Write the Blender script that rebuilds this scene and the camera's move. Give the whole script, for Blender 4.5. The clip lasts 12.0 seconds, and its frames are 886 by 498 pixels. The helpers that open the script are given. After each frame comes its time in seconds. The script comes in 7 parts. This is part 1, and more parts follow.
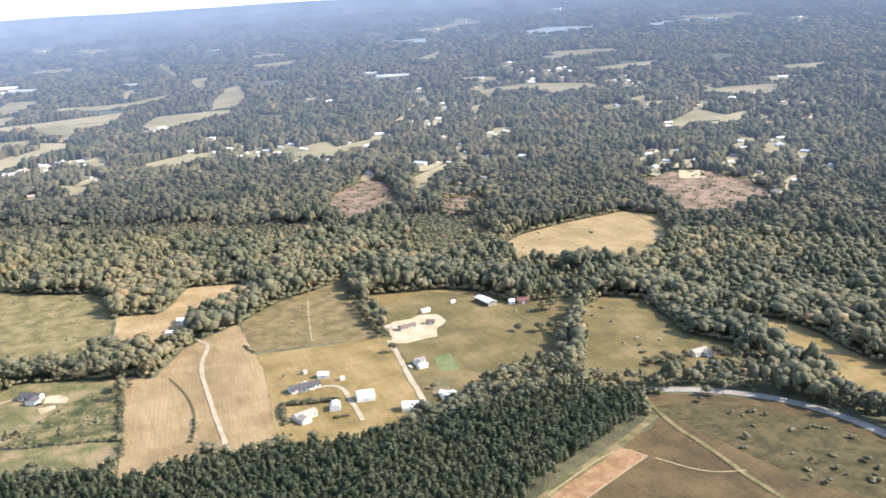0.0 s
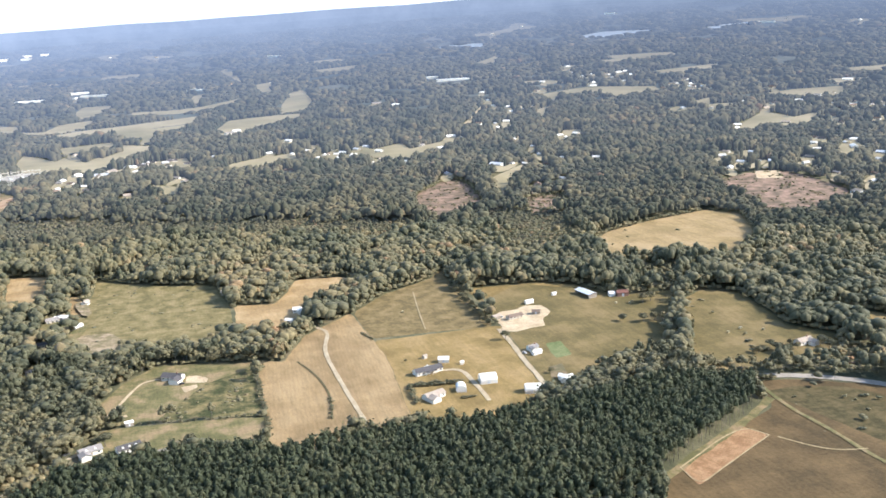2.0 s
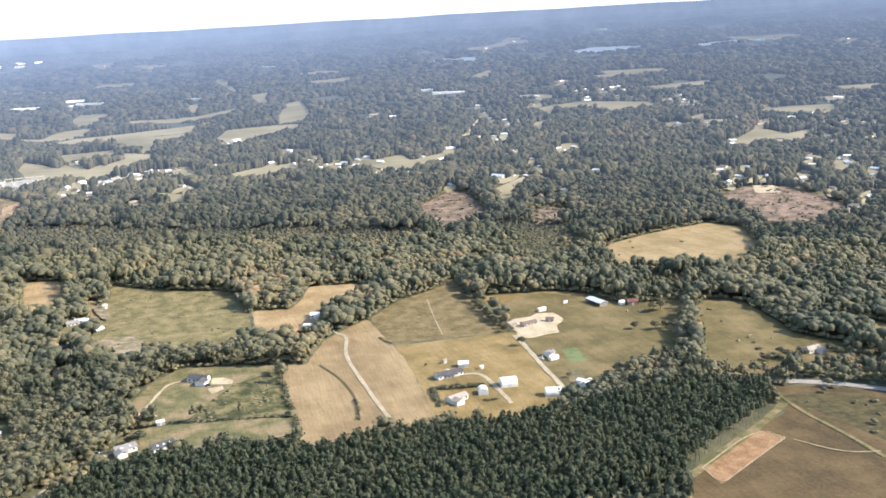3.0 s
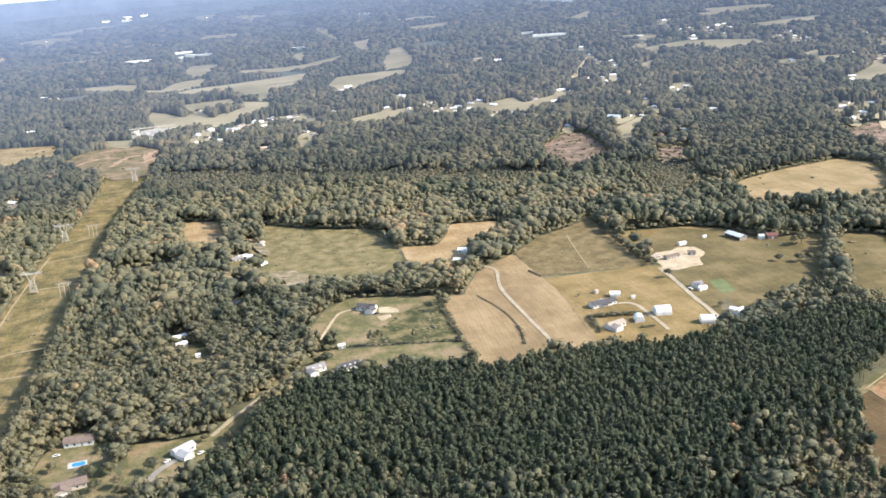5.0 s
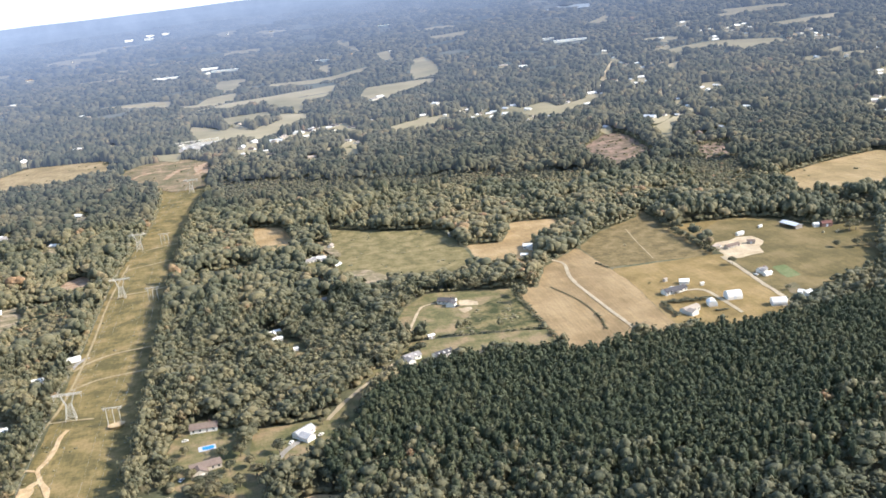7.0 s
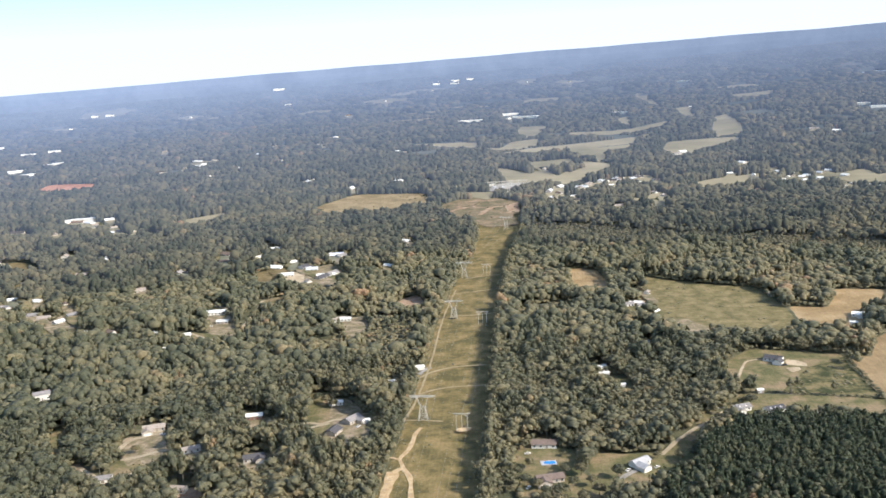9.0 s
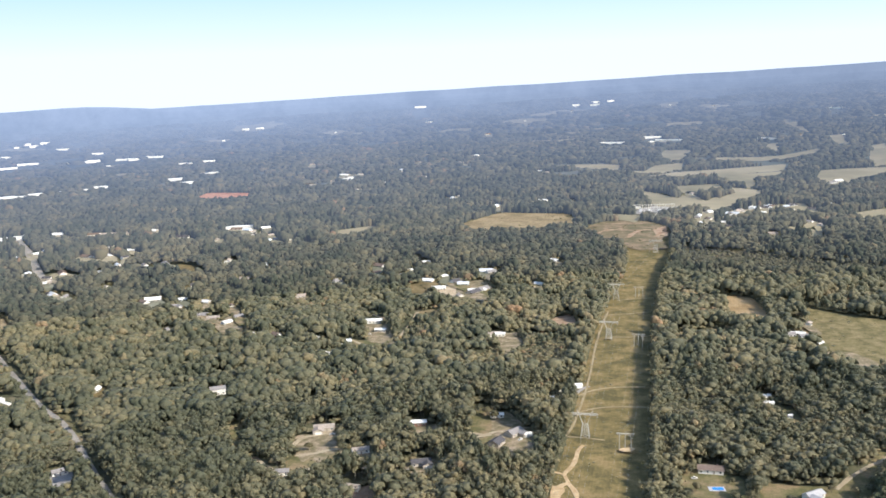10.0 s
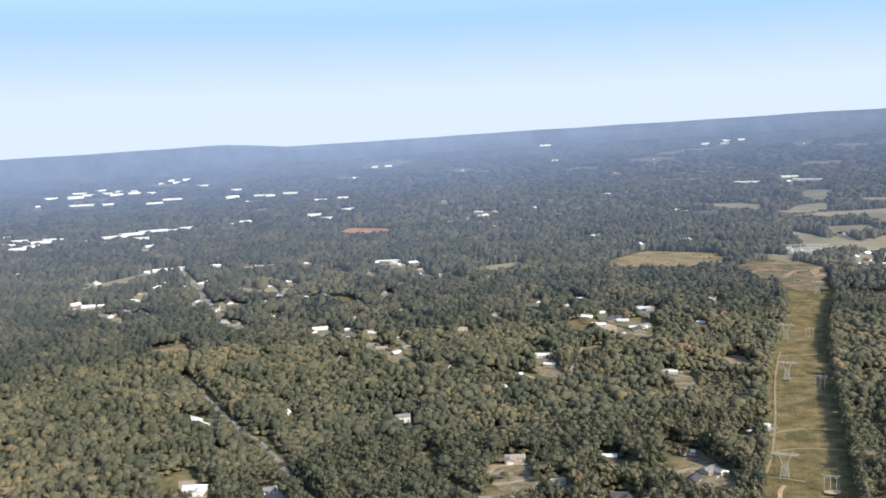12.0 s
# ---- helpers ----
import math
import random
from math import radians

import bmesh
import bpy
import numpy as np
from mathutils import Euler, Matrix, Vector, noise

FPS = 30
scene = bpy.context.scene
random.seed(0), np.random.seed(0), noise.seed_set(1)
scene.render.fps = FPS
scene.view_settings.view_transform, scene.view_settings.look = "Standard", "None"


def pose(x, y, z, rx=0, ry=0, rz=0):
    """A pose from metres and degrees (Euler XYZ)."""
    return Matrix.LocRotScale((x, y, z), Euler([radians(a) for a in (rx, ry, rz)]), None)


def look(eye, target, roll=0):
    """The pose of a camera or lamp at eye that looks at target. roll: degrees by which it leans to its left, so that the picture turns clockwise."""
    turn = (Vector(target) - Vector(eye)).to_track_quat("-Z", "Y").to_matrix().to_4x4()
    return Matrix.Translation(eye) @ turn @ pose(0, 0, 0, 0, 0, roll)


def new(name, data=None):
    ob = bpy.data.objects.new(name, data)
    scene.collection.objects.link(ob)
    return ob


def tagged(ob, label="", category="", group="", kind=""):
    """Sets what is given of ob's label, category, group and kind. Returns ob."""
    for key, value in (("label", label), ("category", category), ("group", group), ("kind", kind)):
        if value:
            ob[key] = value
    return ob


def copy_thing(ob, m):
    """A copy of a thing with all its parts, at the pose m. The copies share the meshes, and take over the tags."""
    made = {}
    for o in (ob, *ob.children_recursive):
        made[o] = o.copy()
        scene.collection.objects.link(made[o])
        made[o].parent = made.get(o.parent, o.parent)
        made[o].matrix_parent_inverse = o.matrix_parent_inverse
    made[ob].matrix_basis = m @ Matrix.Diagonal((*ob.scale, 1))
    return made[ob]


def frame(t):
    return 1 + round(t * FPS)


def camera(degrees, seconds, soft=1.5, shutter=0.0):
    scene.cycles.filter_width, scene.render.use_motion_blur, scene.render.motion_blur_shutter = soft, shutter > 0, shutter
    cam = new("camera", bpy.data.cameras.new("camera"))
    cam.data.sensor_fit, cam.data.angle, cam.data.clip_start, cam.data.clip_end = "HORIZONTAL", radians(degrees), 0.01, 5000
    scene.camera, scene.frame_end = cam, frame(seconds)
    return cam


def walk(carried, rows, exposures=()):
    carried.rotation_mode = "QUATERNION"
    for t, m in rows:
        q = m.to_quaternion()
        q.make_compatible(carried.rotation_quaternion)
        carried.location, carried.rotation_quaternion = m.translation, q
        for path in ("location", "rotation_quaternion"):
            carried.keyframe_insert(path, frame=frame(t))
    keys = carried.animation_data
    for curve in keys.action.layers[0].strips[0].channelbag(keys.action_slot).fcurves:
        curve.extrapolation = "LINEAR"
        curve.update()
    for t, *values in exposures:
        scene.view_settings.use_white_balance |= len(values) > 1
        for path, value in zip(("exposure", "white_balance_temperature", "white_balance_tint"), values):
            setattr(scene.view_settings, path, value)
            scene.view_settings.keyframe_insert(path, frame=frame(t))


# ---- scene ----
cam = camera(50.3, 12.0, soft=1.65)
EXPOSURES = [(0, 1.46, 6170, 11), (1.5, 1.46, 6170, 11), (2, 1.31, 6120, 11), (2.5, 1.29, 6120, 11), (5.5, 1.26, 6140, 11), (7.5, 1.24, 6130, 11), (9.5, 0.86, 6130, 11), (11, 0.9, 6100, 10), (11.5, 0.62, 6060, 10), (12, 0.56, 6060, 10)]
PATH = [
    (0, (-0.598, 0.624, 257.088), (0.099, 2.431, 256.591), -2.0),
    (0.5, (-17.096, -3.067, 257.167), (-16.439, -1.243, 256.673), -2.3),
    (1, (-33.52, -6.85, 257.296), (-32.886, -5.019, 256.801), -2.6),
    (1.5, (-49.866, -10.812, 257.482), (-49.268, -8.968, 256.992), -2.0),
    (2, (-66.201, -14.991, 257.733), (-65.586, -13.15, 257.25), -2.4),
    (2.5, (-82.617, -19.445, 258.095), (-81.985, -17.605, 257.633), -1.7),
    (4.3, (-142.076, -36.592, 261.066), (-141.395, -34.767, 260.611), -2.2),
    (4.5, (-148.621, -38.587, 261.177), (-147.974, -36.746, 260.735), -3.4),
    (4.7, (-155.101, -40.663, 261.271), (-154.553, -38.811, 260.752), -3.2),
    (5, (-164.727, -43.886, 261.489), (-164.262, -42.023, 260.929), -3.4),
    (5.5, (-180.629, -49.419, 262.1), (-180.374, -47.528, 261.5), -5.6),
    (6, (-196.411, -55.167, 262.814), (-196.096, -53.28, 262.231), -5.6),
    (6.5, (-212.207, -61.346, 263.588), (-211.708, -59.492, 263.028), -3.0),
    (7, (-228.122, -68.296, 264.406), (-227.678, -66.422, 263.867), -5.2),
    (7.5, (-244.083, -76.189, 265.233), (-243.689, -74.296, 264.725), -2.6),
    (7.7, (-250.496, -79.737, 265.52), (-250.169, -77.826, 265.026), -1.8),
    (9.3, (-302.028, -110.969, 272.218), (-302.175, -109.012, 271.835), -2.8),
    (9.5, (-308.41, -114.64, 272.486), (-308.59, -112.683, 272.112), -2.3),
    (10, (-324.18, -123.172, 273.157), (-324.539, -121.236, 272.808), -1.9),
    (10.5, (-339.725, -131.22, 273.728), (-340.138, -129.295, 273.375), -4.9),
    (11, (-355.196, -139.088, 274.178), (-355.714, -137.187, 273.838), -5.7),
    (11.5, (-370.702, -147.085, 274.501), (-371.243, -145.183, 274.203), -3.8),
    (12, (-386.296, -155.169, 274.689), (-386.881, -153.275, 274.427), -2.0),
]
walk(cam, [(t, look(eye, target, roll)) for t, eye, target, roll in PATH], EXPOSURES)

# ---- light ----
SUN_AZ, SUN_EL = 111.0, 36.0          # degrees clockwise from +y, and above the ground
sun_way = Vector((math.sin(radians(SUN_AZ)) * math.cos(radians(SUN_EL)), math.cos(radians(SUN_AZ)) * math.cos(radians(SUN_EL)), math.sin(radians(SUN_EL))))
sun = new("sun", bpy.data.lights.new("sun", "SUN"))
sun.data.energy, sun.data.angle, sun.data.color = 3.3, radians(0.5), (1.0, 0.945, 0.855)
sun.matrix_world = look(sun_way * 800, (0, 0, 0))
world = bpy.data.worlds.new("sky")
scene.world = world
world.use_nodes = True
wn, wl = world.node_tree.nodes, world.node_tree.links
sky = wn.new("ShaderNodeTexSky")
sky.sky_type, sky.sun_disc = "NISHITA", False
sky.sun_elevation, sky.sun_rotation = radians(SUN_EL), radians(SUN_AZ)
sky.altitude, sky.air_density, sky.dust_density, sky.ozone_density = 300, 1.0, 1.0, 1.5
wl.new(sky.outputs[0], wn["Background"].inputs[0])
wn["Background"].inputs[1].default_value = 0.15
# the bright hazy air that lies all round above the horizon
way = wn.new("ShaderNodeTexCoord").outputs["Generated"]
rise = wn.new("ShaderNodeSeparateXYZ")
wl.new(way, rise.inputs[0])
band = wn.new("ShaderNodeValToRGB")
for e, (p, c) in zip((band.color_ramp.elements[0], band.color_ramp.elements[1], band.color_ramp.elements.new(0.5), band.color_ramp.elements.new(0.6)), ((0.0, (0.54, 0.59, 0.655, 1)), (0.30, (0.19, 0.33, 0.54, 1)), (0.035, (0.53, 0.59, 0.665, 1)), (0.11, (0.31, 0.47, 0.645, 1)))):
    e.position, e.color = p, c
share = wn.new("ShaderNodeMapRange")
for i, v in ((1, 0.10), (2, 0.34), (3, 1.0), (4, 0.0)):
    share.inputs[i].default_value = v
wl.new(rise.outputs["Z"], band.inputs[0])
wl.new(rise.outputs["Z"], share.inputs[0])
haze = wn.new("ShaderNodeBackground")
wl.new(band.outputs[0], haze.inputs[0])
whole = wn.new("ShaderNodeMixShader")
wl.new(share.outputs[0], whole.inputs[0])
wl.new(wn["Background"].outputs[0], whole.inputs[1])
wl.new(haze.outputs[0], whole.inputs[2])
wl.new(whole.outputs[0], wn["World Output"].inputs[0])

# ---- ground form ----
MID = (-190.0, -55.0)


NEAR, SPAN = 3000.0, 1740.0


def stretch(r):
    """True distance of what the far country shows at r: past NEAR the land is a scale model that shrinks towards the horizon."""
    r = np.asarray(r, float)
    return np.where(r > NEAR, NEAR - SPAN * np.log(np.maximum(1e-5, 1 - (r - NEAR) / SPAN)), r)


def shrunk(p):
    """Spots at their true distance, drawn in to the scale model, and the scale there."""
    d = np.asarray(p, float) - MID
    r = np.hypot(d[:, 0], d[:, 1])
    k = np.where(r > NEAR, (NEAR + SPAN * (1 - np.exp(-(r - NEAR) / SPAN))) / np.maximum(r, 1), 1.0)
    return MID + d * k[:, None], k


def ground(x, y):
    """Height of the land: level near by, climbing gently to the north and east, rolling far out, with a long hill on the north-western skyline."""
    x, y = np.asarray(x, float), np.asarray(y, float)
    r0 = np.maximum(np.hypot(x - MID[0], y - MID[1]), 1e-6)
    r = stretch(r0)
    k = r0 / r
    x, y = MID[0] + (x - MID[0]) / k, MID[1] + (y - MID[1]) / k
    f, g = np.clip((r - 1200) / 3500, 0, 1), np.clip((r - 2800) / 5000, 0, 1)
    climb = 0.0145 * np.where(r > 1500, r - 1200, np.clip(r - 900, 0, 600) ** 2 / 1200)
    hills = np.sin(x / 310 + 0.6 * np.sin(y / 470)) * np.sin(y / 260 + 1.3) + np.sin(x / 710 - y / 540 + 0.8 * np.sin(x / 900))
    side = np.clip((-26 - np.degrees(np.arctan2(x - MID[0], y - MID[1]))) / 7, 0, 1)
    ridge = 150 * side * side * (3 - 2 * side) * np.clip((r - 10500) / 2500, 0, 1) * np.clip((19000 - r) / 4000, 0, 1)
    z = 0.031 * x * f * f * (3 - 2 * f) + climb + 6 * g * hills + ridge
    return 262 + (z - 262) * k


# ---- materials ----
def nodes_of(name):
    m = bpy.data.materials.new(name)
    m.use_nodes = True
    return m, m.node_tree.nodes, m.node_tree.links


def ramp(n, stops):
    r = n.new("ShaderNodeValToRGB")
    while len(r.color_ramp.elements) < len(stops):
        r.color_ramp.elements.new(0.5)
    for e, (p, c) in zip(r.color_ramp.elements, stops):
        e.position, e.color = p, (*c, 1)
    return r


def noise_tex(n, l, where, scale, detail=4.0, rough=0.6):
    t = n.new("ShaderNodeTexNoise")
    t.inputs["Scale"].default_value, t.inputs["Detail"].default_value, t.inputs["Roughness"].default_value = scale, detail, rough
    l.new(where, t.inputs["Vector"])
    return t


def mixed(n, l, kind, fac, a, b):
    m = n.new("ShaderNodeMix")
    m.data_type, m.blend_type = "RGBA", kind
    for socket, v in ((m.inputs[0], fac), (m.inputs[6], a), (m.inputs[7], b)):
        if hasattr(v, "links"):
            l.new(v, socket)
        else:
            socket.default_value = v
    return m.outputs[2]


def land(name, cols, size=40.0, fine=1.2, rough=0.95, bump=0.6, rows=None):
    """A field's soil and growth: cols over patches of about that size, with tufts of the fine size, and drilled rows if given (degrees, spacing)."""
    m, n, l = nodes_of(name)
    b = n["Principled BSDF"]
    at = n.new("ShaderNodeTexCoord").outputs["Object"]
    big = noise_tex(n, l, at, 1 / size, 6, 0.65)
    k = len(cols)
    c = ramp(n, [(0.40 + 0.21 * i / max(1, k - 1), col) for i, col in enumerate(cols)])
    l.new(big.outputs["Fac"], c.inputs[0])
    small = noise_tex(n, l, at, 1 / fine, 5, 0.7)
    t = ramp(n, [(0.25, (0.72, 0.72, 0.68)), (0.5, (1, 1, 1)), (0.75, (1.24, 1.22, 1.16))])
    l.new(small.outputs["Fac"], t.inputs[0])
    out = mixed(n, l, "MULTIPLY", 1.0, c.outputs[0], t.outputs[0])
    lie = n.new("ShaderNodeMapping")
    lie.inputs["Rotation"].default_value = (0, 0, radians((rows[0] if rows else 12 + size) - 90))
    lie.inputs["Scale"].default_value = (1.0, 0.12, 1.0)
    l.new(at, lie.inputs[0])
    streak = noise_tex(n, l, lie.outputs[0], 1 / (size * 0.09), 4, 0.65)
    t2 = ramp(n, [(0.33, (0.86, 0.87, 0.86)), (0.5, (1, 1, 1)), (0.67, (1.1, 1.09, 1.06))])
    l.new(streak.outputs["Fac"], t2.inputs[0])
    out = mixed(n, l, "MULTIPLY", 1.0, out, t2.outputs[0])
    if rows:
        turn = n.new("ShaderNodeMapping")
        turn.inputs["Rotation"].default_value = (0, 0, radians(-rows[0]))
        l.new(at, turn.inputs[0])
        w = n.new("ShaderNodeTexWave")
        w.bands_direction = "Y"
        w.inputs["Scale"].default_value, w.inputs["Distortion"].default_value = 0.314 / rows[1], 2.0
        w.inputs["Detail Scale"].default_value = 0.3
        l.new(turn.outputs[0], w.inputs["Vector"])
        t3 = ramp(n, [(0.2, (0.975, 0.975, 0.97)), (0.8, (1.025, 1.025, 1.03))])
        l.new(w.outputs["Fac"], t3.inputs[0])
        out = mixed(n, l, "MULTIPLY", 1.0, out, t3.outputs[0])
    l.new(out, b.inputs["Base Color"])
    b.inputs["Roughness"].default_value, b.inputs["Specular IOR Level"].default_value = rough, 0.15
    bp = n.new("ShaderNodeBump")
    bp.inputs["Strength"].default_value, bp.inputs["Distance"].default_value = bump, 0.5
    l.new(small.outputs["Fac"], bp.inputs["Height"])
    l.new(bp.outputs[0], b.inputs["Normal"])
    return m


def foliage(name, stops, fine=1.1):
    """Leaves: the colour of each tree from its own tone, broken up leaf clump by leaf clump."""
    m, n, l = nodes_of(name)
    b = n["Principled BSDF"]
    tone = n.new("ShaderNodeAttribute")
    tone.attribute_name = "tone"
    at = n.new("ShaderNodeTexCoord").outputs["Object"]
    isle = n.new("ShaderNodeNewGeometry").outputs["Random Per Island"]
    small = noise_tex(n, l, at, 1 / fine, 3, 0.7)
    a = n.new("ShaderNodeMath")
    a.operation = "MULTIPLY_ADD"
    a.inputs[1].default_value = 0.16
    l.new(isle, a.inputs[0])
    l.new(tone.outputs["Fac"], a.inputs[2])
    c = ramp(n, stops)
    l.new(a.outputs[0], c.inputs[0])
    t = ramp(n, [(0.3, (0.66, 0.68, 0.66)), (0.55, (1, 1, 1)), (0.75, (1.24, 1.21, 1.12))])
    l.new(small.outputs["Fac"], t.inputs[0])
    leaf = mixed(n, l, "MULTIPLY", 1.0, c.outputs[0], t.outputs[0])
    boughs = noise_tex(n, l, at, 1 / (fine * 2.6), 2, 0.6)
    t2 = ramp(n, [(0.36, (0.78, 0.8, 0.78)), (0.5, (1, 1, 1)), (0.64, (1.2, 1.18, 1.12))])
    l.new(boughs.outputs["Fac"], t2.inputs[0])
    leaf = mixed(n, l, "MULTIPLY", 1.0, leaf, t2.outputs[0])
    l.new(leaf, b.inputs["Base Color"])
    b.inputs["Roughness"].default_value, b.inputs["Specular IOR Level"].default_value = 0.6, 0.14
    thin, both = n.new("ShaderNodeBsdfTranslucent"), n.new("ShaderNodeMixShader")
    both.inputs[0].default_value = 0.14
    l.new(leaf, thin.inputs[0])
    l.new(b.outputs[0], both.inputs[1])
    l.new(thin.outputs[0], both.inputs[2])
    l.new(both.outputs[0], n["Material Output"].inputs[0])
    bp = n.new("ShaderNodeBump")
    bp.inputs["Strength"].default_value, bp.inputs["Distance"].default_value = 0.8, 0.5
    l.new(small.outputs["Fac"], bp.inputs["Height"])
    l.new(bp.outputs[0], b.inputs["Normal"])
    return m


def plain(name, col, rough=0.7, metal=0.0, dirt=0.25, size=2.0, spec=0.4):
    """Paint, shingle, metal or wood with a little weathering."""
    m, n, l = nodes_of(name)
    b = n["Principled BSDF"]
    at = n.new("ShaderNodeTexCoord").outputs["Object"]
    t1, t2 = noise_tex(n, l, at, 1 / size, 5, 0.65), noise_tex(n, l, at, 8 / size, 3, 0.7)
    lo, hi = [v * (1 - dirt) for v in col], [min(1, v * (1 + dirt * 0.5)) for v in col]
    c = ramp(n, [(0.3, lo), (0.6, col), (0.8, hi)])
    l.new(t1.outputs["Fac"], c.inputs[0])
    t = ramp(n, [(0.3, (0.88, 0.88, 0.88)), (0.7, (1.08, 1.08, 1.08))])
    l.new(t2.outputs["Fac"], t.inputs[0])
    l.new(mixed(n, l, "MULTIPLY", 1.0, c.outputs[0], t.outputs[0]), b.inputs["Base Color"])
    b.inputs["Roughness"].default_value, b.inputs["Metallic"].default_value = rough, metal
    b.inputs["Specular IOR Level"].default_value = spec
    bp = n.new("ShaderNodeBump")
    bp.inputs["Strength"].default_value, bp.inputs["Distance"].default_value = 0.3, 0.03
    l.new(t2.outputs["Fac"], bp.inputs["Height"])
    l.new(bp.outputs[0], b.inputs["Normal"])
    return m


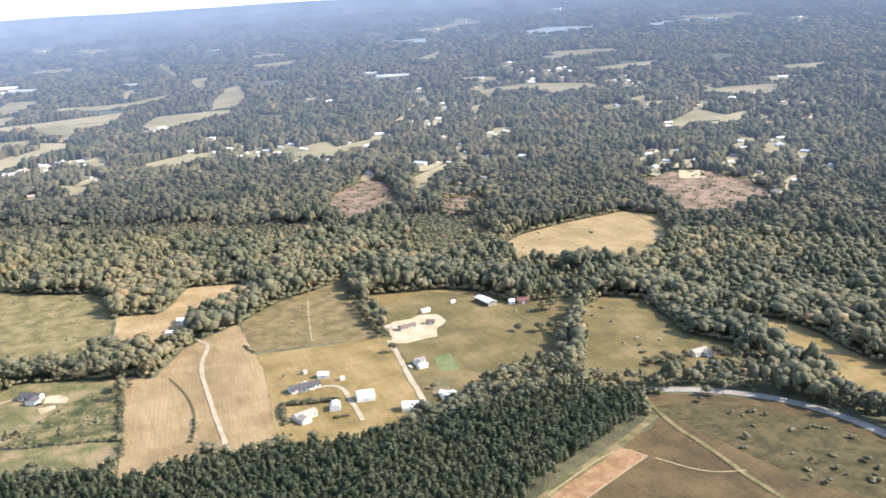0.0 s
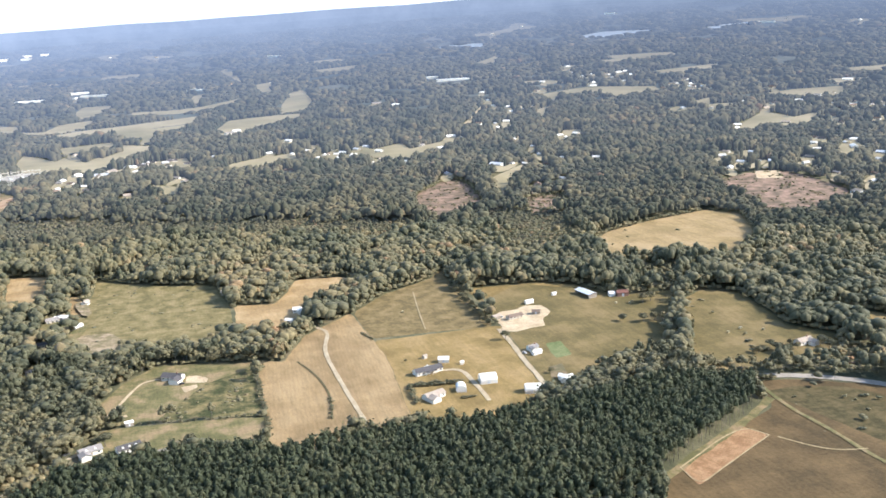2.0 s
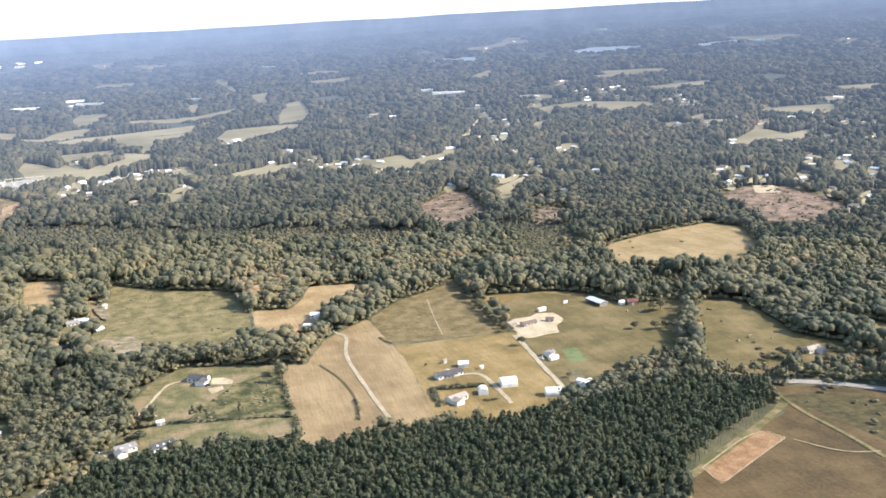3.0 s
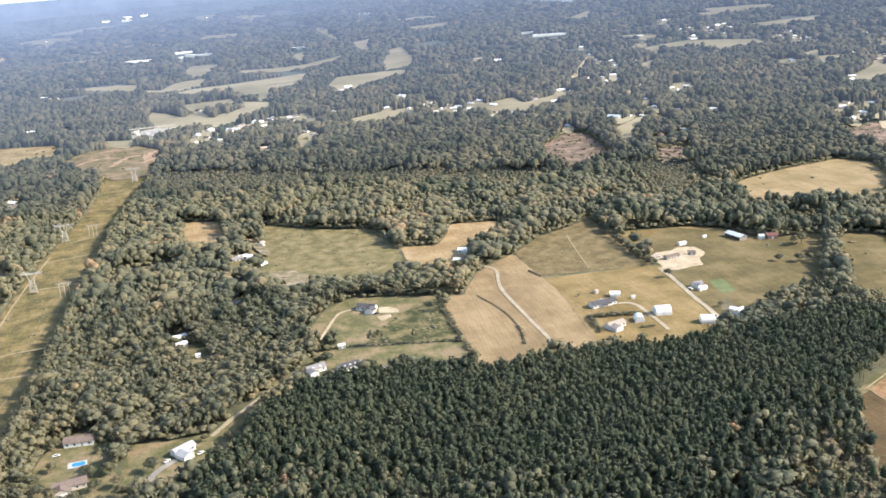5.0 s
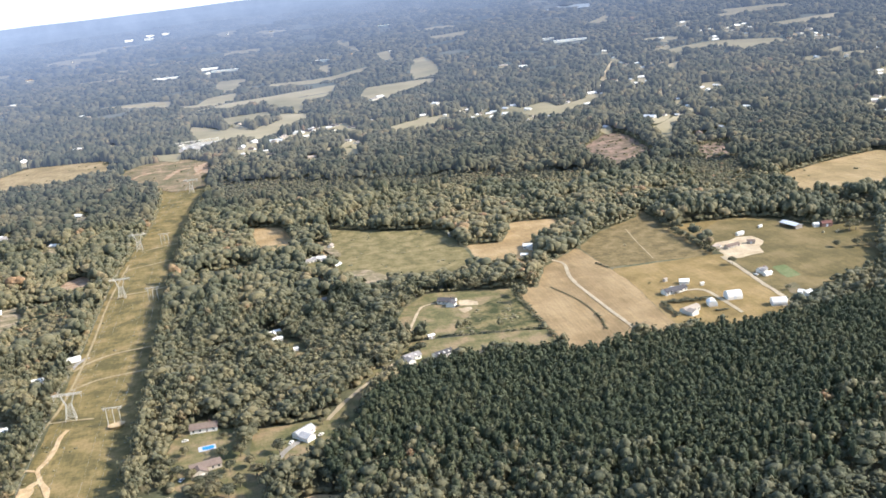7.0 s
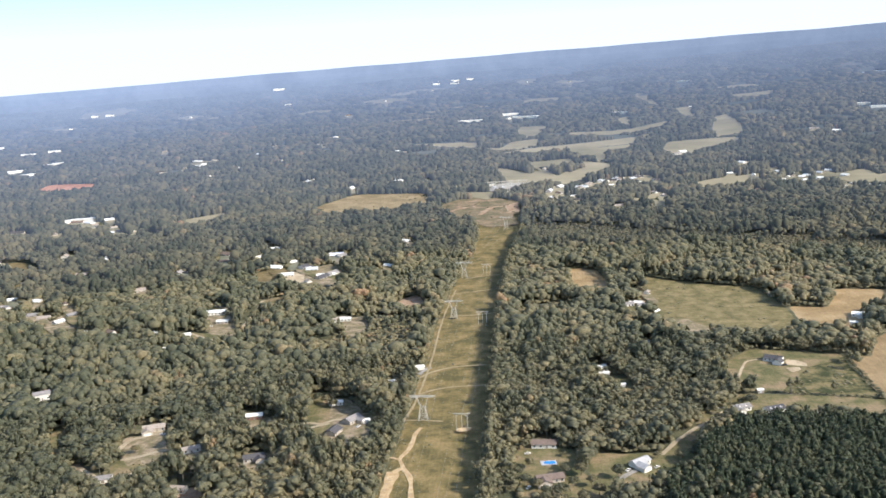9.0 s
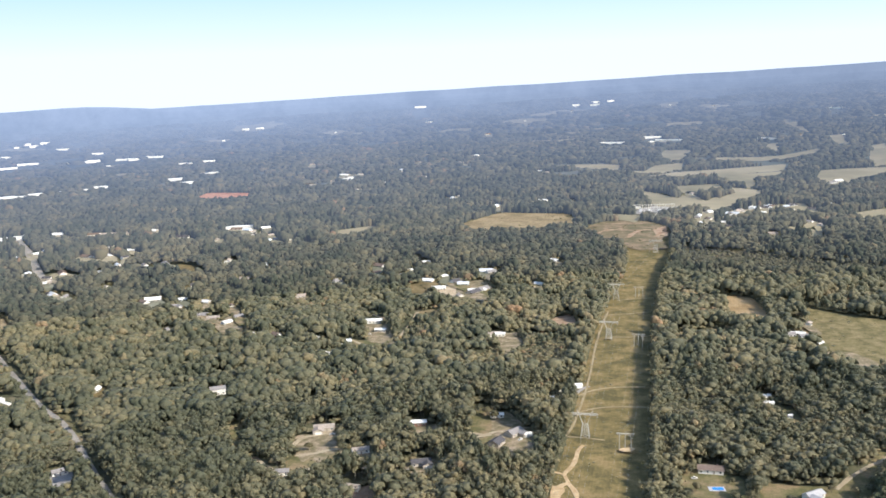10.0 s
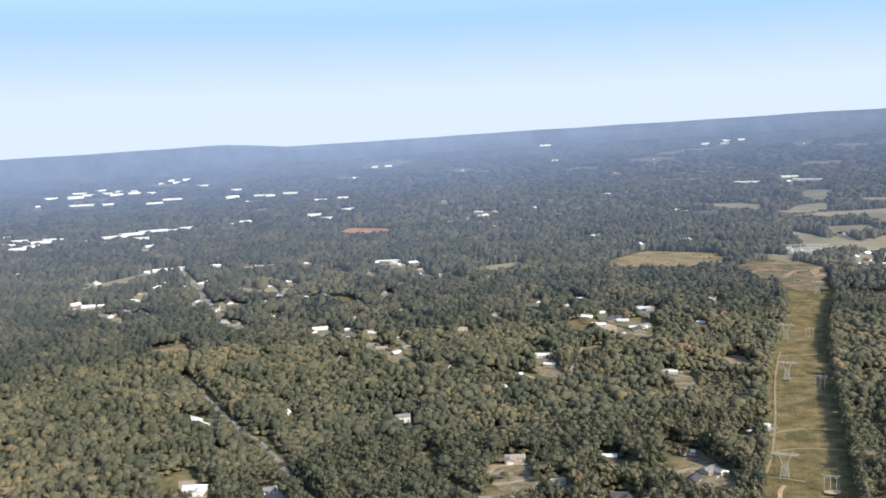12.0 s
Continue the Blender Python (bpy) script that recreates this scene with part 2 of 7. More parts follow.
LEAF = [(0.0, (0.082, 0.086, 0.050)), (0.3, (0.148, 0.134, 0.075)), (0.55, (0.200, 0.168, 0.087)), (0.8, (0.250, 0.191, 0.098)), (1.0, (0.305, 0.187, 0.099))]
M = {
    "floor": land("forest_floor", [(0.085, 0.085, 0.046), (0.13, 0.12, 0.065), (0.18, 0.15, 0.088)], 25, 2.0),
    "straw": land("dry_straw", [(0.285, 0.188, 0.086), (0.352, 0.237, 0.113), (0.415, 0.287, 0.148)], 34, 1.8),
    "straw2": land("golden_straw", [(0.25, 0.177, 0.080), (0.308, 0.216, 0.101), (0.355, 0.25, 0.128)], 45, 2.0),
    "hay": land("cut_hay", [(0.196, 0.134, 0.050), (0.254, 0.174, 0.068), (0.310, 0.210, 0.090)], 40, 1.6),
    "stubble": land("crop_stubble", [(0.240, 0.162, 0.079), (0.292, 0.199, 0.098), (0.345, 0.239, 0.122)], 45, 1.2, rows=(82, 3.0)),
    "pasture": land("green_pasture", [(0.136, 0.112, 0.046), (0.198, 0.156, 0.067), (0.262, 0.200, 0.094)], 14, 2.4),
    "tanfield": land("dry_tan_grass", [(0.22, 0.162, 0.086), (0.275, 0.203, 0.108), (0.325, 0.242, 0.136)], 35, 2.0),
    "pasture2": land("dry_pasture", [(0.118, 0.092, 0.036), (0.162, 0.121, 0.049), (0.214, 0.153, 0.068)], 42, 1.8),
    "meadow": land("brown_meadow", [(0.132, 0.098, 0.042), (0.185, 0.134, 0.058), (0.240, 0.170, 0.080)], 13, 2.2),
    "rough": land("rough_grass", [(0.052, 0.056, 0.022), (0.125, 0.108, 0.045), (0.225, 0.17, 0.078)], 12, 3.2, bump=1.0),
    "lawn": land("lawn_grass", [(0.118, 0.110, 0.045), (0.185, 0.152, 0.068), (0.275, 0.195, 0.105)], 18, 1.8),
    "green": land("garden_green", [(0.128, 0.150, 0.058), (0.185, 0.195, 0.085)], 12),
    "fallow": land("fallow_brown", [(0.084, 0.058, 0.027), (0.112, 0.075, 0.034), (0.142, 0.094, 0.043)], 30, 2.4),
    "clay": land("bare_clay", [(0.313, 0.191, 0.113), (0.374, 0.252, 0.157), (0.418, 0.296, 0.191)], 9),
    "redclay": land("red_clay", [(0.125, 0.095, 0.06), (0.21, 0.142, 0.095), (0.305, 0.202, 0.142)], 16, 3.0),
    "tilled": land("tilled_earth", [(0.25, 0.14, 0.068), (0.315, 0.182, 0.09), (0.375, 0.226, 0.116)], 9, 0.8, rows=(38, 2.2)),
    "claygrass": land("clay_and_grass", [(0.139, 0.117, 0.061), (0.200, 0.152, 0.085), (0.287, 0.200, 0.122)], 22),
    "sand": land("pale_sand", [(0.42, 0.31, 0.185), (0.54, 0.42, 0.27)], 10, 1.0),
    "drive": land("gravel_drive", [(0.37, 0.29, 0.18), (0.46, 0.37, 0.245)], 8, 0.8),
    "gravel": land("gravel", [(0.33, 0.295, 0.255), (0.42, 0.375, 0.325)], 15, 1.0),
    "yardmix": land("worn_yard", [(0.165, 0.138, 0.068), (0.25, 0.192, 0.11), (0.36, 0.272, 0.175)], 9, 1.5),
    "sandclay": land("sandy_clay", [(0.44, 0.295, 0.145), (0.58, 0.42, 0.235)], 6, 1.0),
    # three far grasses, base colours greyed to imitate distance haze
    "farpasture": land("haze_greyed_pasture", [(0.165, 0.157, 0.10), (0.21, 0.196, 0.128), (0.255, 0.235, 0.16)], 60, 4.0),
    "farstraw": land("haze_greyed_grass", [(0.235, 0.19, 0.12), (0.29, 0.235, 0.152), (0.34, 0.28, 0.19)], 60, 4.0),
    "farmeadow": land("haze_greyed_meadow", [(0.18, 0.15, 0.10), (0.225, 0.185, 0.125), (0.265, 0.22, 0.155)], 60, 4.0),
    # pale base colour stands in for haze and sky reflected off the lakes
    "water": plain("hazed_lake_water", (0.24, 0.265, 0.29), 0.5, dirt=0.06, size=120, spec=0.25),
    "redearth": land("raw_red_earth", [(0.36, 0.19, 0.145), (0.45, 0.26, 0.20)], 40),
    "asphalt": land("worn_asphalt", [(0.27, 0.235, 0.19), (0.36, 0.315, 0.255)], 15, 1.0),
    "roughbrown": land("rough_brown_growth", [(0.060, 0.050, 0.021), (0.090, 0.070, 0.030), (0.122, 0.092, 0.042)], 11, 2.6),
    "track": land("grass_track", [(0.31, 0.235, 0.122), (0.40, 0.31, 0.178)], 8, 1.0),
    "ditch": land("ditch_weeds", [(0.078, 0.070, 0.035), (0.131, 0.104, 0.052)], 6, 1.0),
    "corridor": land("corridor_grass", [(0.118, 0.096, 0.037), (0.190, 0.142, 0.054), (0.272, 0.192, 0.081)], 20, 2.8),
    "scrub": land("scrub_floor", [(0.104, 0.096, 0.044), (0.165, 0.139, 0.070)], 14, 2.0),
    "leaf": foliage("broad_leaves", LEAF),
    "pine": foliage("pine_needles", [(0.0, (0.047, 0.056, 0.032)), (0.5, (0.073, 0.082, 0.043)), (1.0, (0.114, 0.107, 0.055))], 0.8),
    "bark": plain("grey_bark", (0.20, 0.17, 0.13), 0.95, size=0.6),
    "white": plain("white_paint", (0.86, 0.79, 0.66), 0.55, dirt=0.08, spec=0.12),
    "white_metal": plain("white_sheet_metal", (0.86, 0.80, 0.68), 0.4, dirt=0.08, size=3, spec=0.12),
    "grey_metal": plain("galvanised_sheet", (0.68, 0.67, 0.64), 0.5, 0.0, dirt=0.15, size=3, spec=0.12),
    "dark_roof": plain("dark_shingles", (0.11, 0.10, 0.095), 0.9, spec=0.12),
    "grey_roof": plain("grey_shingles", (0.31, 0.275, 0.24), 0.9, spec=0.12),
    "brown_roof": plain("brown_shingles", (0.22, 0.16, 0.12), 0.9, spec=0.12),
    "pale_roof": plain("pale_grey_shingles", (0.50, 0.465, 0.42), 0.9, spec=0.12),
    "tan_roof": plain("tan_shingles", (0.42, 0.34, 0.26), 0.9, spec=0.12),
    "red_roof": plain("rust_red_roof", (0.21, 0.10, 0.075), 0.8, spec=0.12),
    "brick": plain("red_brick", (0.33, 0.19, 0.13), 0.9, spec=0.12),
    "tan_wall": plain("tan_siding", (0.55, 0.47, 0.36), 0.8, spec=0.12),
    "steel": plain("weathered_steel", (0.66, 0.60, 0.48), 0.7, 0.0, size=4),
    "wire": plain("aluminium_wire", (0.36, 0.34, 0.30), 0.6, 0.0),
    "timber": plain("weathered_timber", (0.36, 0.30, 0.23), 0.9),
    "dark": plain("doorway_shade", (0.03, 0.03, 0.03), 0.9),
    "window": plain("window_glass", (0.05, 0.06, 0.07), 0.1, spec=0.8),
    "pool_blue": plain("pool_liner_blue", (0.05, 0.28, 0.62), 0.25, dirt=0.1),
    "concrete": plain("pale_concrete", (0.55, 0.53, 0.50), 0.85),
    "straw_bale": plain("hay_bale", (0.46, 0.38, 0.22), 0.95, size=0.5),
    "black_paint": plain("black_paint", (0.03, 0.03, 0.035), 0.3),
    "blue_paint": plain("blue_paint", (0.06, 0.12, 0.28), 0.3),
    "rubber": plain("tyre_rubber", (0.03, 0.03, 0.03), 0.8),
}


def hazed_land(name, stops, toned=False):
    """The far country: woods or clearings with haze painted in as bluish emission that grows outwards; toned takes each
    tree's own tone.
    """
    m, n, l = nodes_of(name)
    b = n["Principled BSDF"]
    at = n.new("ShaderNodeTexCoord").outputs["Object"]
    big = noise_tex(n, l, at, 1 / 260, 8, 0.66)
    c = ramp(n, stops)
    if toned:
        tone = n.new("ShaderNodeAttribute")
        tone.attribute_name = "tone"
        l.new(tone.outputs["Fac"], c.inputs[0])
    else:
        l.new(big.outputs["Fac"], c.inputs[0])
    l.new(c.outputs[0], b.inputs["Base Color"])
    b.inputs["Roughness"].default_value, b.inputs["Specular IOR Level"].default_value = 0.9, 0.1
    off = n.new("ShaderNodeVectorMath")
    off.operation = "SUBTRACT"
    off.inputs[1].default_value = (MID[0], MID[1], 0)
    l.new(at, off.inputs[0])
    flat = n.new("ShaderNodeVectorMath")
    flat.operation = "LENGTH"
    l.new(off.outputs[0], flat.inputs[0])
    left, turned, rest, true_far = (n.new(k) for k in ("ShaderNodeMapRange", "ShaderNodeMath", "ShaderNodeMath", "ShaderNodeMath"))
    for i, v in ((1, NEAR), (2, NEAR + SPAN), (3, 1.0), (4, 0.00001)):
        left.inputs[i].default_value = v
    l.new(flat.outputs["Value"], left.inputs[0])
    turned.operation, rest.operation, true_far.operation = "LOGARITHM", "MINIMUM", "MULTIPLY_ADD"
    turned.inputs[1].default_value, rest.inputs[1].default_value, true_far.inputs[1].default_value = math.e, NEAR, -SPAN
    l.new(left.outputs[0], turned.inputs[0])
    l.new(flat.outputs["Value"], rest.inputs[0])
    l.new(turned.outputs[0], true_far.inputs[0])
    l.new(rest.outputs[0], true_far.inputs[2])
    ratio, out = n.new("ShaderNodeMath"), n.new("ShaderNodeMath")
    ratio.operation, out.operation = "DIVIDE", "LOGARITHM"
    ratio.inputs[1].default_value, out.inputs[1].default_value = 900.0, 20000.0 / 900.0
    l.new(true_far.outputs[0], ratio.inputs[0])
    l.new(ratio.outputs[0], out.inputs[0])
    # share of haze emission mixed over the base colour, by true distance
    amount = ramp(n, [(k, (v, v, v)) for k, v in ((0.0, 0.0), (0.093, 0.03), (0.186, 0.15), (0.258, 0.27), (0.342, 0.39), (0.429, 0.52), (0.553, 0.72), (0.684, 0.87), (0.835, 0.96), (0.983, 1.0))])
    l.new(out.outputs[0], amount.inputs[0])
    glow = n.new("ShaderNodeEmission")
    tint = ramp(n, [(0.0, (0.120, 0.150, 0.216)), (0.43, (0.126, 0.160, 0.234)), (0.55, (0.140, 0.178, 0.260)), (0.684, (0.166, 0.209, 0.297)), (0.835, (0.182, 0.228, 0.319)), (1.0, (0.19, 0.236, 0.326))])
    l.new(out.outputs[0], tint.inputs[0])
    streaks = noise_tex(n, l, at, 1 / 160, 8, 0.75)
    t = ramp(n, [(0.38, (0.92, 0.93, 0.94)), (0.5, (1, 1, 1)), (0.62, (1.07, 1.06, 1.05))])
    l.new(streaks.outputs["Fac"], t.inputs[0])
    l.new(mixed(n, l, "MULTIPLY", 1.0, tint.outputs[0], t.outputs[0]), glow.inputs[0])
    # the painted haze glows brighter to the west, away from the sun
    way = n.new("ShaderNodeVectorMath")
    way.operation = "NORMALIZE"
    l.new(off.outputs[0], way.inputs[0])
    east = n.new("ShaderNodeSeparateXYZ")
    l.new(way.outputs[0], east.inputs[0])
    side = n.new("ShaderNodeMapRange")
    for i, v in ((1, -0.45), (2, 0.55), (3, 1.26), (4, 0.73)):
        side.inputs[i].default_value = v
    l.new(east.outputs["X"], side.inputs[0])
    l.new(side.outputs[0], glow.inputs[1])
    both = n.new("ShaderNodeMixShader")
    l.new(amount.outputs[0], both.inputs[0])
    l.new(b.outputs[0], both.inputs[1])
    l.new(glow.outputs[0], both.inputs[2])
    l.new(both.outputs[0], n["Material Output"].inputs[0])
    return m


# all three carry the haze as emission; the woods are darker than LEAF
M["far"] = hazed_land("far_country_hazed", [(0.40, (0.046, 0.056, 0.040)), (0.49, (0.088, 0.096, 0.066)), (0.57, (0.132, 0.130, 0.088)), (0.67, (0.22, 0.195, 0.135))])
M["farwood"] = hazed_land("far_woods_hazed", [(p, tuple(0.68 * v for v in c)) for p, c in LEAF], True)
M["farfield"] = hazed_land("far_clearing_hazed", [(0.35, (0.235, 0.195, 0.095)), (0.5, (0.335, 0.268, 0.138)), (0.65, (0.43, 0.345, 0.195))])


# ---- mesh helpers ----
def mesh_from(name, verts, faces, material, tone=None, smooth=False):
    """One mesh from arrays of corners and of triangles."""
    me = bpy.data.meshes.new(name)
    verts, faces = np.asarray(verts, np.float32), np.asarray(faces, np.int32)
    k = faces.shape[1]
    me.vertices.add(len(verts)), me.loops.add(faces.size), me.polygons.add(len(faces))
    me.vertices.foreach_set("co", verts.ravel())
    me.loops.foreach_set("vertex_index", faces.ravel())
    me.polygons.foreach_set("loop_start", np.arange(0, faces.size, k, dtype=np.int32))
    me.polygons.foreach_set("use_smooth", np.full(len(faces), smooth))
    if tone is not None:
        me.attributes.new("tone", "FLOAT", "POINT").data.foreach_set("value", np.asarray(tone, np.float32))
    me.update(calc_edges=True)
    me.materials.append(M[material])
    return me


def part(name, bm, material, parent, label=""):
    me = bpy.data.meshes.new(name)
    bm.to_mesh(me)
    bm.free()
    me.materials.append(M[material])
    ob = new(name, me)
    ob.parent = parent
    return tagged(ob, label)


def box(bm, x0, y0, z0, x1, y1, z1):
    c = [bm.verts.new(v) for v in ((x0, y0, z0), (x1, y0, z0), (x1, y1, z0), (x0, y1, z0), (x0, y0, z1), (x1, y0, z1), (x1, y1, z1), (x0, y1, z1))]
    for f in ((3, 2, 1, 0), (4, 5, 6, 7), (0, 1, 5, 4), (1, 2, 6, 5), (2, 3, 7, 6), (3, 0, 4, 7)):
        bm.faces.new([c[i] for i in f])
    return bm


def boxed(*sizes):
    return box(bmesh.new(), *sizes)


def strut(bm, a, b, w):
    """A square bar from a to b."""
    a, b = Vector(a), Vector(b)
    d = (b - a).normalized()
    s = d.cross((0, 0, 1) if abs(d.z) < 0.9 else (1, 0, 0)).normalized() * w / 2
    t = d.cross(s).normalized() * w / 2
    r = [[bm.verts.new(p + k) for k in (s + t, s - t, -s - t, t - s)] for p in (a, b)]
    for i in range(4):
        bm.faces.new((r[0][i], r[0][(i + 1) % 4], r[1][(i + 1) % 4], r[1][i]))
    bm.faces.new(r[0][::-1]), bm.faces.new(r[1])
    return bm


# ---- the land ----
CLEAR = []          # outlines that hold no wood
OUTLINES = {}       # the same by name
LANES = []          # lines and half widths that hold no wood
YARDS = []          # spots and radii that hold no wood
LOW = []            # spots and radii that hold low growth only
HEDGES = []         # strips of low growth along the south side of far fields


def inside(pts, poly):
    """Which of the points lie in the outline."""
    x, y = pts[:, 0], pts[:, 1]
    hit = np.zeros(len(pts), bool)
    for (ax, ay), (bx, by) in zip(poly, np.roll(poly, -1, 0)):
        cross = ((ay > y) != (by > y)) & (x < (bx - ax) * (y - ay) / (by - ay + 1e-9) + ax)
        hit ^= cross
    return hit


def near_line(pts, line):
    best = np.full(len(pts), 1e9)
    for a, b in zip(line[:-1], line[1:]):
        d = b - a
        s = np.clip(((pts - a) @ d) / (d @ d + 1e-9), 0, 1)
        best = np.minimum(best, np.hypot(*(pts - a - s[:, None] * d).T))
    return best


def rounded(points, times=2):
    p = np.array(points, float)
    for _ in range(times):
        q = np.roll(p, -1, 0)
        p = np.stack((p * 0.92 + q * 0.08, p * 0.08 + q * 0.92), 1).reshape(-1, 2)
    return p


layer = [0]
WORDS = {"roughbrown": "dark rough growth along the fallow field", "straw": "dry tan straw-coloured field between woods", "straw2": "golden mown field ringed by trees", "hay": "tan cut hay pasture beside farm buildings", "stubble": "pale brown crop stubble field with drilled rows",
         "pasture": "rough green pasture with darker weed patches", "pasture2": "dry olive-green grazing pasture", "meadow": "brownish meadow with worn grass", "rough": "uneven rough grass with weeds beside the lawn",
         "lawn": "yellowish green lawn round houses", "green": "bright green garden plot in the pasture", "fallow": "brown fallow field beside the road", "clay": "bare orange clay patch", "redclay": "reddish cleared ground with brush",
         "claygrass": "graded clay and thin grass below the wires", "sand": "pale sandy cleared ground", "gravel": "grey gravel yard of the substation", "corridor": "mown olive grass strip under power lines", "scrub": "low brown scrub ground",
         "drive": "pale gravel farm drive", "asphalt": "worn grey asphalt country road", "track": "faint worn grass track", "sandclay": "bare sandy orange clay bank between trees", "farpasture": "green pasture with haze paled into its colour among far woods", "farstraw": "dry grass field with haze greyed into its colour among far woods", "farmeadow": "brownish far meadow with haze greyed into its colour among woods", "yardmix": "worn yard of thin grass and bare earth", "water": "smooth lake water paled for haze and reflected sky among far woods", "tanfield": "dry tan grass field ringed by woods", "tilled": "freshly tilled brown earth plot with pale border", "redearth": "raw red earth building site among woods", "ditch": "dark weedy ditch through the stubble"}


def sheet(name, kind, outline):
    layer[0] += 1
    bm = bmesh.new()
    bm.faces.new([bm.verts.new((x, y, 0)) for x, y in outline])
    bmesh.ops.triangulate(bm, faces=bm.faces[:])
    span = float(np.ptp(outline, 0).max())
    r = float(np.hypot(*(outline.mean(0) - MID)))
    for _ in range(3 if r > 1100 else 0):
        bmesh.ops.subdivide_edges(bm, edges=[e for e in bm.edges if e.calc_length() > 45], cuts=1)
        bmesh.ops.triangulate(bm, faces=[f for f in bm.faces if len(f.verts) > 3])
    for v in bm.verts:
        v.co.z = float(ground(v.co.x, v.co.y)) + 0.12 + 0.003 * layer[0] + (0.8 if r > 1100 else 0)
    bm.normal_update()
    for f in bm.faces:
        if f.normal.z < 0:
            f.normal_flip()
    ob = part(name, bm, kind, None)
    return tagged(ob, WORDS.get(kind, ""), "road" if kind in ("drive", "asphalt", "track") else "ground", kind="structure")


def field(name, kind, *points):
    p = rounded(points)
    step = 6.0
    # a slightly ragged rim
    fine = []
    for a, b in zip(p, np.roll(p, -1, 0)):
        k = max(1, min(12, int(np.hypot(*(b - a)) / step)))
        fine += [a + (b - a) * i / k for i in range(k)]
    p = np.array([(x + 1.3 * noise.noise((x / 9, y / 9, 1)), y + 1.3 * noise.noise((x / 9, y / 9, 7))) for x, y in fine])
    CLEAR.append(p)
    if name in ("farm_field", "far_lawn"):
        HEDGES.extend(p + (np.array(MID) - p.mean(0)) * k for k in ((0.014, 0.03) if name == "farm_field" else (0.012,)))
    # past 1500 m the far kinds take the clearing with emissive haze
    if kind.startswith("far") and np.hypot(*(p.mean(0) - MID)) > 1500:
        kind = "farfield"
    ob = sheet(name, kind, p)
    OUTLINES[ob.name] = p
    return ob


def path(name, kind, width, *points):
    p = np.array(points, float)
    for _ in range(3):
        q = np.stack((p[:-1] * 0.75 + p[1:] * 0.25, p[:-1] * 0.25 + p[1:] * 0.75), 1).reshape(-1, 2)
        p = np.vstack((p[:1], q, p[-1:]))
    d = np.gradient(p, axis=0)
    nrm = np.stack((-d[:, 1], d[:, 0]), 1) / np.maximum(1e-6, np.hypot(*d.T))[:, None] * width / 2
    LANES.append((p, width / 2))
    # worn, uneven rims
    worn = {"dirt_path": 0.4, "clay_streak": 0.6}.get(name, 0.05 if kind == "asphalt" else 0.22)
    left, right = (nrm * np.array([1 + worn * 2 * noise.noise((x / 13, y / 13, w)) for x, y in p])[:, None] for w in (3, 8))
    if name in ("curved_drive", "woods_lane", "wood_lane", "country_road", "valley_road"):
        for q in p[::2]:
            far = float(np.hypot(*(MID - q)))
            LOW.append((*(q + (MID - q) / far * 0.022 * far), 0.014 * far))
    return sheet(name, kind, np.vstack((p + left, (p - right)[::-1])))


def disc(r0, r1, rings, turns=144):
    r = np.linspace(r0, r1, rings) if r0 < 100 else np.geomspace(r0, r1, rings)
    a = np.linspace(0, 2 * math.pi, turns, endpoint=False)
    rr, aa = np.meshgrid(r, a, indexing="ij")
    x, y = MID[0] + rr * np.sin(aa), MID[1] + rr * np.cos(aa)
    i = np.arange(rings * turns).reshape(rings, turns)
    j = np.roll(i, -1, 1)
    quads = np.stack((i[:-1], i[1:], j[1:], j[:-1]), -1).reshape(-1, 4)
    return x.ravel(), y.ravel(), quads[:, ::-1]


RIM = 2300.0
gx, gy, gq = disc(1.0, RIM + 12, 60)
tagged(new("ground", mesh_from("ground", np.stack((gx, gy, ground(gx, gy)), 1), gq, "floor", smooth=True)), "dark earth and leaf litter under the woods", "ground", kind="structure")


bx, by, bq = disc(RIM, 20000, 150, 288)
bx, by = shrunk(np.stack((bx, by), 1))[0].T
# the haze on this land is emission in its material
tagged(new("backdrop", mesh_from("backdrop", np.stack((bx, by, ground(bx, by) + 1), 1), bq, "far", smooth=True)), "wooded country glowing with painted blue haze out to the horizon", "backdrop", kind="structure")
# the line of the power corridor
field("power_corridor", "corridor", (-375, 384), (-368, 465), (-361, 568), (-353, 733), (-345, 899), (-334, 1003), (-314, 1147), (-305, 1287), (-310, 1492), (-234, 1494), (-243, 1299), (-273, 1065), (-284, 886), (-291, 712), (-295, 612), (-299, 522), (-301, 456), (-306, 384))
field("green_pasture", "pasture", (-109, 1011), (-78, 980), (-46, 957), (3, 935), (9, 888), (10, 837), (7, 798), (-14, 751), (-33, 747), (-47, 744), (-74, 753), (-105, 775), (-122, 815), (-124, 897), (-112, 955))
field("tan_field", "straw", (-200, 1066), (-158, 1051), (-153, 958), (-168, 907), (-192, 952))
field("tan_yard", "straw", (-134, 958), (-122, 954), (-121, 878), (-130, 857))
field("hay_field", "straw", (84, 914), (132, 905), (137, 881), (102, 830), (78, 821), (59, 766), (29, 755), (7, 772), (15, 851), (51, 842), (67, 872))
field("lawn", "lawn", (-61, 716), (-18, 704), (9, 692), (5, 654), (5, 592), (2, 586), (-38, 600), (-79, 607), (-102, 620), (-103, 654), (-87, 688))
field("rough_lawn", "rough", (-27, 664), (7, 679), (3, 589), (-31, 598), (-67, 607), (-50, 632))
field("yard_strip", "lawn", (-118, 577), (-100, 606), (-75, 602), (-17, 591), (5, 581), (1, 540), (-13, 537), (-57, 551), (-78, 551), (-108, 558))
